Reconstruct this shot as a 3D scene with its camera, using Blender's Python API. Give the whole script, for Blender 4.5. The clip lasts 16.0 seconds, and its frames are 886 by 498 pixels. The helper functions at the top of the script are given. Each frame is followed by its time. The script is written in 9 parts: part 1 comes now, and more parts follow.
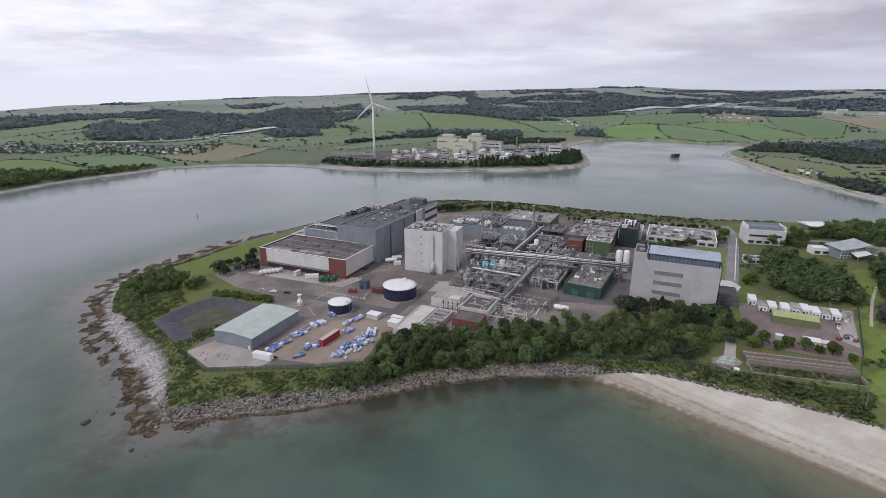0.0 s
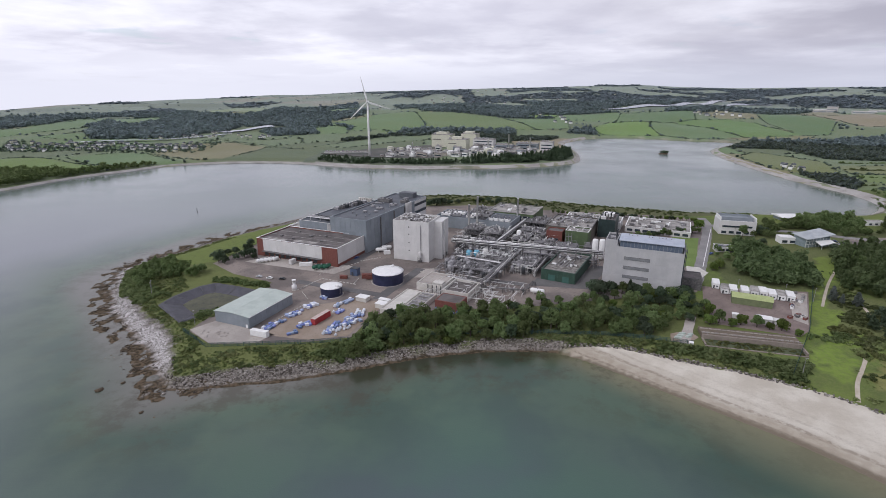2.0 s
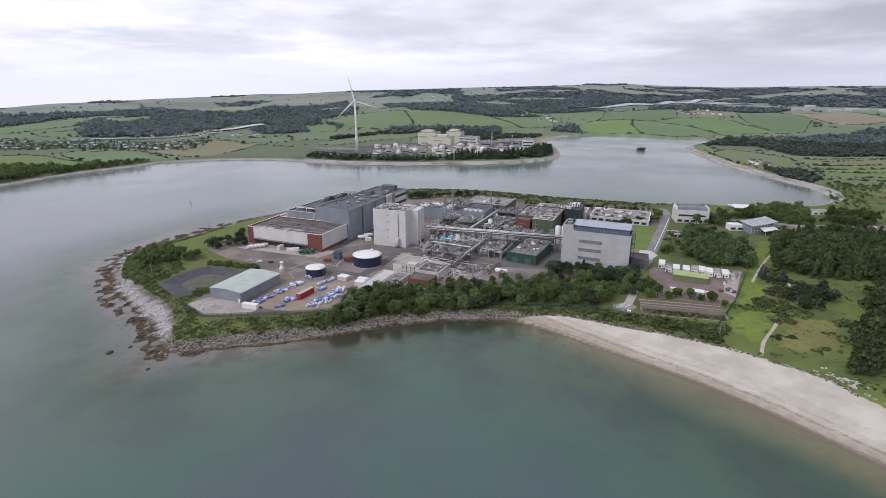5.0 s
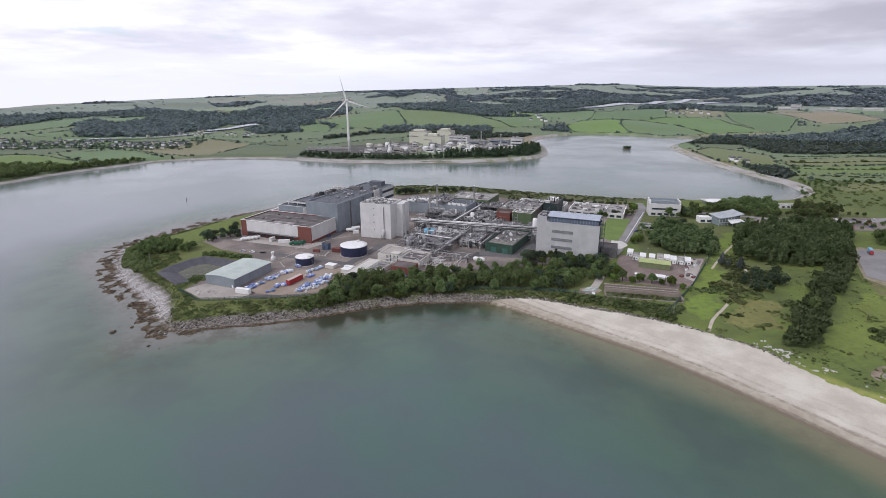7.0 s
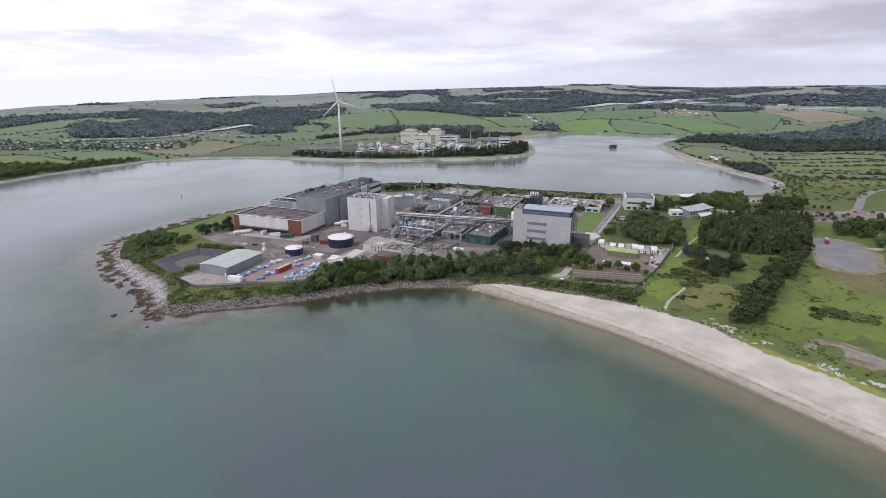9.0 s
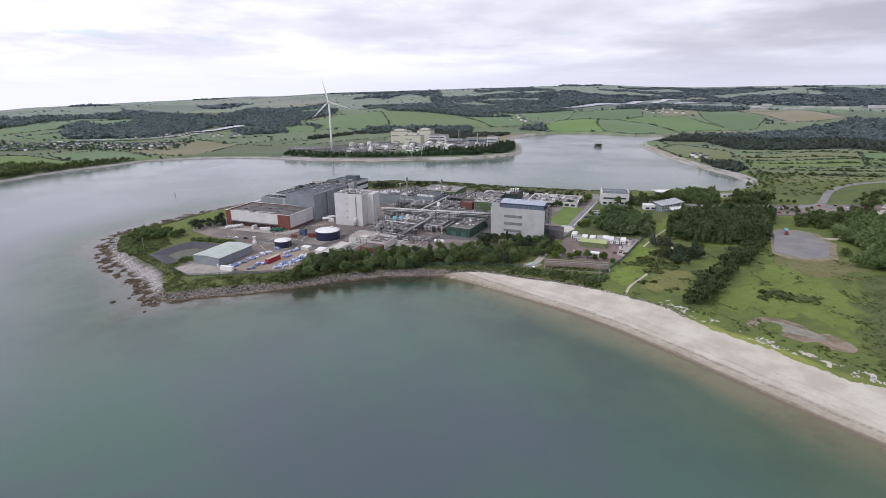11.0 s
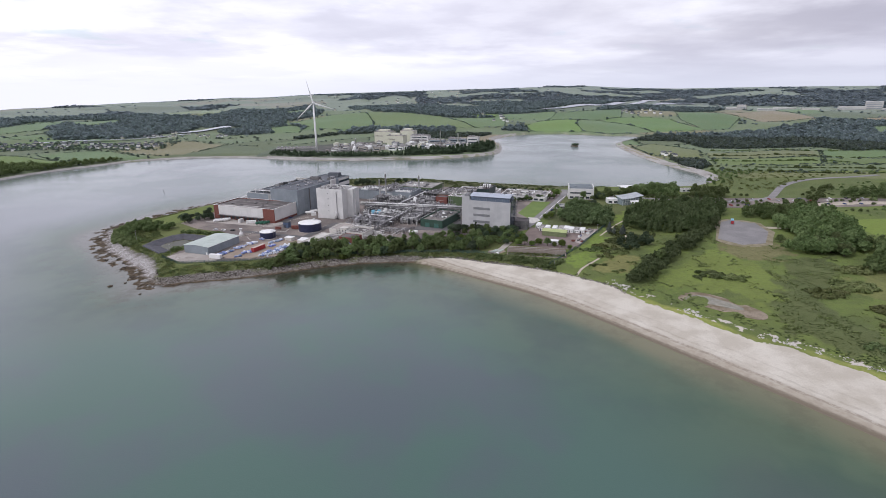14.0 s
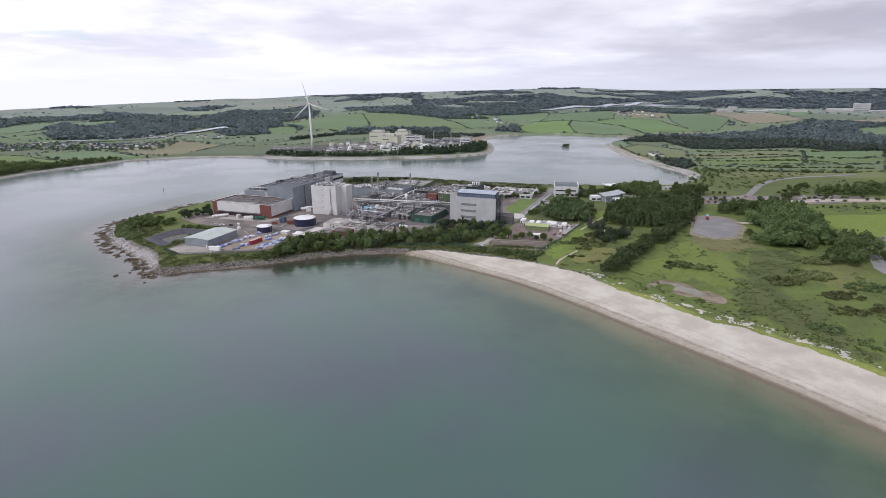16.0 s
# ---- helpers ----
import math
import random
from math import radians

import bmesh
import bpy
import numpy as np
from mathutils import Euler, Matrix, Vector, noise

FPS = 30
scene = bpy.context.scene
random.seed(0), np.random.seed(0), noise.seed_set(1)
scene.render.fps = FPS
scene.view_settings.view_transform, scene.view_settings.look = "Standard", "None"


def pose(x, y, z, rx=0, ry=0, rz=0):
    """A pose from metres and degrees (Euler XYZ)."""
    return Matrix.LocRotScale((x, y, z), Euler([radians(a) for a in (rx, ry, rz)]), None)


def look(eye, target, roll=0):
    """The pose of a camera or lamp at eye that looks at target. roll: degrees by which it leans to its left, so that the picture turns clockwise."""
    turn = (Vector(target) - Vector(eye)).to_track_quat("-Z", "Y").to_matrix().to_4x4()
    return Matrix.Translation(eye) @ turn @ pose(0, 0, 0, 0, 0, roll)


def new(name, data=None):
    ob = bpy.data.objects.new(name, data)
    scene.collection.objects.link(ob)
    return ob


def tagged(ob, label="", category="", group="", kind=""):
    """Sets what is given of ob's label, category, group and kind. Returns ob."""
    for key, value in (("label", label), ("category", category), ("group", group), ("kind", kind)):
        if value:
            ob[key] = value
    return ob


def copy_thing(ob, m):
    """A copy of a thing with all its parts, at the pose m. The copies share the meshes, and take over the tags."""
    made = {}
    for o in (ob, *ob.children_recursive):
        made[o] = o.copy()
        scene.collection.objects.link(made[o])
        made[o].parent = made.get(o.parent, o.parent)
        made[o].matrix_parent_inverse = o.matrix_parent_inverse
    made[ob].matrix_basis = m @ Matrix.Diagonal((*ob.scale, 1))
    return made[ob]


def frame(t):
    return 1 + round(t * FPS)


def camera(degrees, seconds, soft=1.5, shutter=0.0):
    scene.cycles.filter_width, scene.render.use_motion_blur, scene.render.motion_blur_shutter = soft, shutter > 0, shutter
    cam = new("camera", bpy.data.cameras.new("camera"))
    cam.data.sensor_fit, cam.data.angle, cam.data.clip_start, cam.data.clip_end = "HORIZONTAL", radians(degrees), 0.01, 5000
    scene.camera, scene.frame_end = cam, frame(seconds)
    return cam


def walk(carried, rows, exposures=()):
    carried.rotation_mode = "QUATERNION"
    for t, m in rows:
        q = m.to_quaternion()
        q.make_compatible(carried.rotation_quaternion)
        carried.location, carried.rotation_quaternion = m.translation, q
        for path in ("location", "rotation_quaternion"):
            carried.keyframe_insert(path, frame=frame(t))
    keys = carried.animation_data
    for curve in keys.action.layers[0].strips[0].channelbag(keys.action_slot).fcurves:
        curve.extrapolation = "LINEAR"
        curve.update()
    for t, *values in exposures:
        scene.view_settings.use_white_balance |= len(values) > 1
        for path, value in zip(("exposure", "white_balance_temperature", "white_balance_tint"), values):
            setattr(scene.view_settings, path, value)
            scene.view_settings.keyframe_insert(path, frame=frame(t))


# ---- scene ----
cam = camera(82.0, 16.0, soft=0.7)
# seconds, eye, target, roll
PATH = [
    (0.0, (-0.43, -3.10, 128.73), (-1.52, 92.31, 98.80), 0.17),
    (1.0, (4.51, -14.50, 128.61), (3.36, 80.87, 98.56), 0.06),
    (2.0, (8.91, -26.32, 128.90), (8.09, 69.01, 98.72), 0.04),
    (3.0, (13.24, -38.45, 129.31), (12.90, 56.85, 99.03), 0.04),
    (4.0, (17.74, -50.78, 129.68), (17.93, 44.50, 99.33), 0.06),
    (5.0, (22.57, -63.22, 129.93), (23.24, 32.05, 99.54), 0.06),
    (6.0, (27.74, -75.72, 130.01), (28.83, 19.54, 99.63), 0.03),
    (7.0, (33.18, -88.22, 129.96), (34.64, 7.05, 99.60), -0.02),
    (8.0, (38.76, -100.69, 129.82), (40.58, -5.41, 99.52), -0.08),
    (9.0, (44.30, -113.11, 129.67), (46.53, -17.81, 99.44), -0.16),
    (10.0, (49.64, -125.46, 129.58), (52.35, -30.16, 99.42), -0.23),
    (11.0, (54.60, -137.77, 129.61), (57.91, -42.47, 99.50), -0.28),
    (12.0, (59.07, -150.04, 129.78), (63.10, -54.74, 99.73), -0.31),
    (13.0, (63.00, -162.30, 130.07), (67.81, -67.02, 100.07), -0.31),
    (14.0, (66.44, -174.58, 130.41), (71.99, -79.33, 100.47), -0.27),
    (15.0, (69.56, -186.93, 130.62), (75.66, -91.68, 100.78), -0.21),
    (16.0, (72.67, -199.41, 130.46), (78.86, -104.12, 100.77), -0.15),
]
walk(cam, [(t, look(eye, target, roll)) for t, eye, target, roll in PATH], [(0.0, 0.04, 6150, 14), (4.0, 0.17, 6150, 14), (8.0, 0.26, 6150, 14), (16.0, 0.28, 6150, 14)])

# ---- world, sun ----
SUN_AZ, SUN_EL = radians(235), radians(48)
world = bpy.data.worlds.new("sky")
scene.world = world
world.use_nodes = True
wt = world.node_tree
wt.nodes.clear()


def wnode(kind, **sets):
    n = wt.nodes.new(kind)
    for k, v in sets.items():
        n.inputs[k].default_value = v
    return n


def wmath(op, a, b=None, clamp=False):
    n = wt.nodes.new("ShaderNodeMath")
    n.operation, n.use_clamp = op, clamp
    for i, v in enumerate((a, b)):
        if v is None:
            continue
        if isinstance(v, (int, float)):
            n.inputs[i].default_value = v
        else:
            wt.links.new(v, n.inputs[i])
    return n.outputs[0]


def wmix(fac, a, b):
    n = wt.nodes.new("ShaderNodeMix")
    n.data_type = "RGBA"
    for i, v in ((0, fac), (6, a), (7, b)):
        if isinstance(v, tuple):
            n.inputs[i].default_value = (*v, 1)
        elif isinstance(v, (int, float)):
            n.inputs[i].default_value = v
        else:
            wt.links.new(v, n.inputs[i])
    return n.outputs[2]


sky = wt.nodes.new("ShaderNodeTexSky")
sky.sky_type, sky.sun_disc = "NISHITA", False
sky.sun_elevation, sky.sun_rotation = SUN_EL, SUN_AZ
sky_dim = wt.nodes.new("ShaderNodeVectorMath")
sky_dim.operation = "SCALE"
sky_dim.inputs[3].default_value = 0.12
wt.links.new(sky.outputs[0], sky_dim.inputs[0])
tc = wt.nodes.new("ShaderNodeTexCoord")
sep = wt.nodes.new("ShaderNodeSeparateXYZ")
wt.links.new(tc.outputs["Generated"], sep.inputs[0])
up = wmath("MAXIMUM", sep.outputs[2], 0.0)
den = wmath("ADD", up, 0.11)
com = wt.nodes.new("ShaderNodeCombineXYZ")
wt.links.new(wmath("DIVIDE", sep.outputs[0], den), com.inputs[0])
wt.links.new(wmath("DIVIDE", sep.outputs[1], den), com.inputs[1])


def wnoise(scale, detail, rough, seed):
    n = wt.nodes.new("ShaderNodeTexNoise")
    n.noise_dimensions = "4D"
    wt.links.new(com.outputs[0], n.inputs["Vector"])
    n.inputs["Scale"].default_value, n.inputs["Detail"].default_value = scale, detail
    n.inputs["Roughness"].default_value, n.inputs["W"].default_value = rough, seed
    return n.outputs["Fac"]


def wramp(v, lo, hi):
    n = wt.nodes.new("ShaderNodeMapRange")
    n.interpolation_type = "SMOOTHSTEP"
    wt.links.new(v, n.inputs[0])
    n.inputs[1].default_value, n.inputs[2].default_value = lo, hi
    return n.outputs[0]


big_clouds = wramp(wnoise(0.36, 9, 0.54, 3.1), 0.42, 0.58)
small_clouds = wramp(wnoise(0.85, 9, 0.56, 8.4), 0.44, 0.60)
thin = wramp(wnoise(1.3, 6, 0.55, 21.0), 0.60, 0.70)
gloom = wramp(wmath("ADD", wmath("MULTIPLY", sep.outputs[0], 0.9), wmath("MULTIPLY", up, 0.7)), 0.05, 0.70)
cloud = wmix(big_clouds, (0.91, 0.90, 0.93), (0.62, 0.61, 0.67))
cloud = wmix(wmath("MULTIPLY", small_clouds, 0.6), cloud, (0.91, 0.90, 0.93))
shelf = wramp(wnoise(0.62, 8, 0.54, 14.0), 0.48, 0.58)
cloud = wmix(wmath("MULTIPLY", shelf, 0.42), cloud, (0.58, 0.57, 0.63))
cloud = wmix(wmath("MULTIPLY", thin, 0.40), cloud, sky_dim.outputs[0])
mass = wmath("ADD", wmath("MULTIPLY", wramp(wnoise(0.62, 8, 0.52, 5.5), 0.36, 0.60), 0.62), 0.36)
cloud = wmix(wmath("MULTIPLY", gloom, mass), cloud, (0.38, 0.37, 0.42))
low = wramp(up, -0.01, 0.085)
cloud = wmix(low, wmix(wramp(sep.outputs[0], -0.5, 0.5), (0.72, 0.72, 0.77), (0.54, 0.55, 0.61)), cloud)
banks = wmath("MULTIPLY", wramp(wnoise(0.30, 9, 0.58, 33.0), 0.50, 0.60), wramp(up, 0.02, 0.10))
cloud = wmix(wmath("MULTIPLY", banks, 0.34), cloud, (0.50, 0.50, 0.56))
bg = wt.nodes.new("ShaderNodeBackground")
wt.links.new(cloud, bg.inputs[0])
bg.inputs[1].default_value = 1.1
wout = wt.nodes.new("ShaderNodeOutputWorld")
wt.links.new(bg.outputs[0], wout.inputs[0])

sun = new("sun", bpy.data.lights.new("sun", "SUN"))
sun.data.energy, sun.data.angle, sun.data.color = 1.15, radians(14), (1.0, 0.97, 0.92)
sun.matrix_world = look((-300 * math.sin(radians(55)), -300 * math.cos(radians(55)), 330), (0, 0, 0))
scene.view_settings.exposure = 0.0

# ---- materials ----
MATS = {}


class Nodes:
    """A short way to write a material's node tree."""

    def __init__(self, name):
        self.mat = bpy.data.materials.new(name)
        self.mat.use_nodes = True
        self.t = self.mat.node_tree
        self.b = self.t.nodes["Principled BSDF"]
        self.pos = self.t.nodes.new("ShaderNodeNewGeometry").outputs["Position"]

    def put(self, sock, v):
        if isinstance(v, tuple):
            sock.default_value = (*v, 1) if len(v) == 3 and sock.type == "RGBA" else v
        elif isinstance(v, (int, float)):
            sock.default_value = v
        else:
            self.t.links.new(v, sock)

    def noise(self, scale, detail=4, rough=0.55, vec=None, out="Fac"):
        n = self.t.nodes.new("ShaderNodeTexNoise")
        self.put(n.inputs["Vector"], vec if vec is not None else self.pos)
        n.inputs["Scale"].default_value, n.inputs["Detail"].default_value = scale, detail
        n.inputs["Roughness"].default_value = rough
        return n.outputs[out]

    def ramp(self, v, lo, hi, a=0.0, b=1.0):
        n = self.t.nodes.new("ShaderNodeMapRange")
        n.interpolation_type = "SMOOTHSTEP"
        self.put(n.inputs[0], v)
        for i, x in ((1, lo), (2, hi), (3, a), (4, b)):
            n.inputs[i].default_value = x
        return n.outputs[0]

    def math(self, op, a, b=0.0, clamp=False):
        n = self.t.nodes.new("ShaderNodeMath")
        n.operation, n.use_clamp = op, clamp
        self.put(n.inputs[0], a), self.put(n.inputs[1], b)
        return n.outputs[0]

    def mix(self, fac, a, b, mode="MIX"):
        n = self.t.nodes.new("ShaderNodeMix")
        n.data_type, n.blend_type = "RGBA", mode
        self.put(n.inputs[0], fac), self.put(n.inputs[6], a), self.put(n.inputs[7], b)
        return n.outputs[2]

    def attr(self, name, out="Color"):
        n = self.t.nodes.new("ShaderNodeAttribute")
        n.attribute_name = name
        return n.outputs[out]

    def scaled(self, x, y, z):
        n = self.t.nodes.new("ShaderNodeVectorMath")
        n.operation = "MULTIPLY"
        self.put(n.inputs[0], self.pos)
        n.inputs[1].default_value = (x, y, z)
        return n.outputs[0]

    def bump(self, height, strength, dist):
        n = self.t.nodes.new("ShaderNodeBump")
        n.inputs["Strength"].default_value, n.inputs["Distance"].default_value = strength, dist
        self.put(n.inputs["Height"], height)
        self.t.links.new(n.outputs[0], self.b.inputs["Normal"])

    def haze_sheen(self, weight, rough=0.3):
        """A bluish sheen at low angles, standing in for haze over distant land."""
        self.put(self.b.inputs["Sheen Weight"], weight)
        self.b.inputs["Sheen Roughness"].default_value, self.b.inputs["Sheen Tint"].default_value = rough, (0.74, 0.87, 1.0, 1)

    def done(self, color, rough=0.8, metal=0.0, spec=0.5):
        self.put(self.b.inputs["Base Color"], color)
        self.put(self.b.inputs["Roughness"], rough)
        self.b.inputs["Metallic"].default_value = metal
        self.b.inputs["Specular IOR Level"].default_value = spec
        return self.mat


def surface(name, a, b, scale=0.6, fine=6.0, rough=0.8, metal=0.0, bump=0.0, vary=0.0, grime=0.35, spec=0.4):
    """A worn surface: two colours by a coarse noise, darker grains by a fine one; vary: spread from object to object."""
    if name in MATS:
        return MATS[name]
    n = Nodes(name)
    c = n.mix(n.ramp(n.noise(scale, 4), 0.35, 0.65), a, b)
    dark = tuple(v * (1 - grime) for v in a)
    c = n.mix(n.ramp(n.noise(fine, 5, 0.65), 0.5, 0.78), c, dark)
    streak = n.noise(1.0, 3, 0.6, n.scaled(1.3, 1.3, 0.12))
    c = n.mix(n.ramp(streak, 0.55, 0.8, 0.0, 0.5), c, dark)
    if vary:
        rnd = n.t.nodes.new("ShaderNodeObjectInfo").outputs["Random"]
        hsv = n.t.nodes.new("ShaderNodeHueSaturation")
        n.put(hsv.inputs["Color"], c)
        n.put(hsv.inputs["Value"], n.ramp(rnd, 0, 1, 1 - vary, 1 + vary))
        n.put(hsv.inputs["Hue"], n.ramp(rnd, 0, 1, 0.5 - vary * 0.05, 0.5 + vary * 0.05))
        c = hsv.outputs[0]
    if bump:
        n.bump(n.noise(fine * 1.5, 4), 0.5, bump)
    MATS[name] = n.done(c, rough, metal, spec)
    return MATS[name]

# ---- the land: coast, heights, cover ----
SITE = [(-45, 590), (-110, 530), (-156, 464), (-185, 435), (-203, 407), (-216, 376), (-230, 353), (-238, 333), (-234, 309),
        (-213, 269), (-190, 238), (-160, 212), (-141, 190), (-125, 170), (-116, 163), (-104, 168), (-87, 175), (-68, 177),
        (-56, 181), (-36, 188), (-11, 198), (12, 204), (32, 207), (50, 208), (64, 207), (75, 201), (88, 189), (104, 173), (121, 157), (140, 139),
        (150, 127), (160, 114), (170, 100), (181, 84), (192, 67), (205, 46), (218, 26), (230, 7), (242, -13), (252, -32), (264, -56), (285, -100)]
SOUTH = [(330, -200), (450, -420), (700, -800), (1500, -1500), (5200, -1500), (5200, 5200), (-5200, 5200), (-5200, -200),
         (-2000, 60), (-1200, 250), (-800, 430), (-640, 540)]
FAR = [(-570, 610), (-556, 703), (-515, 768), (-471, 845), (-391, 885), (-293, 888), (-228, 868), (-144, 830), (-41, 816),
       (59, 824), (154, 839), (225, 880), (252, 915), (262, 965), (270, 1000), (284, 1104), (273, 1192), (314, 1282),
       (391, 1358), (476, 1385), (581, 1321), (655, 1272), (720, 1262), (700, 1215), (620, 1140), (559, 1065), (533, 939),
       (515, 783), (512, 690), (523, 610), (508, 545), (462, 505), (435, 494), (364, 497), (260, 507), (230, 519),
       (176, 537), (130, 560), (68, 588), (-2, 597)]


def smooth_ring(pts, n):
    """Cuts the corners of a closed line n times."""
    p = np.array(pts, float)
    for _ in range(n):
        q = np.roll(p, -1, 0)
        p = np.stack([0.75 * p + 0.25 * q, 0.25 * p + 0.75 * q], 1).reshape(-1, 2)
    return p


COAST = smooth_ring(SITE + SOUTH + FAR, 1)


def inside(poly, X, Y):
    r = np.zeros(X.shape, bool)
    p = np.asarray(poly, float)
    for (x0, y0), (x1, y1) in zip(p, np.roll(p, -1, 0)):
        if y0 != y1:
            r ^= ((y0 > Y) != (y1 > Y)) & (X < (x1 - x0) * (Y - y0) / (y1 - y0) + x0)
    return r


def edge_distance(poly, X, Y, closed=True):
    p = np.asarray(poly, float)
    best = np.full(X.shape, 1e9)
    pairs = list(zip(p, np.roll(p, -1, 0)))
    for (x0, y0), (x1, y1) in pairs if closed else pairs[:-1]:
        dx, dy = x1 - x0, y1 - y0
        s = np.clip(((X - x0) * dx + (Y - y0) * dy) / (dx * dx + dy * dy + 1e-9), 0, 1)
        best = np.minimum(best, (X - x0 - s * dx) ** 2 + (Y - y0 - s * dy) ** 2)
    return np.sqrt(best)


def inland(X, Y):
    """Signed distance from the water's edge, positive on land."""
    d = edge_distance(COAST, X, Y)
    return np.where(inside(COAST, X, Y), d, -d)


def step(lo, hi, v):
    s = np.clip((v - lo) / (hi - lo), 0, 1)
    return s * s * (3 - 2 * s)


def wave(X, Y, scale, seed):
    """Soft noise from a few sines, about -1 to 1."""
    rng = np.random.RandomState(seed)
    r = np.zeros(X.shape)
    for _ in range(7):
        a, k, ph = rng.uniform(0, 2 * np.pi), rng.uniform(0.6, 1.9) / scale, rng.uniform(0, 7)
        r = r + np.sin((X * np.cos(a) + Y * np.sin(a)) * k * 2 * np.pi + ph)
    return r / 3.2


RIM = ((-60, -1.9, 3000), (-45, -1.75, 3200), (-40, -1.62, 3300), (-36, -1.30, 3600), (-33, -1.22, 3900), (-28, -1.02, 4300),
       (-23, -0.85, 4500), (-18, -0.60, 4600), (-15, -0.62, 4600), (-9, -0.30, 4700), (5, 0.05, 4700), (12, 0.20, 4700), (18.5, 0.40, 4700),
       (23, 0.16, 4700), (28, 0.06, 4700), (37, 0.20, 4700), (43, 0.22, 4700), (60, 0.2, 4700))


# the upper edge of the sand, from the tip of the beach southwards
BEACH_TOP = [(64, 206), (72, 206.5), (85, 207.5), (98, 205), (109, 199.5), (122, 192), (140, 184.5), (153, 177), (166, 169), (177, 159), (190, 147),
             (199, 136), (203, 121), (211, 106), (222, 91), (232, 75), (243, 57), (254, 48), (266, 34), (278, 17), (286, 2), (294, -16), (312, -54)]
TOP_ALONG = np.array([(x - 70) * 0.62 - (y - 206) * 0.78 for x, y in BEACH_TOP])
TOP_WIDTH = inland(*np.array(BEACH_TOP, float).T)


def beach_width(X, Y):
    """Width of the strip between water and plants, and how far it is sand rather than rock."""
    along = (X - 70) * 0.62 - (Y - 206) * 0.78
    w = np.maximum(np.interp(along, TOP_ALONG, TOP_WIDTH), 1.5)
    near = step(-4, 3, along) * (1 - step(300, 420, X)) * (1 - step(240, 300, Y))
    base = 9 - 3 * step(-80, -30, X) + 11 * step(-108, -140, X)
    return base + (w - base) * near, near


POND = [(-162, 253), (-160, 265), (-152, 281), (-144, 287), (-127, 281), (-111, 274), (-113, 262), (-124, 243), (-139, 231)]


def ground_height(X, Y, d=None):
    X, Y = np.asarray(X, float), np.asarray(Y, float)
    d = inland(X, Y) if d is None else d
    width, beach = beach_width(X, Y)
    west = step(-85, -130, X) * (1 - step(420, 480, Y)) * step(120, 150, Y)
    flat = 8.5 * west
    ramp = np.clip((d - flat) / (width - flat), 0, 1)
    low = 3.4 * ramp + 1.6 * step(0.0, 14, d - width)
    h = np.where(d >= 0, low + 0.12 * np.clip(d / 6, 0, 1) * west * (1 - step(7, 12, d)), np.maximum(d * 0.10, -5))
    reef = west * np.exp(-((d + 1) / 9) ** 2) * (0.05 + 0.55 * wave(X, Y, 13, 3) + 0.4 * wave(X, Y, 5, 4))
    h = h + np.where(d < 11, reef, 0)
    # the hills
    rx, ry = X - 35, Y + 100
    r, az = np.hypot(rx, ry), np.degrees(np.arctan2(rx, ry))
    t = np.array(RIM)
    elev, reach = np.interp(az, t[:, 0], t[:, 1]), np.interp(az, t[:, 0], t[:, 2])
    crest = 126 + reach * np.tan(np.radians(elev)) - 5
    start = np.interp(az, (-60, -30, -15, 0, 12, 25, 60), (1500, 1700, 1500, 1450, 1500, 1800, 1700))
    climb = step(0, 1, (r - start) / (reach - start)) ** 0.8
    far = step(700, 1300, r)
    roll = far * np.clip(d / 200, 0, 1) * (5 + 0.0035 * r) * (0.8 * wave(X, Y, 900, 5) + 0.4 * wave(X, Y, 330, 6)) * (1 - step(0.75, 1.0, r / reach))
    mound = 32 * np.exp(-((X + 20) / 330) ** 2 - ((Y - 1900) / 300) ** 2) + 20 * np.exp(-((X - 1000) / 420) ** 2 - ((Y - 2050) / 420) ** 2)
    h = h + np.where(d > 0, climb * (crest - 5) + np.maximum(roll, -3) * 0.7 + mound * np.clip(d / 150, 0, 1), 0)
    h = np.where(r > reach, h - (r - reach) * 0.25, h)
    # gentle rises in the rough grass by the beach
    park = step(215, 260, X) * step(20, 60, d) * (1 - step(240, 300, Y)) * (1 - step(330, 350, X))
    # the sunk pond
    pond_in = inside(POND, X, Y)
    h = h - np.where(pond_in, 4.2 * step(0.5, 9, edge_distance(POND, X, Y)), 0)
    return h + park * 0.5 * wave(X, Y, 40, 8)


def z_at(x, y):
    return float(ground_height(np.array([x]), np.array([y]))[0])


def spread(lo, hi, fine, grow, end_lo, end_hi):
    """Grid lines: fine between lo and hi, widening to the ends."""
    mid = list(np.arange(lo, hi + fine, fine))
    a, s = [lo], fine
    while a[-1] > end_lo:
        s *= grow
        a.append(a[-1] - s)
    b, s = [mid[-1]], fine
    while b[-1] < end_hi:
        s *= grow
        b.append(b[-1] + s)
    return np.array(a[:0:-1] + mid + b[1:])


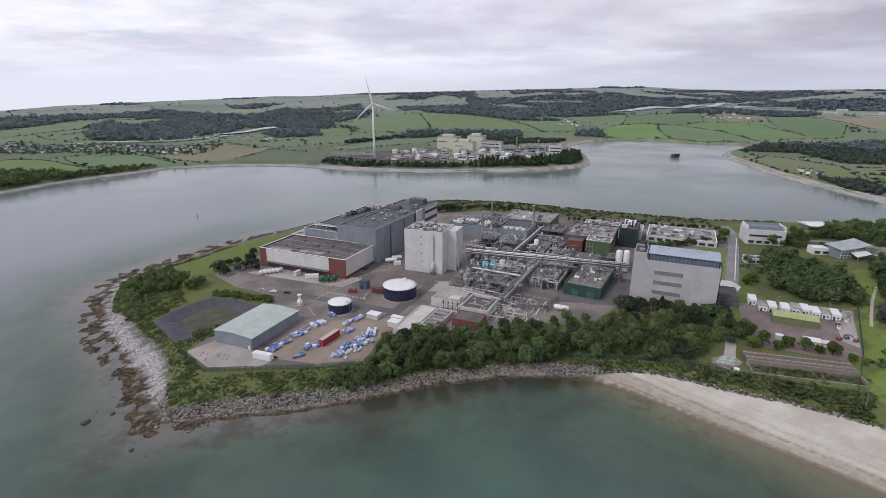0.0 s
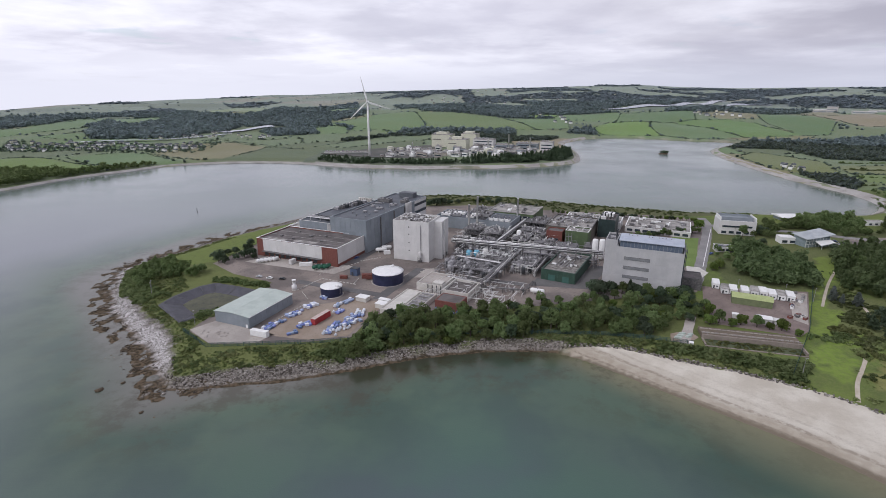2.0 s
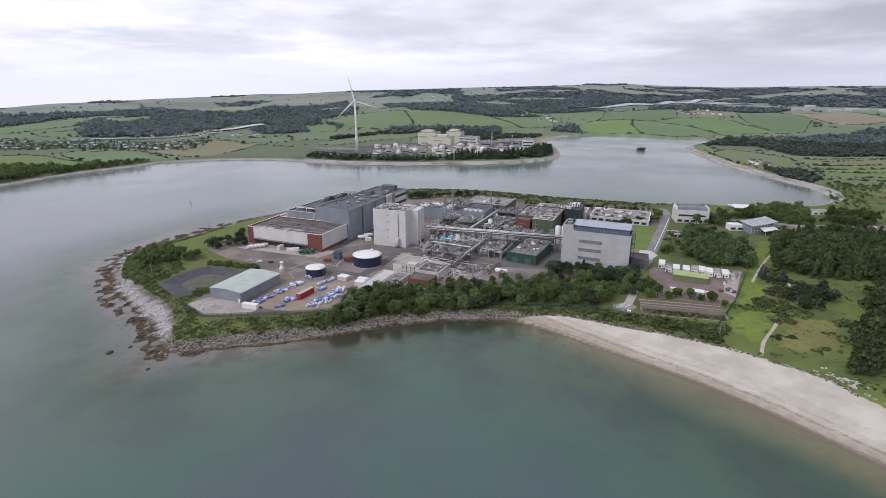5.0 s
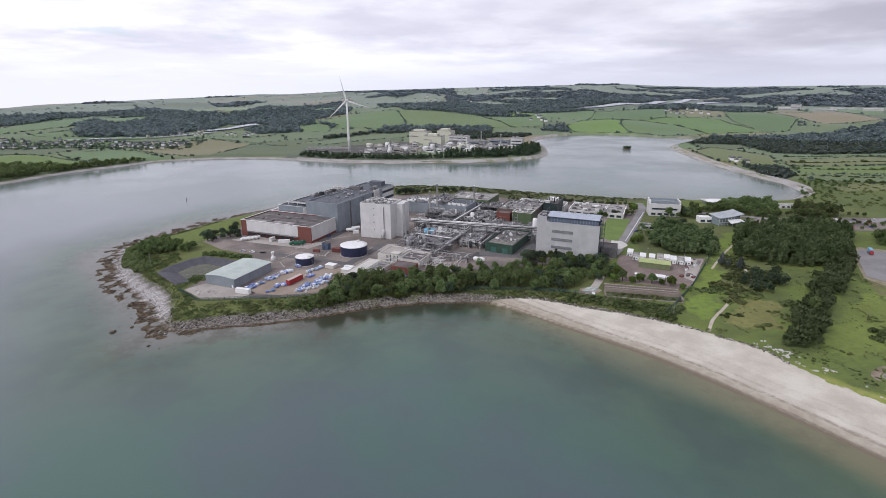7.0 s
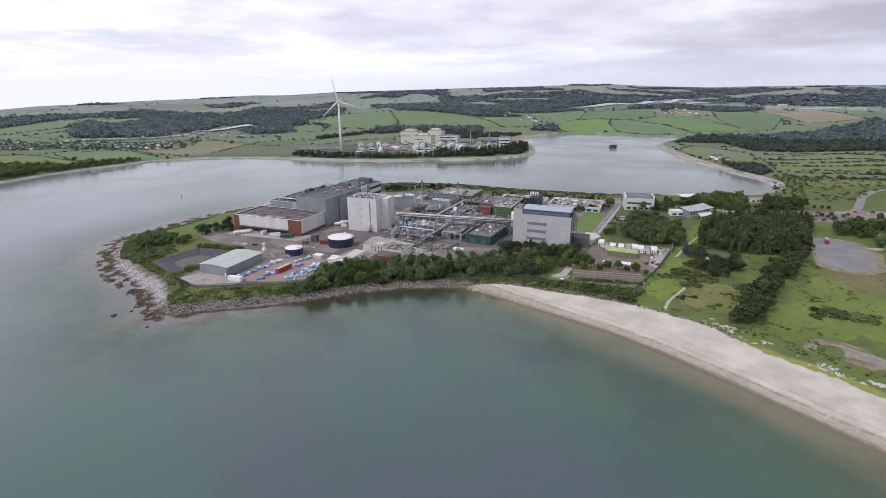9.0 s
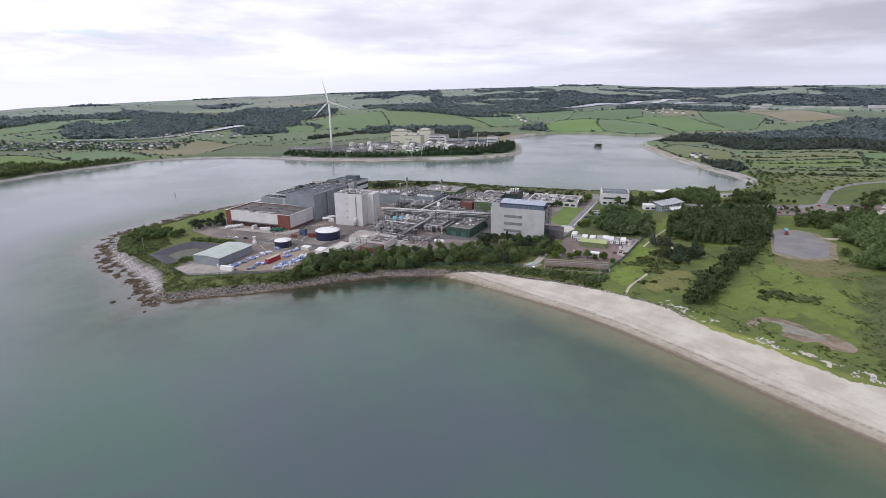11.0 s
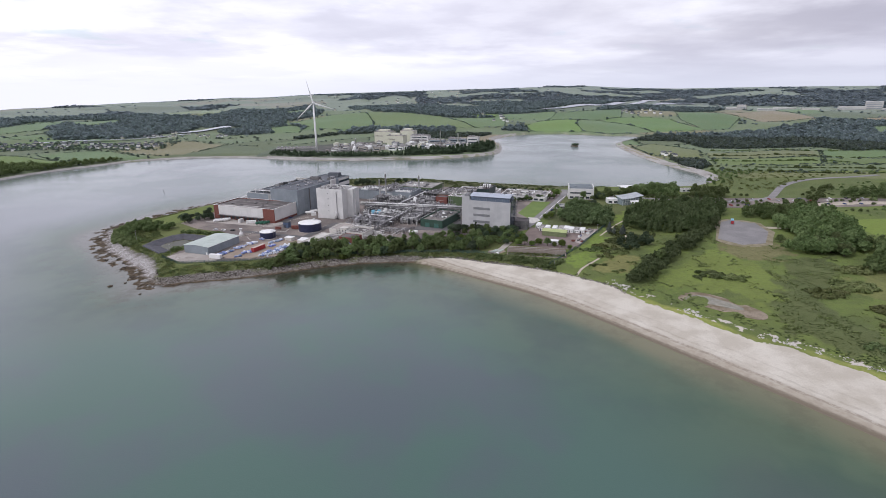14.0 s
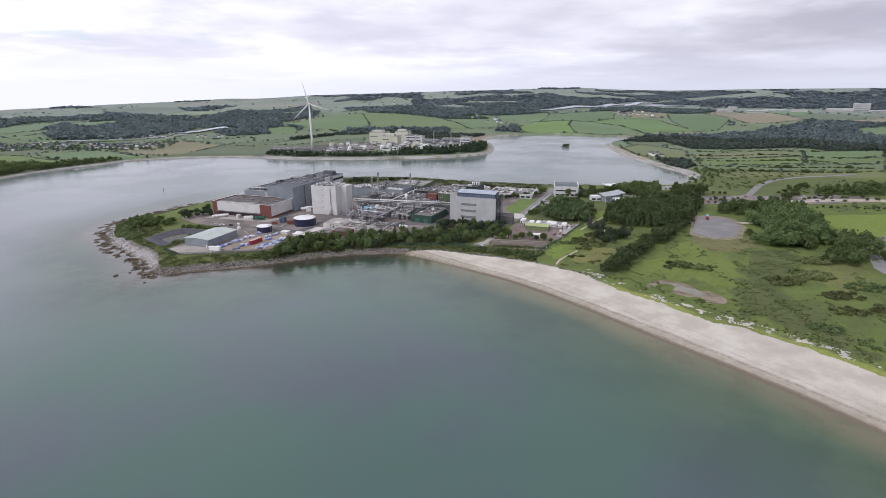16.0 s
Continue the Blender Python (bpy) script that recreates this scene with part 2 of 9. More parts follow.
def sheet(name, xs, ys, Z, mat, attrs, kind="structure", label="", category=""):
    nx, ny = len(xs), len(ys)
    X, Y = np.meshgrid(xs, ys)
    co = np.stack([X, Y, Z], -1).reshape(-1, 3).astype(np.float32)
    i = np.arange(nx * ny).reshape(ny, nx)
    q = np.stack([i[:-1, :-1], i[:-1, 1:], i[1:, 1:], i[1:, :-1]], -1).reshape(-1, 4).astype(np.int32)
    me = bpy.data.meshes.new(name)
    me.vertices.add(len(co))
    me.vertices.foreach_set("co", co.ravel())
    me.loops.add(q.size)
    me.loops.foreach_set("vertex_index", q.ravel())
    me.polygons.add(len(q))
    me.polygons.foreach_set("loop_start", np.arange(0, q.size, 4, dtype=np.int32))
    me.polygons.foreach_set("use_smooth", np.ones(len(q), bool))
    me.update(calc_edges=True)
    for key, v in attrs.items():
        if v.ndim == 3:
            a = me.attributes.new(key, "FLOAT_COLOR", "POINT")
            a.data.foreach_set("color", np.concatenate([v, np.ones((*v.shape[:2], 1))], -1).astype(np.float32).ravel())
        else:
            a = me.attributes.new(key, "FLOAT", "POINT")
            a.data.foreach_set("value", v.astype(np.float32).ravel())
    me.materials.append(mat)
    return tagged(new(name, me), label, category, kind=kind)


# fields beyond the water: outline and crop colour
# the greens lean bluish and WOOD is lightened, putting in distance haze
PASTURE, LUSH, DRY, STUBBLE, ROUGH, WOOD = (0.155, 0.208, 0.122), (0.14, 0.228, 0.105), (0.25, 0.225, 0.14), (0.30, 0.24, 0.17), (0.11, 0.145, 0.085), (0.095, 0.124, 0.100)
FIELDS = []


def field(color, *pts):
    FIELDS.append((color, pts))


MEADOW_DEEP, OLIVE, SPRING = (0.105, 0.190, 0.080), (0.185, 0.205, 0.105), (0.165, 0.285, 0.075)
# the western shore and the hill behind the village
field((0.150, 0.235, 0.065), (-840, 876), (-805, 905), (-736, 896), (-685, 882), (-593, 820), (-549, 802), (-551, 771), (-567, 734), (-633, 764), (-677, 756), (-701, 725))
field(LUSH, (-690, 909), (-676, 956), (-648, 1006), (-589, 995), (-474, 876), (-451, 869), (-478, 846), (-499, 841), (-544, 815), (-588, 826))
field(DRY, (-582, 995), (-581, 1060), (-539, 1152), (-487, 1179), (-390, 1121), (-390, 990), (-401, 912), (-442, 892), (-481, 909))
field(PASTURE, (-580, 1212), (-541, 1246), (-367, 1313), (-335, 1193), (-385, 1144), (-481, 1197))
field(LUSH, (-1217, 1292), (-1252, 1435), (-1317, 1615), (-1314, 1758), (-1326, 1934), (-1238, 1848), (-1104, 1564), (-1058, 1387), (-1067, 1302), (-1097, 1251), (-1136, 1201))
field(LUSH, (-984, 1215), (-989, 1313), (-1007, 1424), (-900, 1278), (-927, 1209))
field(LUSH, (-1300, 1976), (-1212, 1972), (-1145, 2069), (-1048, 1916), (-1038, 1714), (-1121, 1757))
field((0.235, 0.285, 0.15), (-1162, 2388), (-1084, 2544), (-914, 2610), (-738, 2205), (-819, 2133), (-1009, 2194))
# behind the far works
field(LUSH, (-363, 1695), (-292, 1862), (-198, 1925), (-110, 1900), (-60, 1600), (-58, 1501), (-151, 1456), (-259, 1531))
field((0.155, 0.225, 0.10), (-110, 1900), (9, 1855), (107, 1822), (199, 1773), (266, 1489), (136, 1480), (7, 1480), (-58, 1501), (-60, 1600))
field(LUSH, (199, 1773), (394, 1791), (408, 1726), (367, 1509), (266, 1489))
field(LUSH, (-418, 1599), (-337, 1588), (-283, 1527), (-271, 1416), (-350, 1424))
field(PASTURE, (-292, 1125), (-235, 1222), (-142, 1360), (-23, 1398), (-22, 1303), (-127, 1212), (-213, 1106))
field(SPRING, (313, 1889), (434, 1977), (380, 1815), (261, 1805))
# the broad fields at the head of the bay
field(SPRING, (436, 1511), (530, 1671), (652, 1650), (616, 1545), (592, 1391), (503, 1385), (432, 1399))
field(LUSH, (659, 1658), (760, 1730), (800, 1560), (790, 1340), (631, 1305), (592, 1391), (616, 1545))
field((0.13, 0.24, 0.075), (760, 1730), (854, 1791), (968, 1789), (1020, 1713), (962, 1369), (805, 1339), (790, 1340), (800, 1560))
field(MEADOW_DEEP, (662, 1966), (980, 2065), (871, 1805), (666, 1676), (547, 1666))
field(MEADOW_DEEP, (1126, 1884), (1309, 1934), (1274, 1688), (1064, 1418), (962, 1369), (1057, 1714))
field(STUBBLE, (1237, 1933), (1364, 1840), (1503, 1827), (1487, 1573), (1242, 1517), (1291, 1713))
field((0.36, 0.25, 0.16), (1631, 1570), (1839, 1567), (1756, 1479), (1591, 1498))
field(LUSH, (1491, 1371), (1644, 1365), (1435, 1148), (1387, 1222))
field(STUBBLE, (1255, 1085), (1421, 1134), (1244, 956), (1205, 1022))
# small hedged fields east of the bay
field(OLIVE, (654, 831), (749, 832), (898, 834), (830, 745), (740, 738), (620, 750))
field((0.165, 0.235, 0.095), (620, 744), (740, 732), (826, 739), (762, 657), (672, 661), (587, 675))
field(LUSH, (901, 834), (1045, 793), (990, 735), (836, 745))
field((0.135, 0.20, 0.085), (832, 739), (985, 729), (935, 674), (768, 657))
field(PASTURE, (579, 655), (753, 640), (922, 661), (842, 577), (695, 596), (552, 597))
field(OLIVE, (560, 584), (687, 579), (829, 564), (772, 504), (672, 540), (543, 536))
field((0.17, 0.20, 0.085), (556, 949), (635, 1037), (666, 957), (669, 876), (591, 721), (553, 730), (534, 809))
field((0.19, 0.275, 0.05), (470, 195), (480, 290), (600, 290), (620, 200))
WOODS = [((-974, 1386), (-1186, 1738), (-1208, 1832), (-1031, 1671), (-1015, 1774), (-1045, 1941), (-1160, 2118), (-1188, 2363), (-968, 2103), (-802, 2086), (-733, 2154), (-799, 2511), (-491, 2221),
          (-369, 1653), (-456, 1641), (-464, 1439), (-569, 1606), (-658, 1700), (-660, 1591), (-648, 1499), (-685, 1404), (-707, 1298), (-790, 1248), (-873, 1248)),
         ((-1555, 1661), (-1608, 1856), (-1540, 1926), (-1481, 2083), (-1445, 2240), (-1349, 2472), (-1188, 2363), (-1188, 2126), (-1332, 2026), (-1358, 1875), (-1320, 1690), (-1322, 1599), (-1344, 1541), (-1217, 1292)),
         ((-267, 2612), (151, 2601), (482, 2203), (438, 1997), (201, 1783), (88, 1833), (-73, 1904)),
         ((631, 1115), (771, 1268), (863, 1220), (1029, 1273), (1173, 1357), (1322, 1384), (1563, 1442), (1219, 1037), (1230, 971), (1153, 863), (966, 845), (904, 885), (773, 880), (709, 925), (731, 1086)),
         ((556, 808), (631, 874), (590, 761), (569, 662), (534, 624), (522, 669)),
         ((-549, 1500), (-470, 1600), (-337, 1600), (-270, 1530), (-288, 1430), (-420, 1400), (-468, 1380)), ((-240, 1240), (-140, 1380), (-20, 1420), (-20, 1440), (-150, 1405), (-260, 1270)), ((60, 1200), (140, 1240), (260, 1260), (300, 1330), (200, 1330), (80, 1270)),
         ((340, 1420), (420, 1400), (430, 1500), (380, 1500)), ((1300, 1440), (1470, 1540), (1600, 1480), (1700, 1300), (1560, 1380)),
         ((480, 2140), (660, 2010), (820, 2080), (1040, 2200), (1260, 2420), (1500, 2230), (1900, 1950), (2600, 1950), (2600, 2300), (1700, 2600), (1420, 2560), (1230, 2450), (1020, 2250), (800, 2130), (660, 2080), (500, 2300))]
# tidal water behind the fields and beside the village: middle line and width
RIVERS = [(((-860, 1160), (-763, 1170), (-690, 1225), (-650, 1310), (-605, 1415)), 14, "pale tidal river beside the village"), (((-640, 1462), (-622, 1500), (-590, 1530), (-560, 1580), (-535, 1600)), 34, "pale tidal river beside the village"),
          (((640, 2110), (776, 2170), (925, 2240), (1080, 2330), (1230, 2470), (1390, 2660)), 48, "pale tidal inlet far behind the fields"), (((1230, 2330), (1330, 2400), (1450, 2340)), 34, "pale tidal inlet far behind the fields")]

rng_cells = np.random.RandomState(11)
CELLS = np.array([(x * 260 + rng_cells.uniform(-95, 95), y * 230 + rng_cells.uniform(-85, 85)) for x in range(-16, 19) for y in range(2, 21)])
CELL_KIND = rng_cells.rand(len(CELLS))


def cell_of(X, Y):
    """Nearest and next-nearest field centre."""
    flat = np.stack([X.ravel(), Y.ravel()], 1)
    first, d1, d2 = [], [], []
    for k in range(0, len(flat), 20000):
        d = np.hypot(flat[k:k + 20000, None, 0] - CELLS[None, :, 0], flat[k:k + 20000, None, 1] - CELLS[None, :, 1])
        two = np.partition(d, 1, axis=1)
        first.append(d.argmin(1)), d1.append(two[:, 0]), d2.append(two[:, 1])
    return np.concatenate(first).reshape(X.shape), np.concatenate(d1).reshape(X.shape), np.concatenate(d2).reshape(X.shape)


def is_wood(idx, X, Y):
    """Which places are wooded: some fields, and the steep banks."""
    band = (X > 100) & (Y > 2150) & (Y < 4200) & (X < 2900)
    w = ((CELL_KIND[idx] > 0.80) & ~((X < -250) & (Y < 1250))) | (band & (CELL_KIND[idx] > 0.52))
    for pts in WOODS:
        w = w | inside(pts, X, Y)
    for _, pts in FIELDS:
        w = w & ~inside(pts, X, Y)
    return w


# grass of other colours in the meadow
PATCHES = [((0.105, 0.142, 0.052), ((420, 402), (640, 388), (760, 540), (620, 618), (530, 618), (512, 530), (440, 450))),
           ((0.23, 0.195, 0.135), ((505, 392), (640, 376), (612, 344), (500, 356))),
           ((0.095, 0.115, 0.05), ((196, 290), (250, 270), (300, 345), (340, 372), (420, 372), (430, 420), (330, 440), (262, 440), (234, 400), (200, 335))),
           ((0.088, 0.115, 0.045), ((347, 178), (389, 182), (351, 127), (310, 96), (313, 65), (301, 18), (291, -4), (287, 13), (282, 41), (267, 60), (283, 100), (316, 134))),
           ((0.19, 0.175, 0.085), ((323, 224), (371, 217), (360, 189), (333, 178), (305, 194))),
           ((0.175, 0.188, 0.066), ((389, 160), (408, 137), (377, 91), (338, 77), (350, 111))),
           ((0.168, 0.225, 0.05), ((225, 136), (257, 165), (311, 207), (322, 155), (290, 100), (262, 84), (283, 100), (257, 127))),
           ((0.21, 0.205, 0.075), ((201, 179), (213, 187), (233, 200), (242, 189), (223, 161), (208, 155), (195, 163))),
           ((0.115, 0.135, 0.055), ((236, 252), (263, 280), (267, 258), (286, 275), (282, 253), (260, 222), (240, 211), (222, 202), (208, 190), (226, 226))),
           ((0.172, 0.255, 0.045), ((178, 185), (228, 257), (294, 345), (310, 342), (257, 283), (240, 269), (240, 252), (226, 226), (199, 186), (186, 172))),
           ((0.19, 0.28, 0.05), ((499, 288), (563, 283), (479, 194), (467, 212), (480, 244)))]


def cover(X, Y):
    idx, d1, d2 = cell_of(X, Y)
    k = CELL_KIND[idx][..., None]
    c = np.where(k < 0.36, np.array(PASTURE), np.where(k < 0.50, np.array(LUSH), np.where(k < 0.6, np.array(DRY), np.where(k < 0.66, np.array(STUBBLE), np.array(ROUGH)))))
    c = np.where(is_wood(idx, X, Y)[..., None], np.array(WOOD), c)
    # beyond 2500 m the ground turns paler and greyer, haze put into its colour
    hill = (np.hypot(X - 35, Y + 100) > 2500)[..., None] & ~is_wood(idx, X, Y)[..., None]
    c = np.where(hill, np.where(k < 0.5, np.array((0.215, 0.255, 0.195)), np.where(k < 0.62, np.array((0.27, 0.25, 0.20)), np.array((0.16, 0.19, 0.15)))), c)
    # wooded ground out there carries the same painted haze
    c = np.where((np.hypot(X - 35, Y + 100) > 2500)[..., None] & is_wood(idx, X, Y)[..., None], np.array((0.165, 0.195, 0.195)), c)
    near = (Y < 620)[..., None]
    rough = np.clip(0.5 + 0.5 * wave(X, Y, 45, 21) + 0.3 * wave(X, Y, 13, 22), 0, 1)[..., None]
    meadow = np.array((0.142, 0.200, 0.046)) * (1 - rough) + np.array((0.088, 0.124, 0.040)) * rough
    c = np.where(near, meadow, c)
    WX, WY = X + 5 * wave(X, Y, 24, 23) + 2 * wave(X, Y, 7, 24), Y + 5 * wave(X, Y, 24, 25) + 2 * wave(X, Y, 7, 26)
    for color, pts in PATCHES:
        c = np.where(inside(pts, WX, WY)[..., None], np.array(color) * (0.88 + 0.24 * rough), c)
    bank = (X < 165) & (Y < 340)
    c = np.where(bank[..., None], np.array((0.135, 0.165, 0.058)) * (1 - 0.3 * rough), c)
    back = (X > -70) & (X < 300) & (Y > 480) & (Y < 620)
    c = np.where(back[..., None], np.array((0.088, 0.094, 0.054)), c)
    for color, pts in FIELDS:
        c = np.where(inside(pts, X, Y)[..., None], np.array(color), c)
    lawn = inside(((-205, 342), (-160, 452), (-120, 480), (-118, 440), (-148, 375), (-160, 335), (-175, 326), (-190, 324)), X, Y)
    c = np.where(lawn[..., None], np.array((0.14, 0.19, 0.052)), c)
    return c


xs, ys = spread(-255, 420, 2.8, 1.035, -4900, 4900), spread(-60, 520, 2.8, 1.035, -1200, 4900)
GX, GY = np.meshgrid(xs, ys)
GD = inland(GX, GY)
GZ = ground_height(GX, GY, GD)
width, beachy = beach_width(GX, GY)
edge = GD + 2.5 * wave(GX, GY, 17, 31) + 1.2 * wave(GX, GY, 6, 32)
sand = 0.55 * (1 - step(3, 12, edge)) * (GY > 620)
rock = (1 - beachy) * (1 - step(-2, 2, edge - width - 1)) * (GY < 620)
shingle = rock * step(-112, -128, GX - 0.2 * (GY - 200)) * step(7, 10, edge) * (1 - step(15, 19, edge)) * (1 - step(330, 400, GY))
n = Nodes("ground")
veg = n.mix(n.ramp(n.noise(0.35, 5, 0.6), 0.35, 0.75, 0.0, 0.55), n.attr("cover"), (0.075, 0.098, 0.040))
veg = n.mix(n.ramp(n.noise(1.3, 5, 0.7), 0.42, 0.62, 0.0, 0.35), veg, (0.21, 0.215, 0.095))
veg = n.mix(n.ramp(n.noise(0.012, 4, 0.55), 0.35, 0.7, 0.0, 0.6), veg, n.mix(0.5, n.attr("cover"), (0.16, 0.17, 0.06)))
sandc = n.mix(n.ramp(n.noise(0.06, 5, 0.6, n.scaled(1, 1, 1)), 0.35, 0.65), (0.47, 0.43, 0.36), (0.60, 0.565, 0.49))
sandc = n.mix(n.ramp(n.noise(1.2, 4, 0.6), 0.55, 0.8, 0.0, 0.5), sandc, (0.36, 0.32, 0.27))
lower = n.math("ADD", n.attr("shore", "Fac"), n.math("MULTIPLY", n.math("SUBTRACT", n.noise(0.07, 5, 0.65), 0.5), 7.0))
sandc = n.mix(n.ramp(lower, 6.0, 13.0, 0.75, 0.0), sandc, n.mix(n.ramp(n.noise(0.25, 4, 0.6), 0.4, 0.6), (0.31, 0.265, 0.205), (0.38, 0.335, 0.265)))
shore = n.math("ADD", n.attr("shore", "Fac"), n.math("MULTIPLY", n.math("SUBTRACT", n.noise(0.05, 5, 0.6), 0.5), 5.0))
for at, half, amount in ((3.2, 0.7, 0.55), (9.5, 1.0, 0.50), (14.5, 0.8, 0.22), (21.0, 0.7, 0.14)):
    off = n.math("ABSOLUTE", n.math("SUBTRACT", shore, at))
    wrack = n.math("MULTIPLY", n.ramp(off, half * 0.4, half * 1.6, amount, 0.0), n.ramp(n.noise(0.5, 4, 0.7), 0.35, 0.6))
    sandc = n.mix(wrack, sandc, (0.15, 0.115, 0.085))
sandc = n.mix(n.ramp(n.attr("damp", "Fac"), 0.15, 0.8), sandc, (0.185, 0.155, 0.115))
rockc = n.mix(n.ramp(n.noise(0.8, 5, 0.65), 0.38, 0.62), (0.095, 0.083, 0.07), (0.26, 0.24, 0.215))
rockc = n.mix(n.ramp(n.attr("damp", "Fac"), 0.3, 0.7), rockc, n.mix(n.ramp(n.noise(0.5, 4), 0.4, 0.6), (0.05, 0.04, 0.025), (0.12, 0.09, 0.06)))
shing = n.mix(n.ramp(n.noise(1.1, 5, 0.7), 0.4, 0.62), (0.34, 0.32, 0.31), (0.60, 0.58, 0.57))
rockc = n.mix(n.attr("shingle", "Fac"), rockc, shing)
col = n.mix(n.attr("rock", "Fac"), veg, rockc)
grass = n.mix(n.ramp(n.noise(0.4, 4, 0.65), 0.35, 0.65), (0.21, 0.255, 0.058), (0.29, 0.30, 0.10))
duney = n.math("ADD", n.attr("top_edge", "Fac"), n.math("MULTIPLY", n.math("SUBTRACT", n.noise(0.10, 4, 0.6), 0.5), 7.0))
bare = n.math("MULTIPLY", n.ramp(n.noise(0.13, 5, 0.7), 0.56, 0.60), n.math("MULTIPLY", n.ramp(duney, 3.5, 5.0), n.ramp(duney, 8.5, 10.0, 1.0, 0.0)))
col = n.mix(n.math("MULTIPLY", n.attr("dune", "Fac"), n.math("MULTIPLY", n.ramp(duney, 3.0, 6.0, 1.0, 0.0), n.ramp(n.noise(0.03, 3), 0.35, 0.6, 0.35, 1.0))), col, grass)
col = n.mix(n.math("MULTIPLY", n.attr("dune", "Fac"), bare), col, (0.53, 0.49, 0.44))
fray = n.math("ADD", n.attr("top_edge", "Fac"), n.math("ADD", n.math("MULTIPLY", n.math("SUBTRACT", n.noise(0.22, 5, 0.7), 0.5), 7.0), n.math("MULTIPLY", n.math("SUBTRACT", n.noise(0.06, 3), 0.5), 9.0)))
onbeach = n.math("MULTIPLY", n.ramp(fray, -0.35, 0.35, 1.0, 0.0), n.attr("beach", "Fac"))
col = n.mix(n.math("MAXIMUM", n.attr("sand", "Fac"), onbeach), col, sandc)
n.bump(n.noise(0.9, 5, 0.6), 0.6, 0.5)
# the sheen that imitates haze, weighted by the rank attribute
n.haze_sheen(n.attr("rank", "Fac"))
GROUND = n.done(col, 0.95, 0, 0.15)
along = (GX - 70) * 0.62 - (GY - 206) * 0.78
dune = step(138, 156, along) * beachy * (GX < 330)
damp = np.clip(1 - step(0.0, 0.55 + 0.45 * (1 - beachy), GZ), 0, 1)
# rank: weight of the haze-like sheen, zero near and rising with distance
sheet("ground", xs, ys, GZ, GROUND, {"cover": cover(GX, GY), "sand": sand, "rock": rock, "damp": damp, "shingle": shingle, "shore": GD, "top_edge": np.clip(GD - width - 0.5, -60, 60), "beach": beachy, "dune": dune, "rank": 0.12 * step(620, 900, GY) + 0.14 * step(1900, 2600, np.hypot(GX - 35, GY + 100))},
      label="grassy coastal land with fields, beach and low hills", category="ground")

wx, wy = spread(-420, 420, 7, 1.05, -2400, 2400), spread(-260, 640, 7, 1.05, -1600, 1480)
WX, WY = np.meshgrid(wx, wy)
WD = -inland(WX, WY)
shallow = np.clip(WD + 6 * wave(WX, WY, 60, 51), 0, 400)
w = Nodes("sea_water")
split = w.t.nodes.new("ShaderNodeSeparateXYZ")
w.put(split.inputs[0], w.pos)
w.pos_x = split.outputs[0]
deep = w.mix(w.ramp(w.noise(0.010, 4, 0.55), 0.38, 0.62), (0.086, 0.112, 0.124), (0.074, 0.134, 0.112))
mid = w.mix(w.ramp(w.noise(0.02, 4), 0.4, 0.6), (0.040, 0.076, 0.054), (0.066, 0.108, 0.070))
dist = w.attr("offshore", "Fac")
mid = w.mix(w.ramp(w.pos_x, 100, 240), mid, w.mix(w.ramp(w.noise(0.018, 4), 0.4, 0.6), (0.050, 0.092, 0.056), (0.080, 0.122, 0.070)))
# paler to the west: reflected bright sky is put into the water's colour
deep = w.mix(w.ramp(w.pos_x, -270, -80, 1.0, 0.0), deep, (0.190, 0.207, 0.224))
colw = w.mix(w.ramp(dist, 10, 110), mid, deep)
# shallows below the tree belt are darkened, a painted reflection of the trees
colw = w.mix(w.ramp(dist, 1, 26), w.mix(w.ramp(w.pos_x, 40, 90), w.mix(w.ramp(w.pos_x, -70, -30), (0.135, 0.130, 0.116), (0.052, 0.056, 0.038)), (0.165, 0.160, 0.092)), colw)
weed = w.math("MULTIPLY", w.ramp(w.noise(0.05, 6, 0.72), 0.46, 0.62), w.ramp(dist, 8, 48, 1.0, 0.0))
colw = w.mix(w.math("MULTIPLY", weed, w.math("MULTIPLY", w.ramp(w.pos_x, 60, 130, 0.7, 0.2), w.ramp(w.pos_x, -190, -80, 0.5, 1.0))), colw, (0.045, 0.04, 0.022))
# paler again over the northern bay, more sky reflection painted in
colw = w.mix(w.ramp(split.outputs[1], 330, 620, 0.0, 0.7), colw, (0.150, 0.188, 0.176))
w.bump(w.math("ADD", w.noise(0.35, 4, 0.6, w.scaled(1, 1.6, 1)), w.noise(1.6, 2)), 0.12, 0.25)
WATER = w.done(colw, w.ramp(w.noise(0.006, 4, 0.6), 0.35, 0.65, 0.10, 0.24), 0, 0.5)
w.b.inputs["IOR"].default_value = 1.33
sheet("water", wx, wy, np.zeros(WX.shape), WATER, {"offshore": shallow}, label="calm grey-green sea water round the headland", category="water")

from mathutils.geometry import tessellate_polygon

# ---- a kit of shapes ----
TURN = -24.0  # the works' own grid, degrees from the world's axes
SU = Vector((math.cos(radians(TURN)), math.sin(radians(TURN)), 0))
SV = Vector((-SU.y, SU.x, 0))
YARD_Z = 5.0


def site(u, v, z=YARD_Z):
    """A place on the works' grid."""
    p = Vector((0, 300, 0)) + u * SU + v * SV
    return Vector((p.x, p.y, z))


def at_site(u, v, z=YARD_Z, turn=0):
    p = site(u, v, z)
    return pose(p.x, p.y, p.z, 0, 0, TURN + turn)


def thing(name, m, label, category, group=""):
    ob = new(name)
    ob.empty_display_size = 1
    ob.matrix_world = m
    return tagged(ob, label, category, group)


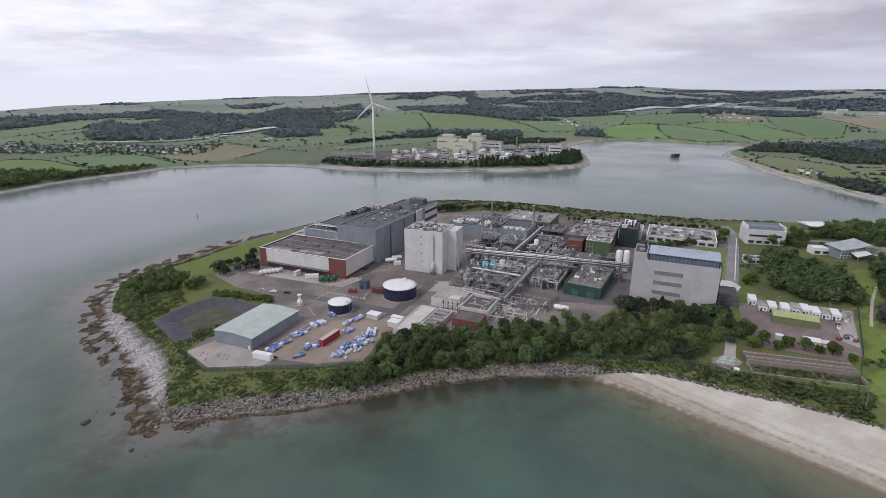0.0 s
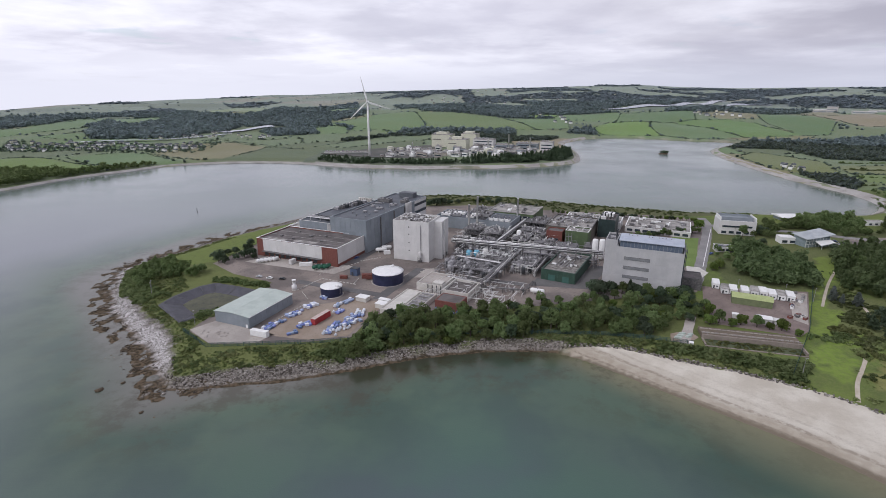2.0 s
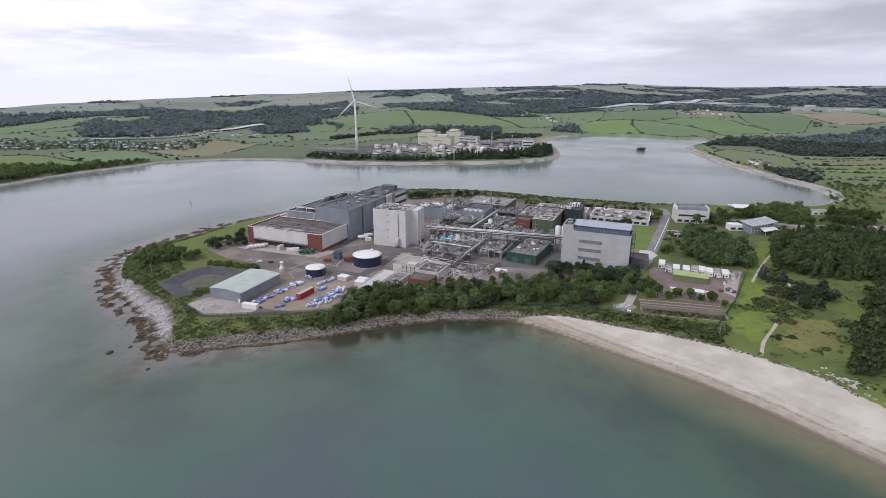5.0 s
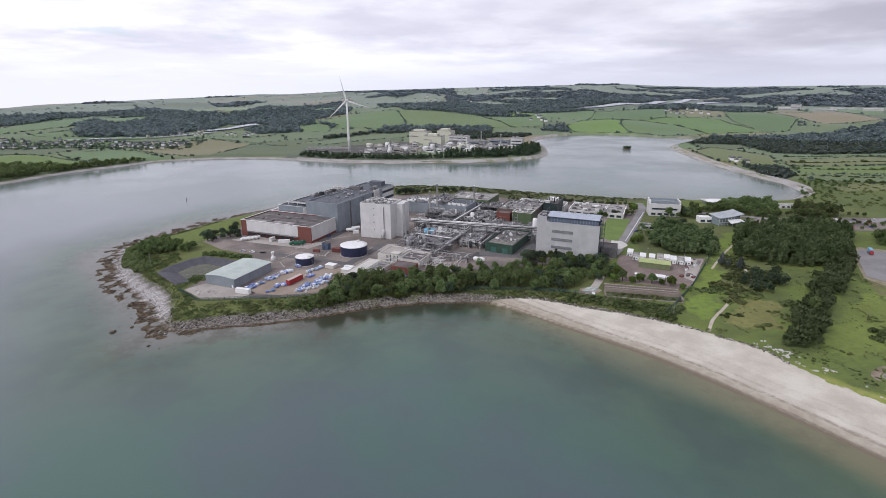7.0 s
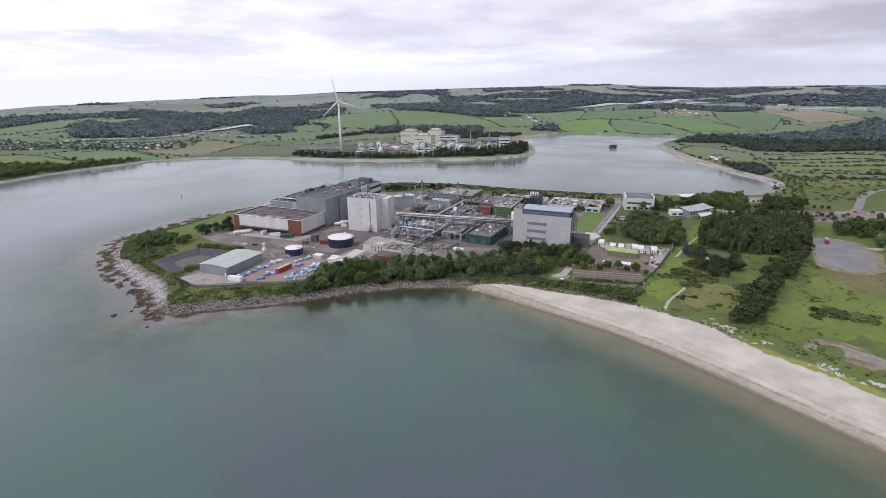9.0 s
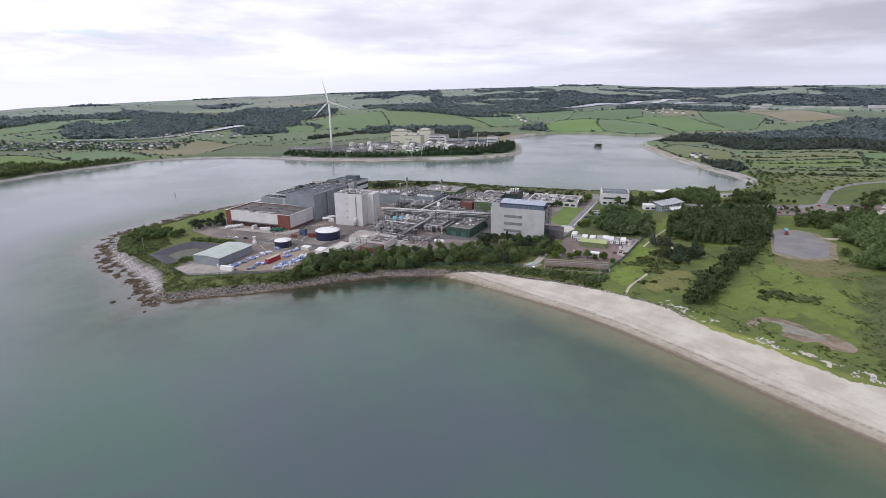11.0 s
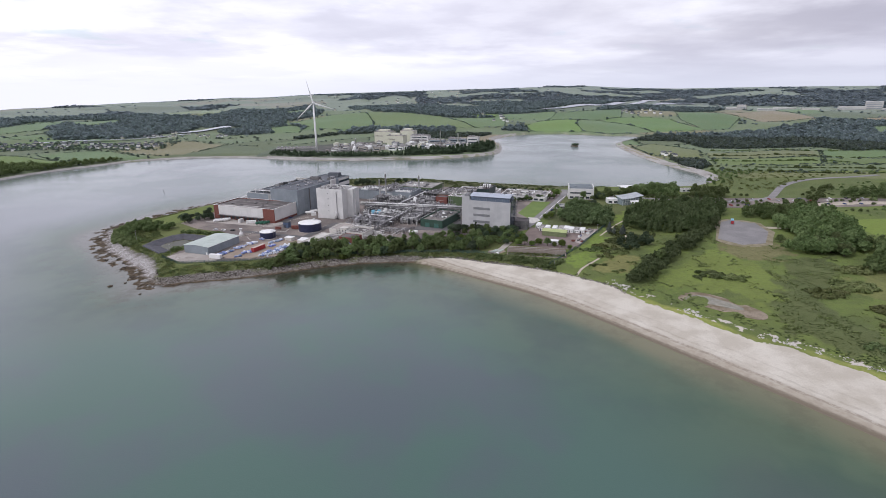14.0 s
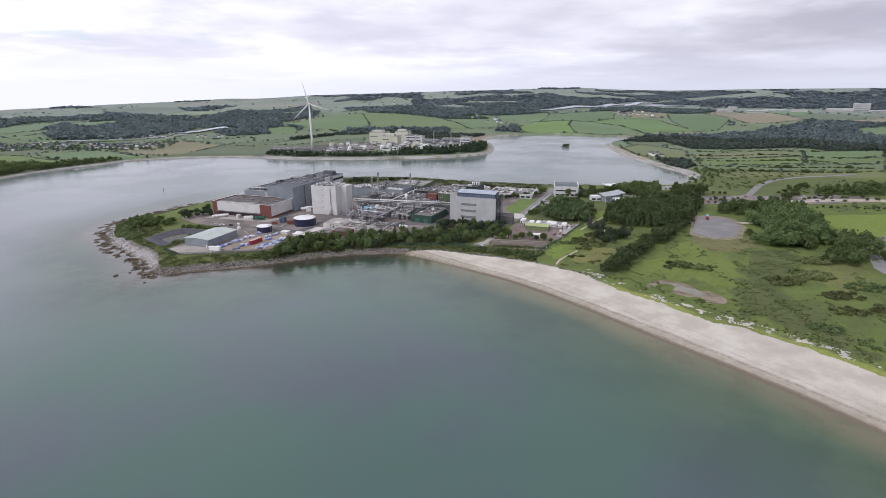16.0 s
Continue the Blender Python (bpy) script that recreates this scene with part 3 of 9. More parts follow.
def part(name, bm, mat, parent, label="", smooth=False):
    me = bpy.data.meshes.new(name)
    if smooth:
        for f in bm.faces:
            f.smooth = len(f.verts) == 4
    bm.to_mesh(me)
    bm.free()
    me.materials.append(mat)
    ob = new(name, me)
    ob.parent = parent
    return tagged(ob, label)


def again(name, ob, parent, m):
    """The same mesh once more as a part."""
    o = new(name, ob.data)
    o.parent = parent
    o.matrix_local = m
    return o


def box(bm, x0, y0, z0, x1, y1, z1):
    v = [bm.verts.new(c) for c in ((x0, y0, z0), (x1, y0, z0), (x1, y1, z0), (x0, y1, z0), (x0, y0, z1), (x1, y0, z1), (x1, y1, z1), (x0, y1, z1))]
    for f in ((3, 2, 1, 0), (4, 5, 6, 7), (0, 1, 5, 4), (1, 2, 6, 5), (2, 3, 7, 6), (3, 0, 4, 7)):
        bm.faces.new([v[i] for i in f])
    return bm


def boxes(*dims):
    bm = bmesh.new()
    for d in dims:
        box(bm, *d)
    return bm


def lathe(bm, x, y, profile, seg=20):
    """A round body about the upright line at x, y: profile of (radius, z) from the bottom."""
    rings = []
    for r, z in profile:
        if r <= 0.001:
            rings.append([bm.verts.new((x, y, z))])
        else:
            rings.append([bm.verts.new((x + r * math.cos(2 * math.pi * i / seg), y + r * math.sin(2 * math.pi * i / seg), z)) for i in range(seg)])
    for a, b in zip(rings, rings[1:]):
        for i in range(seg):
            j = (i + 1) % seg
            if len(a) == 1 and len(b) > 1:
                bm.faces.new((a[0], b[j], b[i]))
            elif len(b) == 1 and len(a) > 1:
                bm.faces.new((a[i], a[j], b[0]))
            elif len(a) > 1:
                bm.faces.new((a[i], a[j], b[j], b[i]))
    for ring, flip in ((rings[0], True), (rings[-1], False)):
        if len(ring) > 1:
            bm.faces.new(ring[::-1] if flip else ring)
    return bm


def pipe(bm, pts, r, seg=6):
    """A round pipe along a line of points."""
    pts = [Vector(p) for p in pts]
    rings = []
    for i, p in enumerate(pts):
        d = (pts[min(i + 1, len(pts) - 1)] - pts[max(i - 1, 0)]).normalized()
        a = d.cross(Vector((0, 0, 1)) if abs(d.z) < 0.95 else Vector((1, 0, 0))).normalized()
        b = a.cross(d)
        rings.append([bm.verts.new(p + r * (math.cos(2 * math.pi * k / seg) * a + math.sin(2 * math.pi * k / seg) * b)) for k in range(seg)])
    for a, b in zip(rings, rings[1:]):
        for i in range(seg):
            j = (i + 1) % seg
            bm.faces.new((a[i], a[j], b[j], b[i]))
    bm.faces.new(rings[0][::-1]), bm.faces.new(rings[-1])
    return bm


def prism(bm, pts, z0, z1):
    """An upright block on an outline, counter-clockwise."""
    a = [bm.verts.new((x, y, z0)) for x, y in pts]
    b = [bm.verts.new((x, y, z1)) for x, y in pts]
    bm.faces.new(b), bm.faces.new(a[::-1])
    for i in range(len(pts)):
        j = (i + 1) % len(pts)
        bm.faces.new((a[i], a[j], b[j], b[i]))
    return bm


def slab(name, pts, z, mat, label, category, thick=0.15, rounds=0):
    """A flat paved sheet on an outline in the world, with its own edge."""
    bm = bmesh.new()
    p = smooth_ring(pts, rounds) if rounds else pts
    area = sum(a[0] * b[1] - b[0] * a[1] for a, b in zip(p, list(p[1:]) + [p[0]]))
    p = [tuple(q) for q in (p if area > 0 else p[::-1])]
    a = [bm.verts.new((x, y, z - 0.4)) for x, y in p]
    b = [bm.verts.new((x, y, z + thick)) for x, y in p]
    for tri in tessellate_polygon([[Vector((x, y, 0)) for x, y in p]]):
        f = bm.faces.new([b[i] for i in tri])
        f.normal_update()
        if f.normal.z < 0:
            f.normal_flip()
    for i in range(len(p)):
        j = (i + 1) % len(p)
        bm.faces.new((a[i], a[j], b[j], b[i]))
    me = bpy.data.meshes.new(name)
    bm.to_mesh(me), bm.free()
    me.materials.append(mat)
    return tagged(new(name, me), label, category, kind="structure")


def strip(name, pts, width, mat, label, category, lift=0.12):
    """A road or path along a line, draped on the land."""
    p = np.array(pts, float)
    for _ in range(2):
        q = [p[0]]
        for a, b in zip(p, p[1:]):
            q += [0.75 * a + 0.25 * b, 0.25 * a + 0.75 * b]
        p = np.array(q + [p[-1]])
    fine = [p[0]]
    for a, b in zip(p, p[1:]):
        k = max(1, int(np.hypot(*(b - a)) / 4))
        fine += [a + (b - a) * i / k for i in range(1, k + 1)]
    p = np.array(fine)
    t = np.gradient(p, axis=0)
    t /= np.hypot(t[:, 0], t[:, 1])[:, None] + 1e-9
    nrm = np.stack([-t[:, 1], t[:, 0]], 1)
    bm = bmesh.new()
    rows = []
    for i in range(len(p)):
        zs = ground_height(np.array([p[i, 0] + nrm[i, 0] * s * width for s in (-0.6, 0, 0.6)]), np.array([p[i, 1] + nrm[i, 1] * s * width for s in (-0.6, 0, 0.6)]))
        wob = 1 + 0.05 * math.sin(i * 1.7)
        za, zb = (float(zs.max()),) * 2 if width < 25 else (float(zs[0]), float(zs[2]))
        rows.append([bm.verts.new((*(p[i] + nrm[i] * s * width * wob), z + lift + dz)) for s, z, dz in ((-0.5, za, -0.6), (-0.5, za, 0), (0.5, zb, 0), (0.5, zb, -0.6))])
    for a, b in zip(rows, rows[1:]):
        for k in range(3):
            bm.faces.new((a[k], b[k], b[k + 1], a[k + 1]))
    bmesh.ops.recalc_face_normals(bm, faces=bm.faces)
    me = bpy.data.meshes.new(name)
    bm.to_mesh(me), bm.free()
    me.materials.append(mat)
    return tagged(new(name, me), label, category, kind="structure")


# ---- the works' materials ----
M_GREY = surface("grey_cladding", (0.22, 0.25, 0.275), (0.26, 0.29, 0.315), 0.15, 4, 0.55, vary=0.06, grime=0.25)
M_LIGHT = surface("light_cladding", (0.57, 0.565, 0.55), (0.63, 0.62, 0.605), 0.15, 3, 0.6, vary=0.03, grime=0.16)
M_LAB = surface("pale_grey_cladding", (0.43, 0.43, 0.435), (0.48, 0.48, 0.48), 0.15, 3, 0.6, vary=0.03, grime=0.16)
M_WHITE = surface("white_paint", (0.76, 0.76, 0.75), (0.82, 0.82, 0.80), 0.4, 4, 0.5, grime=0.2)
M_CREAM = surface("cream_cladding", (0.54, 0.54, 0.43), (0.60, 0.59, 0.49), 0.4, 4, 0.6, grime=0.2)
M_BRICK = surface("red_brick", (0.165, 0.062, 0.05), (0.205, 0.08, 0.064), 1.2, 9, 0.9, grime=0.4)
M_ROOF = surface("felt_roof", (0.10, 0.09, 0.088), (0.16, 0.145, 0.14), 0.12, 2.2, 0.95, grime=0.4)
M_ROOF_GREY = surface("grey_roof", (0.085, 0.095, 0.11), (0.12, 0.13, 0.145), 0.1, 2.0, 0.7, grime=0.3)
M_ROOF_PALE = surface("pale_roof", (0.20, 0.19, 0.18), (0.40, 0.385, 0.36), 0.16, 2.5, 0.9, grime=0.45)
M_ROOF_MIX = surface("patched_roof", (0.12, 0.11, 0.10), (0.30, 0.285, 0.265), 0.35, 2.5, 0.95, grime=0.4)
M_GRATE = surface("steel_grating", (0.09, 0.088, 0.09), (0.20, 0.195, 0.195), 0.9, 4, 0.7, 0.1)
M_GLAZE = surface("pale_glazing", (0.20, 0.25, 0.27), (0.26, 0.31, 0.33), 0.3, 2, 0.15, spec=0.6, grime=0.1)
M_SHED_ROOF = surface("shed_roof", (0.40, 0.46, 0.42), (0.46, 0.52, 0.475), 0.2, 3, 0.5, grime=0.2)
M_GLASS = surface("dark_glass", (0.03, 0.045, 0.06), (0.05, 0.065, 0.08), 0.3, 2, 0.12, spec=0.6, grime=0.1)
M_TINT = surface("tinted_glazing", (0.10, 0.13, 0.18), (0.13, 0.16, 0.21), 0.3, 2, 0.2, spec=0.6, grime=0.1)
M_BAND = surface("grey_window_band", (0.20, 0.21, 0.22), (0.26, 0.265, 0.27), 0.3, 2, 0.25, spec=0.6, grime=0.1)
M_GREEN = surface("green_cladding", (0.032, 0.068, 0.05), (0.042, 0.085, 0.062), 0.3, 3, 0.6, vary=0.05)
M_MOSS = surface("olive_cladding", (0.085, 0.125, 0.06), (0.105, 0.15, 0.075), 0.3, 3, 0.6)
M_LIME = surface("pale_green_sheet", (0.36, 0.42, 0.18), (0.42, 0.47, 0.22), 0.3, 3, 0.6)
M_DARK = surface("dark_steel", (0.05, 0.055, 0.06), (0.08, 0.085, 0.09), 0.8, 5, 0.5, 0.3)
M_STEEL = surface("galvanised_steel", (0.27, 0.265, 0.275), (0.42, 0.415, 0.42), 0.9, 5, 0.5, 0.35)
M_FRAME = surface("painted_steel_frame", (0.115, 0.112, 0.115), (0.20, 0.195, 0.19), 0.9, 5, 0.6, 0.2)
M_NAVY = surface("navy_enamel", (0.022, 0.026, 0.062), (0.032, 0.037, 0.08), 0.4, 3, 0.35, vary=0.08, grime=0.3)
M_BLUE = surface("blue_plastic", (0.12, 0.18, 0.40), (0.20, 0.26, 0.48), 0.9, 2, 0.5, vary=0.3)
M_SKYBLUE = surface("light_blue_paint", (0.16, 0.40, 0.55), (0.2, 0.46, 0.6), 0.9, 4, 0.45)
M_RED = surface("red_paint", (0.32, 0.035, 0.04), (0.38, 0.05, 0.05), 0.6, 4, 0.5, grime=0.3)
M_RUST = surface("brown_red_steel", (0.17, 0.06, 0.05), (0.22, 0.085, 0.065), 0.9, 4, 0.8, grime=0.4)
M_CONC = surface("concrete", (0.34, 0.31, 0.28), (0.43, 0.395, 0.36), 0.10, 1.6, 0.92, grime=0.35, bump=0.02)
M_PALE_CONC = surface("pale_concrete", (0.52, 0.50, 0.46), (0.60, 0.58, 0.54), 0.2, 2.5, 0.9, grime=0.3)
M_YARD = surface("yard_asphalt", (0.150, 0.130, 0.120), (0.265, 0.226, 0.200), 0.045, 0.9, 0.93, grime=0.35, bump=0.02)
M_GRAVEL = surface("brown_gravel", (0.27, 0.215, 0.165), (0.33, 0.275, 0.225), 0.08, 1.4, 0.97, grime=0.35, bump=0.03)
M_ROAD = surface("grey_asphalt", (0.115, 0.112, 0.112), (0.155, 0.15, 0.148), 0.06, 1.2, 0.9, grime=0.3)
M_LOT = surface("purple_grey_tarmac", (0.215, 0.208, 0.208), (0.275, 0.265, 0.26), 0.06, 1.2, 0.92, grime=0.3)
M_DIRT = surface("pale_track", (0.42, 0.37, 0.29), (0.50, 0.45, 0.37), 0.3, 2, 0.97, grime=0.25)
M_LAWN = surface("mown_grass", (0.13, 0.19, 0.05), (0.155, 0.22, 0.06), 0.08, 2.5, 0.97, grime=0.3, bump=0.05)
M_LINER = surface("pond_liner", (0.060, 0.060, 0.072), (0.085, 0.085, 0.10), 0.2, 2, 0.7, grime=0.3)
M_POND = surface("pond_water", (0.026, 0.030, 0.009), (0.060, 0.060, 0.024), 0.14, 1, 0.08, spec=0.08)
M_WRAP = surface("white_wrap", (0.62, 0.66, 0.74), (0.72, 0.74, 0.78), 1.2, 5, 0.4, vary=0.12)

# ---- paved ground ----
slab("yard", [(-129, 219), (-111, 204), (-62, 207), (-41, 212), (-34, 236), (20, 243), (100, 262), (168, 276), (183, 300), (256, 441),
              (250, 470), (180, 490), (100, 505), (40, 526), (-20, 518), (-60, 496), (-110, 448), (-150, 374), (-164, 328), (-140, 306), (-108, 290),
              (-112, 262), (-124, 246)], 5.0, M_YARD, "worn grey-brown asphalt yard of the works", "yard", 0.06)
slab("pavement_1", [(-129, 220), (-112, 205), (-88, 206), (-82, 215), (-97, 221), (-119, 232)], 5.0, M_CONC, "pale dusty concrete apron beside the shed", "pavement", 0.12)
slab("pavement_2", [(-88, 228), (-72, 252), (-48, 262), (-26, 258), (-36, 236), (-43, 214), (-62, 209), (-86, 214)], 5.0, M_GRAVEL, "brown gravel storage ground with pallets", "pavement", 0.12)
slab("pavement_3", [(-142, 332), (-70, 306), (-58, 322), (-128, 347)], 5.0, M_CONC, "pale concrete loading apron beside the warehouse", "pavement", 0.12)
slab("pavement_4", [(-24, 300), (-4, 300), (4, 318), (-12, 318)], 5.0, M_CONC, "pale concrete patch beside the round tank", "pavement", 0.12)
slab("pavement_5", [(64, 286), (100, 280), (126, 322), (116, 328), (94, 292), (70, 300)], 5.0, M_ROAD, "dark asphalt lane round the green building", "pavement", 0.12)
for k, (a, b, w) in enumerate((((-34, 262), (-10, 318), 7), ((-92, 292), (-30, 268), 6), ((-62, 330), (-22, 440), 9), ((16, 300), (60, 288), 6))):
    strip("road", [a, b], w, M_ROAD, "grey asphalt lane across the works", "road", 0.16 + 0.03 * k)
slab("yard_2", [(176, 286), (221, 278), (239, 277), (203, 222), (193, 215), (152, 232)], 5.0, surface("brown_tarmac", (0.185, 0.145, 0.13), (0.25, 0.20, 0.18), 0.08, 0.9, 0.93, grime=0.35, bump=0.02), "worn tarmac compound with cabins and skips", "yard", 0.08)
strip("road", [(172, 288), (182, 304), (256, 441), (262, 470)], 8, M_LOT, "straight grey access road beside the lawn", "road", 0.16)
slab("lawn", [(182, 322), (189, 322), (213, 372), (226, 398), (205, 402), (190, 372), (176, 345)], 5.0, M_LAWN, "bright mown lawn beside the access road", "lawn", 0.10)
slab("pavement_6", [(174, 304), (183, 325), (191, 322), (192, 311), (182, 300)], 5.0, M_PALE_CONC, "pale concrete patch beside the laboratory", "pavement", 0.30)
slab("pavement_7", [(219, 276), (236, 274), (207, 229), (203, 236), (218, 262)], 5.0, M_CONC, "grey broken concrete ground strewn with scrap", "pavement", 0.13)
slab("pavement_8", [(124, 210), (127, 218), (138, 222), (140, 214), (132, 207)], 5.0, M_GRAVEL, "brown bare ground beside the lane", "pavement", 0.10)
strip("road_line", [(194, 323), (236, 400), (250, 426)], 0.5, M_WHITE, "white painted line along the access road", "road line", 0.34)
strip("road", [(256, 441), (310, 425), (395, 380), (480, 386), (520, 430), (565, 480), (640, 525), (760, 545)], 8, M_LOT, "curving grey public road past the works", "road", 0.2)
slab("car_park", [(336, 398), (410, 402), (520, 396), (640, 385), (620, 345), (420, 348), (352, 366)], z_at(450, 375), M_YARD, "long grey staff car park among trees", "car park", 0.15, 1)
slab("verge", [(326, 233), (334, 246), (344, 262), (352, 280), (363, 297), (378, 303), (392, 296), (401, 284), (396, 268), (393, 252), (380, 236), (365, 215), (350, 211), (336, 212), (328, 221)], z_at(360, 255), surface("trodden_verge", (0.20, 0.175, 0.10), (0.30, 0.265, 0.19), 0.15, 1.4, 0.97), "worn brown verge round the empty car park", "verge", 0.1)
slab("car_park", [(330, 236), (366, 292), (378, 298), (396, 284), (388, 254), (362, 220), (340, 217)], z_at(360, 255), M_LOT, "empty tarmac car park in rough grass", "car park", 0.2)
strip("path", [(181, 159), (189, 171), (202, 184), (214, 197)], 1.7, M_DIRT, "pale trodden path from the beach", "path", 0.1)
strip("path", [(232, 254), (246, 272), (264, 294), (286, 318)], 1.6, M_DIRT, "narrow pale path along the grass strip", "path", 0.1)
strip("path", [(246, 228), (250, 241), (255, 252)], 1.6, M_DIRT, "narrow pale path through the scrub", "path", 0.1)
strip("road", [(396, 268), (420, 266), (450, 276)], 7, M_DIRT, "pale gravel track leaving the car park", "road", 0.15)
strip("road", [(503, 355), (570, 366), (643, 352), (760, 322)], 15, M_DIRT, "pale gravelly road verge beyond the trees", "road", 0.3)
strip("road", [(520, 215), (470, 200), (430, 150), (408, 120), (420, 60)], 9, M_LOT, "grey road edge beyond the grass", "road", 0.2)


def kerb_line(a, b, n_):
    """A broken line of low pale kerb stones."""
    (x0, y0), (x1, y1) = a, b
    L = math.hypot(x1 - x0, y1 - y0)
    bm = boxes(*[(L * i / n_, -0.22, 0, L * i / n_ + L / n_ * 0.55, 0.22, 0.42) for i in range(n_)])
    o = part("kerb", bm, M_PALE_CONC, None)
    o.matrix_world = pose(x0, y0, 5.04, 0, 0, math.degrees(math.atan2(y1 - y0, x1 - x0)))
    tagged(o, "broken line of pale kerb stones in the yard", "kerb", kind="structure")


for a, b, n_ in (((-87, 276), (-76, 297), 9), ((-89, 226), (-76, 254), 12), ((-83, 273), (-76, 261), 6), ((-10, 311), (2, 320), 7), ((-80, 305), (-56, 331), 13), ((-53, 287), (-51, 298), 5), ((-56, 334), (-41, 343), 8), ((-76, 297), (-50, 286), 10)):
    kerb_line(a, b, n_)


# ---- buildings ----
def shell(name, m, W, D, H, wall, roof, label, category="building", parapet=0.9, coping=None, thick=0.5):
    """Four walls with a parapet round a flat roof; the front runs along the local x axis."""
    b = thing(name, m, label, category)
    part("wall", boxes((0, 0, 0, W, thick, H), (0, D - thick, 0, W, D, H), (0, thick, 0, thick, D - thick, H), (W - thick, thick, 0, W, D - thick, H)), wall, b)
    part("roof", boxes((thick, thick, H - parapet - 0.3, W - thick, D - thick, H - parapet)), roof, b, "flat roof behind a parapet")
    if coping:
        e = 0.15
        part("coping", boxes((-e, -e, H, W + e, thick + e, H + 0.18), (-e, D - thick - e, H, W + e, D + e, H + 0.18),
                             (-e, thick + e, H, thick + e, D - thick - e, H + 0.18), (W - thick - e, thick + e, H, W + e, D - thick - e, H + 0.18)), coping, b)
    return b


def clad(b, mat, side, lo, hi, z0, z1, n, at, gap=0.12, rows=1, name="panel"):
    """Upright cladding panels over a wall, each a piece of its own. side x: along the front or back; y: along a flank; at: the face's place."""
    wall = [c for c in b.children if c.name.startswith("wall")][0]
    w, h = (hi - lo) / n, (z1 - z0) / rows
    bm = boxes((gap / 2, -0.14, gap / 2, w - gap / 2, 0.0, h - gap / 2))
    first = part(name, bm, mat, wall)
    k = 0
    for r in range(rows):
        for i in range(n):
            if side == "front":
                m = pose(lo + i * w, at, z0 + r * h)
            elif side == "right":
                m = pose(at, lo + i * w, z0 + r * h, 0, 0, 90)
            else:
                m = pose(at, lo + (i + 1) * w, z0 + r * h, 0, 0, -90)
            if k == 0:
                first.matrix_local = m
            else:
                again(name, first, wall, m)
            k += 1


def windows(b, mat, side, spans, at, frame_mat=None):
    """Framed windows on a face: spans of (lo, hi, z0, z1)."""
    for lo, hi, z0, z1 in spans:
        bm = boxes((0, -0.32, 0, hi - lo, -0.02, 0.14), (0, -0.32, z1 - z0 - 0.14, hi - lo, -0.02, z1 - z0), (0, -0.32, 0.14, 0.14, -0.02, z1 - z0 - 0.14),
                   (hi - lo - 0.14, -0.32, 0.14, hi - lo, -0.02, z1 - z0 - 0.14))
        m = pose(lo, at, z0) if side == "front" else pose(at, lo, z0, 0, 0, 90) if side == "right" else pose(at, hi, z0, 0, 0, -90)
        win = part("window", bm, frame_mat or M_FRAME, b)
        win.matrix_local = m
        part("pane", boxes((0.14, -0.2, 0.14, hi - lo - 0.14, -0.06, z1 - z0 - 0.14)), mat, win, "dark reflecting glass")


def roof_unit(b, x, y, z, sx, sy, sz, mat=None, fans=0):
    u = part("roof_unit", boxes((x, y, z + 0.3, x + sx, y + sy, z + sz), (x + 0.1, y + 0.1, z, x + 0.4, y + sy - 0.1, z + 0.3), (x + sx - 0.4, y + 0.1, z, x + sx - 0.1, y + sy - 0.1, z + 0.3),
                                (x - 0.08, y - 0.08, z + sz, x + sx + 0.08, y + sy + 0.08, z + sz + 0.1)), mat or M_STEEL, b)
    for i in range(fans):
        part("fan_cowl", lathe(bmesh.new(), x + (i + 0.5) * sx / fans, y + sy / 2, ((0.8, z + sz + 0.1), (0.8, z + sz + 0.5), (0.65, z + sz + 0.5), (0.6, z + sz + 0.2)), 12), M_DARK, u)


def roof_duct(b, pts, r, mat=None):
    part("duct", pipe(bmesh.new(), pts, r, 8), mat or M_STEEL, b)


def vent(b, x, y, z, r=0.5, h=1.2, mat=None):
    part("vent", lathe(bmesh.new(), x, y, ((r * 0.6, z), (r * 0.6, z + h), (r, z + h), (r, z + h + 0.25), (0, z + h + 0.5)), 10), mat or M_STEEL, b, "", True)


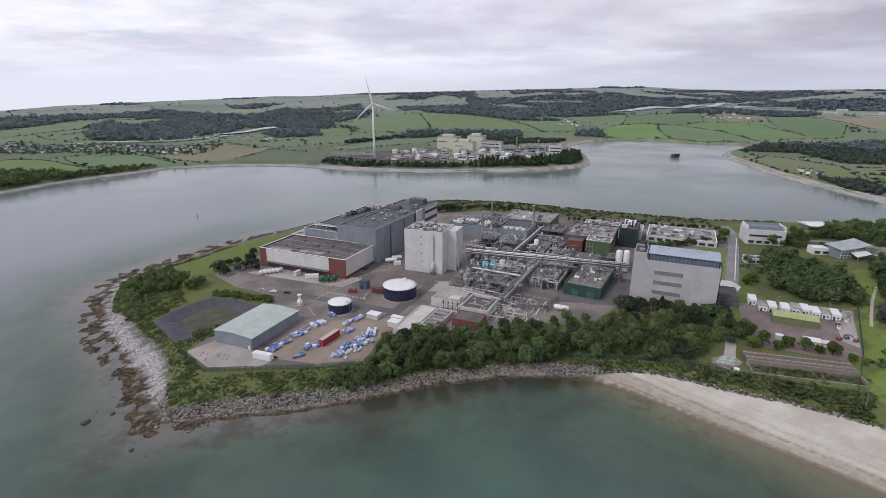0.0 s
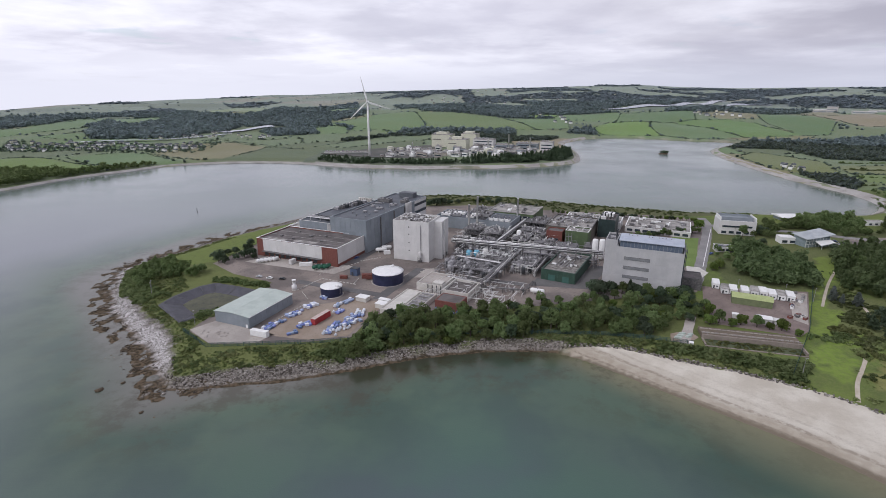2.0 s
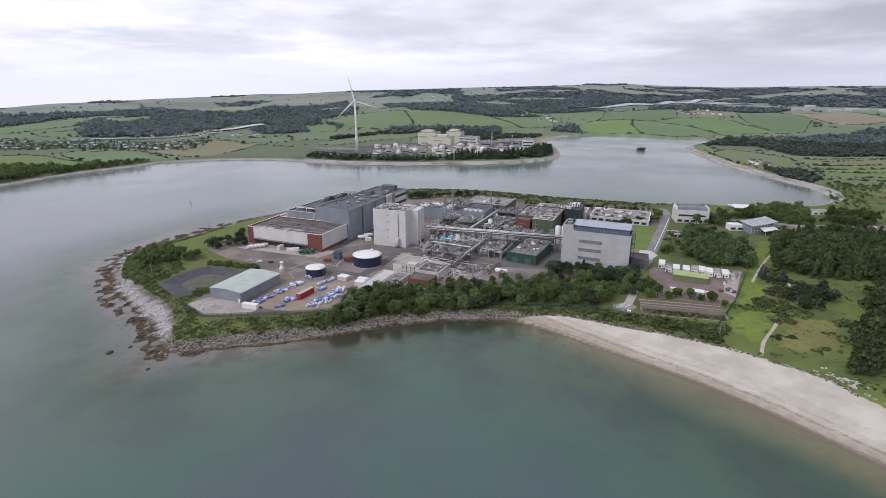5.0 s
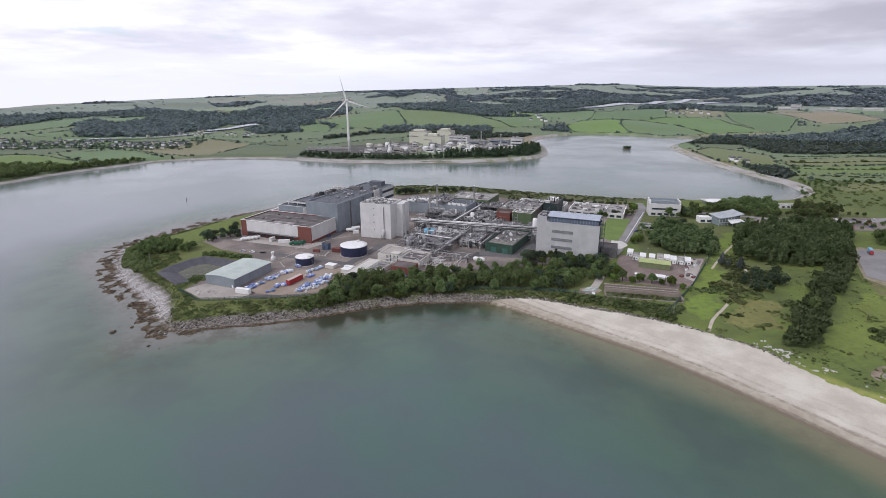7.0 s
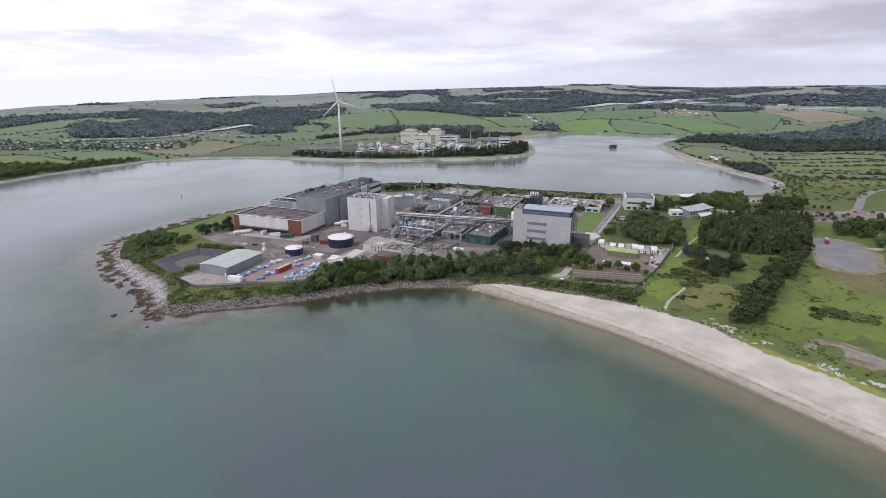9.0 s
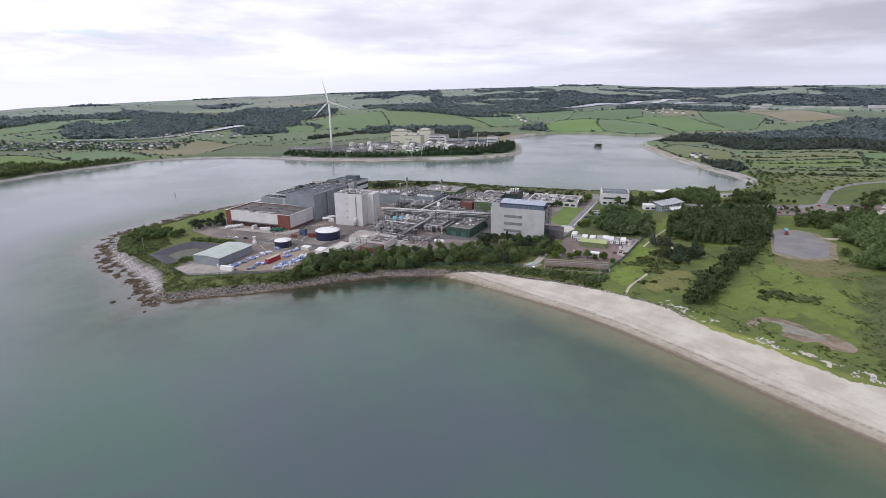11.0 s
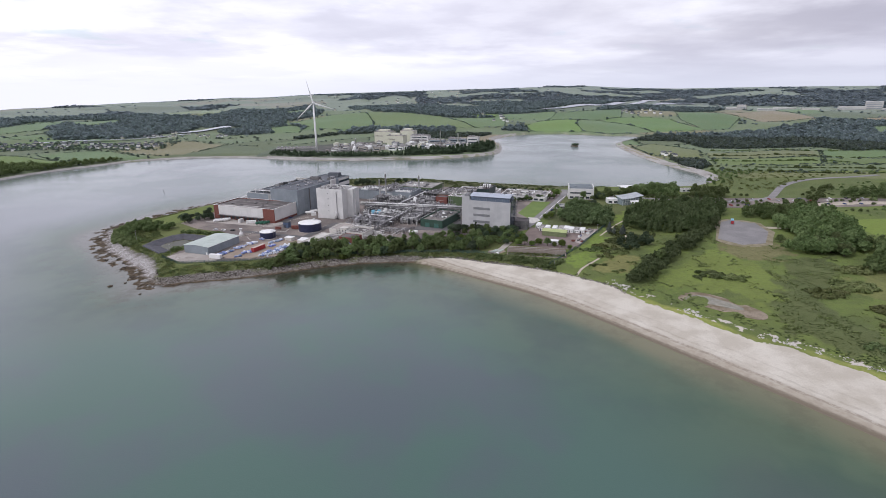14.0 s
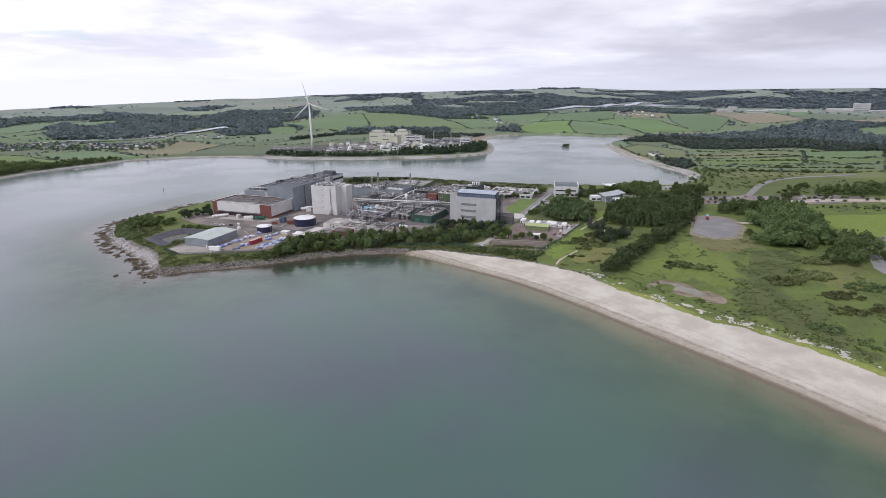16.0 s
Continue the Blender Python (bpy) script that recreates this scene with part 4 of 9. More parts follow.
# the grey gabled shed
def gabled_shed():
    b = thing("storage_shed", pose(-119.5, 230.6, 5, 0, 0, -22), "grey metal storage shed with pale low-pitched roof", "shed")
    W, D, H, R = 24, 36, 6.4, 7.3
    bm = bmesh.new()
    for y in (0, D):
        v = [bm.verts.new(c) for c in ((0, y, 0), (W, y, 0), (W, y, H), (W / 2, y, R), (0, y, H))]
        bm.faces.new(v if y == 0 else v[::-1])
    box(bm, 0, 0.02, 0, 0.3, D - 0.02, H), box(bm, W - 0.3, 0.02, 0, W, D - 0.02, H)
    part("wall", bm, M_GREY, b)
    for sgn in (0, 1):
        bm = bmesh.new()
        x0, x1, z0, z1 = (-0.3, W / 2, H, R) if sgn == 0 else (W + 0.3, W / 2, H, R)
        v = [bm.verts.new(c) for c in ((x0, -0.3, z0), (x1, -0.3, z1), (x1, D + 0.3, z1), (x0, D + 0.3, z0), (x0, -0.3, z0 + 0.25), (x1, -0.3, z1 + 0.25), (x1, D + 0.3, z1 + 0.25), (x0, D + 0.3, z0 + 0.25))]
        for f in ((0, 1, 2, 3), (4, 5, 6, 7), (0, 1, 5, 4), (1, 2, 6, 5), (2, 3, 7, 6), (3, 0, 4, 7)):
            bm.faces.new([v[i] for i in f])
        bmesh.ops.recalc_face_normals(bm, faces=bm.faces)
        part("roof", bm, M_SHED_ROOF, b, "pale grey-green sheet roof slope")
    part("gutter", boxes((W + 0.3, -0.3, H - 0.1, W + 0.55, D + 0.3, H + 0.2)), M_WHITE, b)
    part("ridge_cap", boxes((W / 2 - 0.3, -0.3, R + 0.2, W / 2 + 0.3, D + 0.3, R + 0.27)), M_SHED_ROOF, b)
    clad(b, M_GREY, "front", 0.1, W - 0.1, 0.3, H - 0.1, 6, -0.01, 0.08)
    clad(b, M_GREY, "right", 0.1, D - 0.1, 0.3, H - 0.15, 8, W + 0.01, 0.08)
    part("door", boxes((W - 2.2, -0.3, 0.05, W - 1.1, -0.16, 2.2)), M_WHITE, b, "small white door")


gabled_shed()


# the warehouse with white panels and red brick
def warehouse():
    W, D, H = 73, 38, 14
    b = shell("warehouse", pose(-137.6, 348.2, 5, 0, 0, TURN + 1.5), W, D, H, M_BRICK, M_ROOF, "flat-roofed warehouse with white panels over red brick", "warehouse", 0.8, M_WHITE)
    clad(b, M_LIGHT, "front", 6, 60, 4.6, H - 0.2, 8, -0.02, 0.1)
    clad(b, M_LIGHT, "right", 0.8, D - 0.3, 2.2, H - 0.2, 6, W + 0.02, 0.1)
    for i in range(10):
        x = 7 + i * 5.0
        d = part("loading_door", boxes((x, -0.25, 0.9, x + 3.4, -0.05, 4.3)), M_DARK, b, "dark loading bay door")
        part("dock_bumper", boxes((x - 0.3, -0.9, 0.0, x - 0.05, -0.05, 1.1)), M_DARK, d)
    part("canopy", boxes((6, -2.6, 4.35, 60, -0.15, 4.58)), M_FRAME, b)
    for x, y, s in ((12, 12, 2.2), (26, 9, 1.6), (34, 20, 2.4), (45, 24, 1.8), (18, 27, 1.6), (50, 12, 1.4)):
        roof_unit(b, x, y, H - 0.8, s, s, 0.9, M_FRAME)
    for y in (8, 16, 26):
        part("roof_seam", boxes((1, y, H - 0.79, W - 1, y + 0.5, H - 0.7)), M_ROOF_PALE, b)
    part("roof_patch", boxes((6, 3, H - 0.79, 24, 7, H - 0.74)), M_ROOF_PALE, b)
    part("roof_patch", boxes((30, 5, H - 0.79, 50, 10, H - 0.73)), M_ROOF_PALE, b)


warehouse()


# the great grey hall behind it
def hall():
    x0, y0 = -53.5, 353.5
    fl = Vector((x0, y0, 5)) - 34 * SU
    W, D, H = 34, 104, 26
    b = shell("production_hall", pose(fl.x, fl.y, 5, 0, 0, TURN), W, D, H, M_GREY, M_ROOF_GREY, "large blue-grey clad production hall with flat roof", "factory hall", 0.7, M_GREY)
    clad(b, M_GREY, "front", 0.2, W - 0.2, 6, H - 0.2, 7, -0.02, 0.16, 2)
    clad(b, M_GREY, "right", 0.2, 78, 0.4, H - 0.2, 14, W + 0.02, 0.16, 2)
    clad(b, M_LIGHT, "right", 80, 103.6, 1.0, 6.0, 4, W + 0.02, 0.1)
    clad(b, M_LIGHT, "right", 80, 103.6, 9.0, 13.5, 4, W + 0.02, 0.1)
    clad(b, M_LIGHT, "right", 80, 103.6, 16.5, 20.5, 4, W + 0.02, 0.1)
    clad(b, M_LIGHT, "right", 80, 103.6, 23.2, 25.8, 4, W + 0.02, 0.1)
    windows(b, M_GLASS, "right", [(80.2, 103.4, z, z + 2.4) for z in (6.4, 13.8, 20.7)], W + 0.02)
    for y in (20, 42, 60):
        roof_duct(b, [(W + 0.8, y, 0.2), (W + 0.8, y, H - 1)], 0.5, M_FRAME)
    for k in range(5):
        roof_duct(b, [(W + 1.2, 62 + k * 2.2, 0.2), (W + 1.2, 62 + k * 2.2, H + 1.5)], 0.7, M_LIGHT)
    z = H - 0.7
    roof_unit(b, 4, 66, z, 12, 6, 3.0, M_FRAME, 3), roof_unit(b, 22, 56, z, 5, 5, 1.8, M_STEEL, 1)
    roof_unit(b, 18, 40, z, 5, 4, 1.6, M_STEEL, 1), roof_unit(b, 9, 46, z, 3, 3, 1.4), roof_unit(b, 25, 70, z, 6, 5, 2.4, M_FRAME, 2)
    roof_unit(b, 20, 84, z, 4, 4, 1.4), roof_unit(b, 12, 92, z, 14, 8, 4.5, M_ROOF_GREY)
    roof_unit(b, 14, 26, z, 2.6, 2.6, 1.2), roof_unit(b, 22, 30, z, 2.6, 2.6, 1.0)
    for x, y in ((8, 20), (16, 14), (24, 20), (28, 38), (27, 48), (14, 60), (6, 54), (26, 12)):
        vent(b, x, y, z)
    roof_duct(b, [(4, 30, z + 0.6), (4, 60, z + 0.6), (12, 60, z + 0.6)], 0.5)
    # the lower wing
    fl2 = fl - 33 * SU + 2 * SV
    c = shell("production_wing", pose(fl2.x, fl2.y, 5, 0, 0, TURN), 32.6, 92, 19.5, M_GREY, M_ROOF_GREY, "lower blue-grey clad wing of the production hall", "factory hall", 0.7, M_LIGHT)
    clad(c, M_GREY, "front", 0.2, 32.4, 8, 19.3, 8, -0.02, 0.16)
    z = 18.8
    roof_unit(c, 20, 9, z, 10, 6, 3.6, M_DARK, 0), roof_unit(c, 8, 12, z, 9, 3, 2.2, M_FRAME, 3)
    part("pipe_gantry", boxes((4, 6.5, z + 2.3, 31, 7.2, z + 2.7), (6, 6.6, z, 6.3, 7.1, z + 2.3), (16, 6.6, z, 16.3, 7.1, z + 2.3), (28, 6.6, z, 28.3, 7.1, z + 2.3)), M_WHITE, c)
    for k in range(3):
        roof_duct(c, [(3, 7.6 + k * 0.9, z + 2.9), (31, 7.6 + k * 0.9, z + 2.9)], 0.3)
    for i in range(4):
        roof_duct(c, [(29 + i * 0.9, -0.6, 0.5), (29 + i * 0.9, -0.6, 19)], 0.28, M_LIGHT)
    for k in range(7):
        roof_unit(c, 3 + k * 1.2, 44 + k * 5.5, z, 4.5, 3.2, 2.4 + 0.4 * (k % 3), (M_STEEL, M_FRAME, M_DARK)[k % 3], k % 2)
    for k in range(6):
        part("cooling_fin", boxes((3 + k * 2.4, 84, z, 4.4 + k * 2.4, 87, z + 3.6)), M_PALE_CONC, c)
    # the brick-walled low annexe
    fl3 = fl2 - 18 * SU + 6 * SV
    a = shell("brick_annexe", pose(fl3.x, fl3.y, 5, 0, 0, TURN), 17.6, 70, 11, M_BRICK, M_ROOF_PALE, "low red-brick annexe with pale roof edge", "building", 0.6, M_WHITE)
    roof_unit(a, 3, 10, 10.4, 5, 4, 2.0, M_LIGHT), roof_unit(a, 6, 30, 10.4, 6, 8, 2.6, M_ROOF_GREY), roof_unit(a, 4, 50, 10.4, 5, 5, 1.6, M_FRAME, 1)
    roof_duct(a, [(2, 3, 11), (2, 40, 11)], 0.45, M_WHITE)


hall()


# the tall white tower block
def tower_block():
    fr = Vector((-5.5, 329, 5))
    fl = fr - 28.5 * SU
    W, D, H = 28.5, 24, 30.5
    b = shell("white_tower_block", pose(fl.x, fl.y, 5, 0, 0, TURN + 5), W, D, H, M_LIGHT, M_ROOF_PALE, "tall windowless pale concrete process tower block", "industrial building", 1.4)
    clad(b, M_LIGHT, "front", 0.05, W - 0.05, 0.4, H - 0.1, 3, -0.01, 0.06)
    part("flank_bay", boxes((W, 11.0, 0, W + 6.2, D + 2, H - 1.5)), M_LIGHT, b, "projecting pale flank bay")
    part("flank_pier", boxes((W + 6.2, 15.4, 0, W + 7.0, 16.6, H - 0.6)), M_LIGHT, b)
    for i, z in enumerate((8, 14, 20.5, 26)):
        part("port", boxes((12.4, -0.35, z - 0.4, 13.2, -0.12, z + 0.4)), M_DARK, b, "small dark square port")
    part("drain_pipe", pipe(bmesh.new(), [(22.2, -0.6, 9), (22.2, -0.6, 27), (22.2, -0.2, 28)], 0.3), M_STEEL, b)
    v = part("dust_filter", lathe(bmesh.new(), 21.8, -1.8, ((0.2, 2.0), (1.3, 3.6), (1.3, 7.6), (0.5, 8.6)), 12), M_LIGHT, b, "", True)
    part("bracket", boxes((20.6, -2.9, 0, 20.9, -2.6, 4), (22.8, -2.9, 0, 23.1, -2.6, 4), (20.4, -3.0, 1.0, 23.4, -0.2, 1.2)), M_FRAME, v)
    for y in (13.5, 15.5, 20, 22):
        part("door", boxes((W + 6.2, y, 0.1, W + 6.35, y + 1.2, 2.6)), M_DARK, b)
    rnd = random.Random(5)
    z = H - 1.4
    for i in range(46):
        x, y = rnd.uniform(1.5, W - 3), rnd.uniform(1.5, D - 3)
        if i % 3 == 0:
            roof_unit(b, x, y, z, rnd.uniform(1.2, 2.8), rnd.uniform(1.2, 2.4), rnd.uniform(1.4, 2.6), rnd.choice((M_STEEL, M_LIGHT, M_FRAME)))
        else:
            vent(b, x, y, z, rnd.uniform(0.4, 0.9), rnd.uniform(0.9, 2.2), rnd.choice((M_STEEL, M_LIGHT, M_WHITE)))
    for i in range(7):
        x = rnd.uniform(2, W - 6)
        y = rnd.uniform(2, D - 4)
        roof_duct(b, [(x, y, z + 0.8), (x + rnd.uniform(3, 6), y, z + 0.8), (x + 5, y + rnd.uniform(1, 4), z + 1.6)], rnd.uniform(0.25, 0.5))
    rail = bmesh.new()
    for x in np.arange(0.2, W, 2.35):
        box(rail, x, 0.15, H, x + 0.12, 0.27, H + 1.1)
    box(rail, 0.2, 0.15, H + 1.0, W - 0.2, 0.27, H + 1.1)
    part("handrail", rail, M_STEEL, b)


tower_block()


# the white laboratory block with the glazed top floor
def laboratory():
    fr = Vector((153, 268.2, 5))
    fl = fr - 39.5 * SU
    W, D, H = 39.5, 21, 27.6
    b = shell("laboratory_block", pose(fl.x, fl.y, 5, 0, 0, TURN), W, D, H, M_LAB, M_ROOF_GREY, "white clad laboratory block with glazed top storey", "industrial building", 1.2, M_LAB)
    clad(b, M_LAB, "front", 0.05, W - 0.05, 0.3, H - 0.1, 5, -0.01, 0.05, 3)
    windows(b, M_BAND, "front", [(5, 20.5, z, z + 2.0) for z in (7.5, 13.6, 19.8)], -0.16)
    part("side_glazing", boxes((W + 0.05, 0.6, 1.0, W + 0.5, D - 0.6, H + 1.5)), M_GLASS, b, "dark glazed end wall")
    windows(b, M_BAND, "right", [(5, 16, z, z + 2.2) for z in (7.5, 13.6, 19.8)], W + 0.02)
    part("stair_wall", boxes((-7.5, 3.5, 0, -0.15, 4, 31), (-7.5, D, 0, -0.15, D + 0.5, 31), (-7.5, 4, 0, -7, D, 31), (-0.65, 4, 0, -0.15, D, 31)), M_LAB, b, "pale windowless stair tower")
    part("stair_roof", boxes((-7, 4, 29.8, -0.65, D, 30.1)), M_DARK, b)
    roof_unit(b, -5, 8, 30.1, 3, 3, 1.4)
    g = part("top_storey", boxes((1.6, 2.2, H - 1.2, W - 1.6, D - 2.2, H + 3.4)), M_TINT, b, "blue-grey glazed plant storey")
    for i in range(18):
        x = 1.6 + i * (W - 3.2) / 17
        part("mullion", boxes((x - 0.08, 2.05, H - 1.1, x + 0.08, 2.2, H + 3.3)), M_GREY, g)
    bm = bmesh.new()
    prof = [(1.2 + (D - 2.4) * i / 10, H + 3.4 + 1.9 * math.sin(math.pi * (0.08 + 0.84 * i / 10))) for i in range(11)]
    lo = [[bm.verts.new((x, y, z)) for y, z in prof] for x in (0.8, W - 0.8)]
    hi = [[bm.verts.new((x, y, z + 0.3)) for y, z in prof] for x in (0.8, W - 0.8)]
    for r in (lo, hi):
        for i in range(10):
            bm.faces.new((r[0][i], r[1][i], r[1][i + 1], r[0][i + 1]))
    for k in (0, 1):
        for i in range(10):
            bm.faces.new((lo[k][i], lo[k][i + 1], hi[k][i + 1], hi[k][i]))
    for i in (0, 10):
        bm.faces.new((lo[0][i], lo[1][i], hi[1][i], hi[0][i]))
    bmesh.ops.recalc_face_normals(bm, faces=bm.faces)
    part("barrel_roof", bm, surface("curved_roof", (0.36, 0.40, 0.47), (0.42, 0.46, 0.53), 0.3, 3, 0.4, grime=0.15), b, "pale blue-grey curved metal roof")
    for x in (6, 8, 11, 18, 20, 24, 26, 28, 31):
        vent(b, x, 10, H + 5.2, 0.4, 0.6)
    for y in (9, 12):
        part("flue", lathe(bmesh.new(), -3 + y * 0.1, y + 6, ((0.35, 30), (0.35, 34), (0.5, 34.2), (0.5, 34.6)), 8), M_DARK, b)
    part("fire_escape", boxes(*[(W + 0.3, 17.2, z, W + 1.8, 20.6, z + 0.12) for z in (3.5, 7, 10.5, 14, 17.5, 21, 24.5)], (W + 1.7, 17.2, 0, W + 1.85, 17.4, 27), (W + 1.7, 20.4, 0, W + 1.85, 20.6, 27)), M_DARK, b)


laboratory()


# the low green building
def green_building():
    W, D, H = 23, 46, 7.4
    b = shell("green_workshop", pose(72.6, 298.6, 5, 0, 0, TURN - 4), W, D, H, M_GREEN, M_ROOF_MIX, "low dark-green clad workshop with littered flat roof", "workshop", 0.9, M_GREEN)
    clad(b, M_GREEN, "front", 0.05, W - 0.05, 0.2, H - 0.05, 6, -0.01, 0.08)
    clad(b, M_GREEN, "right", 0.05, D - 0.05, 0.2, H - 0.05, 9, W + 0.01, 0.08)
    for x in (5, 14.5):
        d = part("roller_door", boxes((x, -0.3, 0.1, x + 4.6, -0.16, 4.4)), surface("teal_door", (0.05, 0.12, 0.10), (0.06, 0.14, 0.12), 0.5, 3, 0.6), b, "green roller door")
        part("lintel", boxes((x - 0.2, -0.4, 4.4, x + 4.8, -0.16, 4.7)), M_GREEN, d)
    rnd = random.Random(9)
    for i in range(22):
        roof_unit(b, rnd.uniform(2, W - 5), rnd.uniform(10, D - 4), H - 0.9, rnd.uniform(0.8, 3), rnd.uniform(0.8, 2.5), rnd.uniform(0.6, 1.5), rnd.choice((M_STEEL, M_FRAME, M_WHITE)))
    for i in range(5):
        roof_duct(b, [(6 + i * 2, 12, H - 0.4), (6 + i * 2.4, 34, H - 0.4)], 0.25)


green_building()


# round tanks
def round_tank(x, y, r, h, label, ladder):
    t = thing("storage_tank", pose(x, y, 5), label, "tank", "round tanks in the yard")
    seg = 36
    rows = max(3, int(h / 1.7))
    sh = part("shell", lathe(bmesh.new(), 0, 0, ((r - 0.1, 0), (r - 0.1, h)), seg), M_NAVY, t, "dark navy enamelled shell", True)
    w = 2 * math.pi * r / 18
    first = None
    for k in range(rows):
        for i in range(18):
            a = 2 * math.pi * (i + 0.5 * (k % 2)) / 18
            m = pose(0, 0, k * h / rows + 0.03, 0, 0, math.degrees(a))
            if first is None:
                bm = bmesh.new()
                g = 0.02
                for s in range(4):
                    a0, a1 = -math.pi / 18 + g / r + s * (2 * math.pi / 18 - 2 * g / r) / 4, -math.pi / 18 + g / r + (s + 1) * (2 * math.pi / 18 - 2 * g / r) / 4
                    v = [bm.verts.new(((r + 0.02) * math.cos(q), (r + 0.02) * math.sin(q), z)) for q, z in ((a0, 0), (a1, 0), (a1, h / rows - 0.05), (a0, h / rows - 0.05))]
                    bm.faces.new(v)
                first = part("sheet_panel", bm, M_NAVY, sh)
                first.matrix_local = m
            else:
                again("sheet_panel", first, sh, m)
    part("lid", lathe(bmesh.new(), 0, 0, ((r + 0.15, h), (r + 0.2, h + 0.25), (r * 0.75, h + 0.5), (r * 0.4, h + 0.7), (0, h + 0.8)), seg), M_WHITE, t, "white domed cover", True)
    part("base", lathe(bmesh.new(), 0, 0, ((r + 0.8, 0), (r + 0.5, 0.2), (r, 0.25)), seg), M_CONC, t)
    a = radians(ladder)
    bm = bmesh.new()
    c, s = math.cos(a), math.sin(a)
    for o in (-0.35, 0.35):
        pipe(bm, [((r + 0.4) * c - o * s, (r + 0.4) * s + o * c, 0), ((r + 0.4) * c - o * s, (r + 0.4) * s + o * c, h + 1.2)], 0.06, 4)
    for z in np.arange(0.4, h + 1, 0.5):
        pipe(bm, [((r + 0.4) * c + 0.35 * s, (r + 0.4) * s - 0.35 * c, z), ((r + 0.4) * c - 0.35 * s, (r + 0.4) * s + 0.35 * c, z)], 0.04, 4)
    part("ladder", bm, M_STEEL, t)
    for q in (0.6, 0.75):
        part("hatch", lathe(bmesh.new(), r * q * c, r * q * s, ((0.9, h + 0.4), (0.9, h + 1.5), (0.6, h + 1.8), (0, h + 1.9)), 10), M_WHITE, t)


round_tank(-63.5, 270, 6.7, 5.6, "small navy round tank with white domed cover", -30)
round_tank(-30.7, 293, 10.4, 7.4, "large navy round tank with white domed cover", 70)


# ---- the wind turbine across the water ----
def turbine():
    zb = z_at(-139, 950)
    t = thing("wind_turbine", pose(-139, 950, zb) @ Matrix.Scale(1.04, 4), "tall white three-bladed wind turbine on open ground", "wind turbine")
    part("tower", lathe(bmesh.new(), 0, 0, ((2.3, 0), (2.1, 30), (1.8, 60), (1.5, 94.5)), 20), M_WHITE, t, "", True)
    part("base", lathe(bmesh.new(), 0, 0, ((4.5, -1), (4.5, 0.4), (2.4, 0.6)), 20), M_PALE_CONC, t)
    part("nacelle", boxes((-1.9, -3.2, 94.4, 1.9, 7.5, 98.2), (-1.6, -3.8, 94.8, 1.6, -3.2, 97.8)), M_WHITE, t)
    bm = bmesh.new()
    lathe(bm, 0, 0, ((1.9, 0), (1.8, 1.4), (1.2, 2.6), (0, 3.2)), 14)
    bmesh.ops.transform(bm, matrix=pose(0, -3.8, 96.3, 90, 0, 0), verts=bm.verts)
    hub = part("hub", bm, M_WHITE, t, "", True)
    prof = ((1.0, 0.9, 0), (3, 1.2, 0), (9, 2.1, 0.3), (18, 1.6, 0.2), (30, 1.05, 0.1), (40, 0.6, 0), (45.5, 0.15, 0))
    for ang in (13, 133, 253):
        bm = bmesh.new()
        rings = []
        for r, c, o in prof:
            rings.append([bm.verts.new(p) for p in ((-c * 0.4 + o, -0.18 * c, r), (c * 0.7 + o, 0, r), (-c * 0.4 + o, 0.18 * c, r), (-c * 0.75 + o, 0, r))])
        for a, b in zip(rings, rings[1:]):
            for i in range(4):
                bm.faces.new((a[i], a[(i + 1) % 4], b[(i + 1) % 4], b[i]))
        bm.faces.new(rings[-1])
        bmesh.ops.recalc_face_normals(bm, faces=bm.faces)
        bmesh.ops.transform(bm, matrix=pose(0, -5.4, 96.3, 0, -ang, 0), verts=bm.verts)
        part("blade", bm, M_WHITE, t)


turbine()


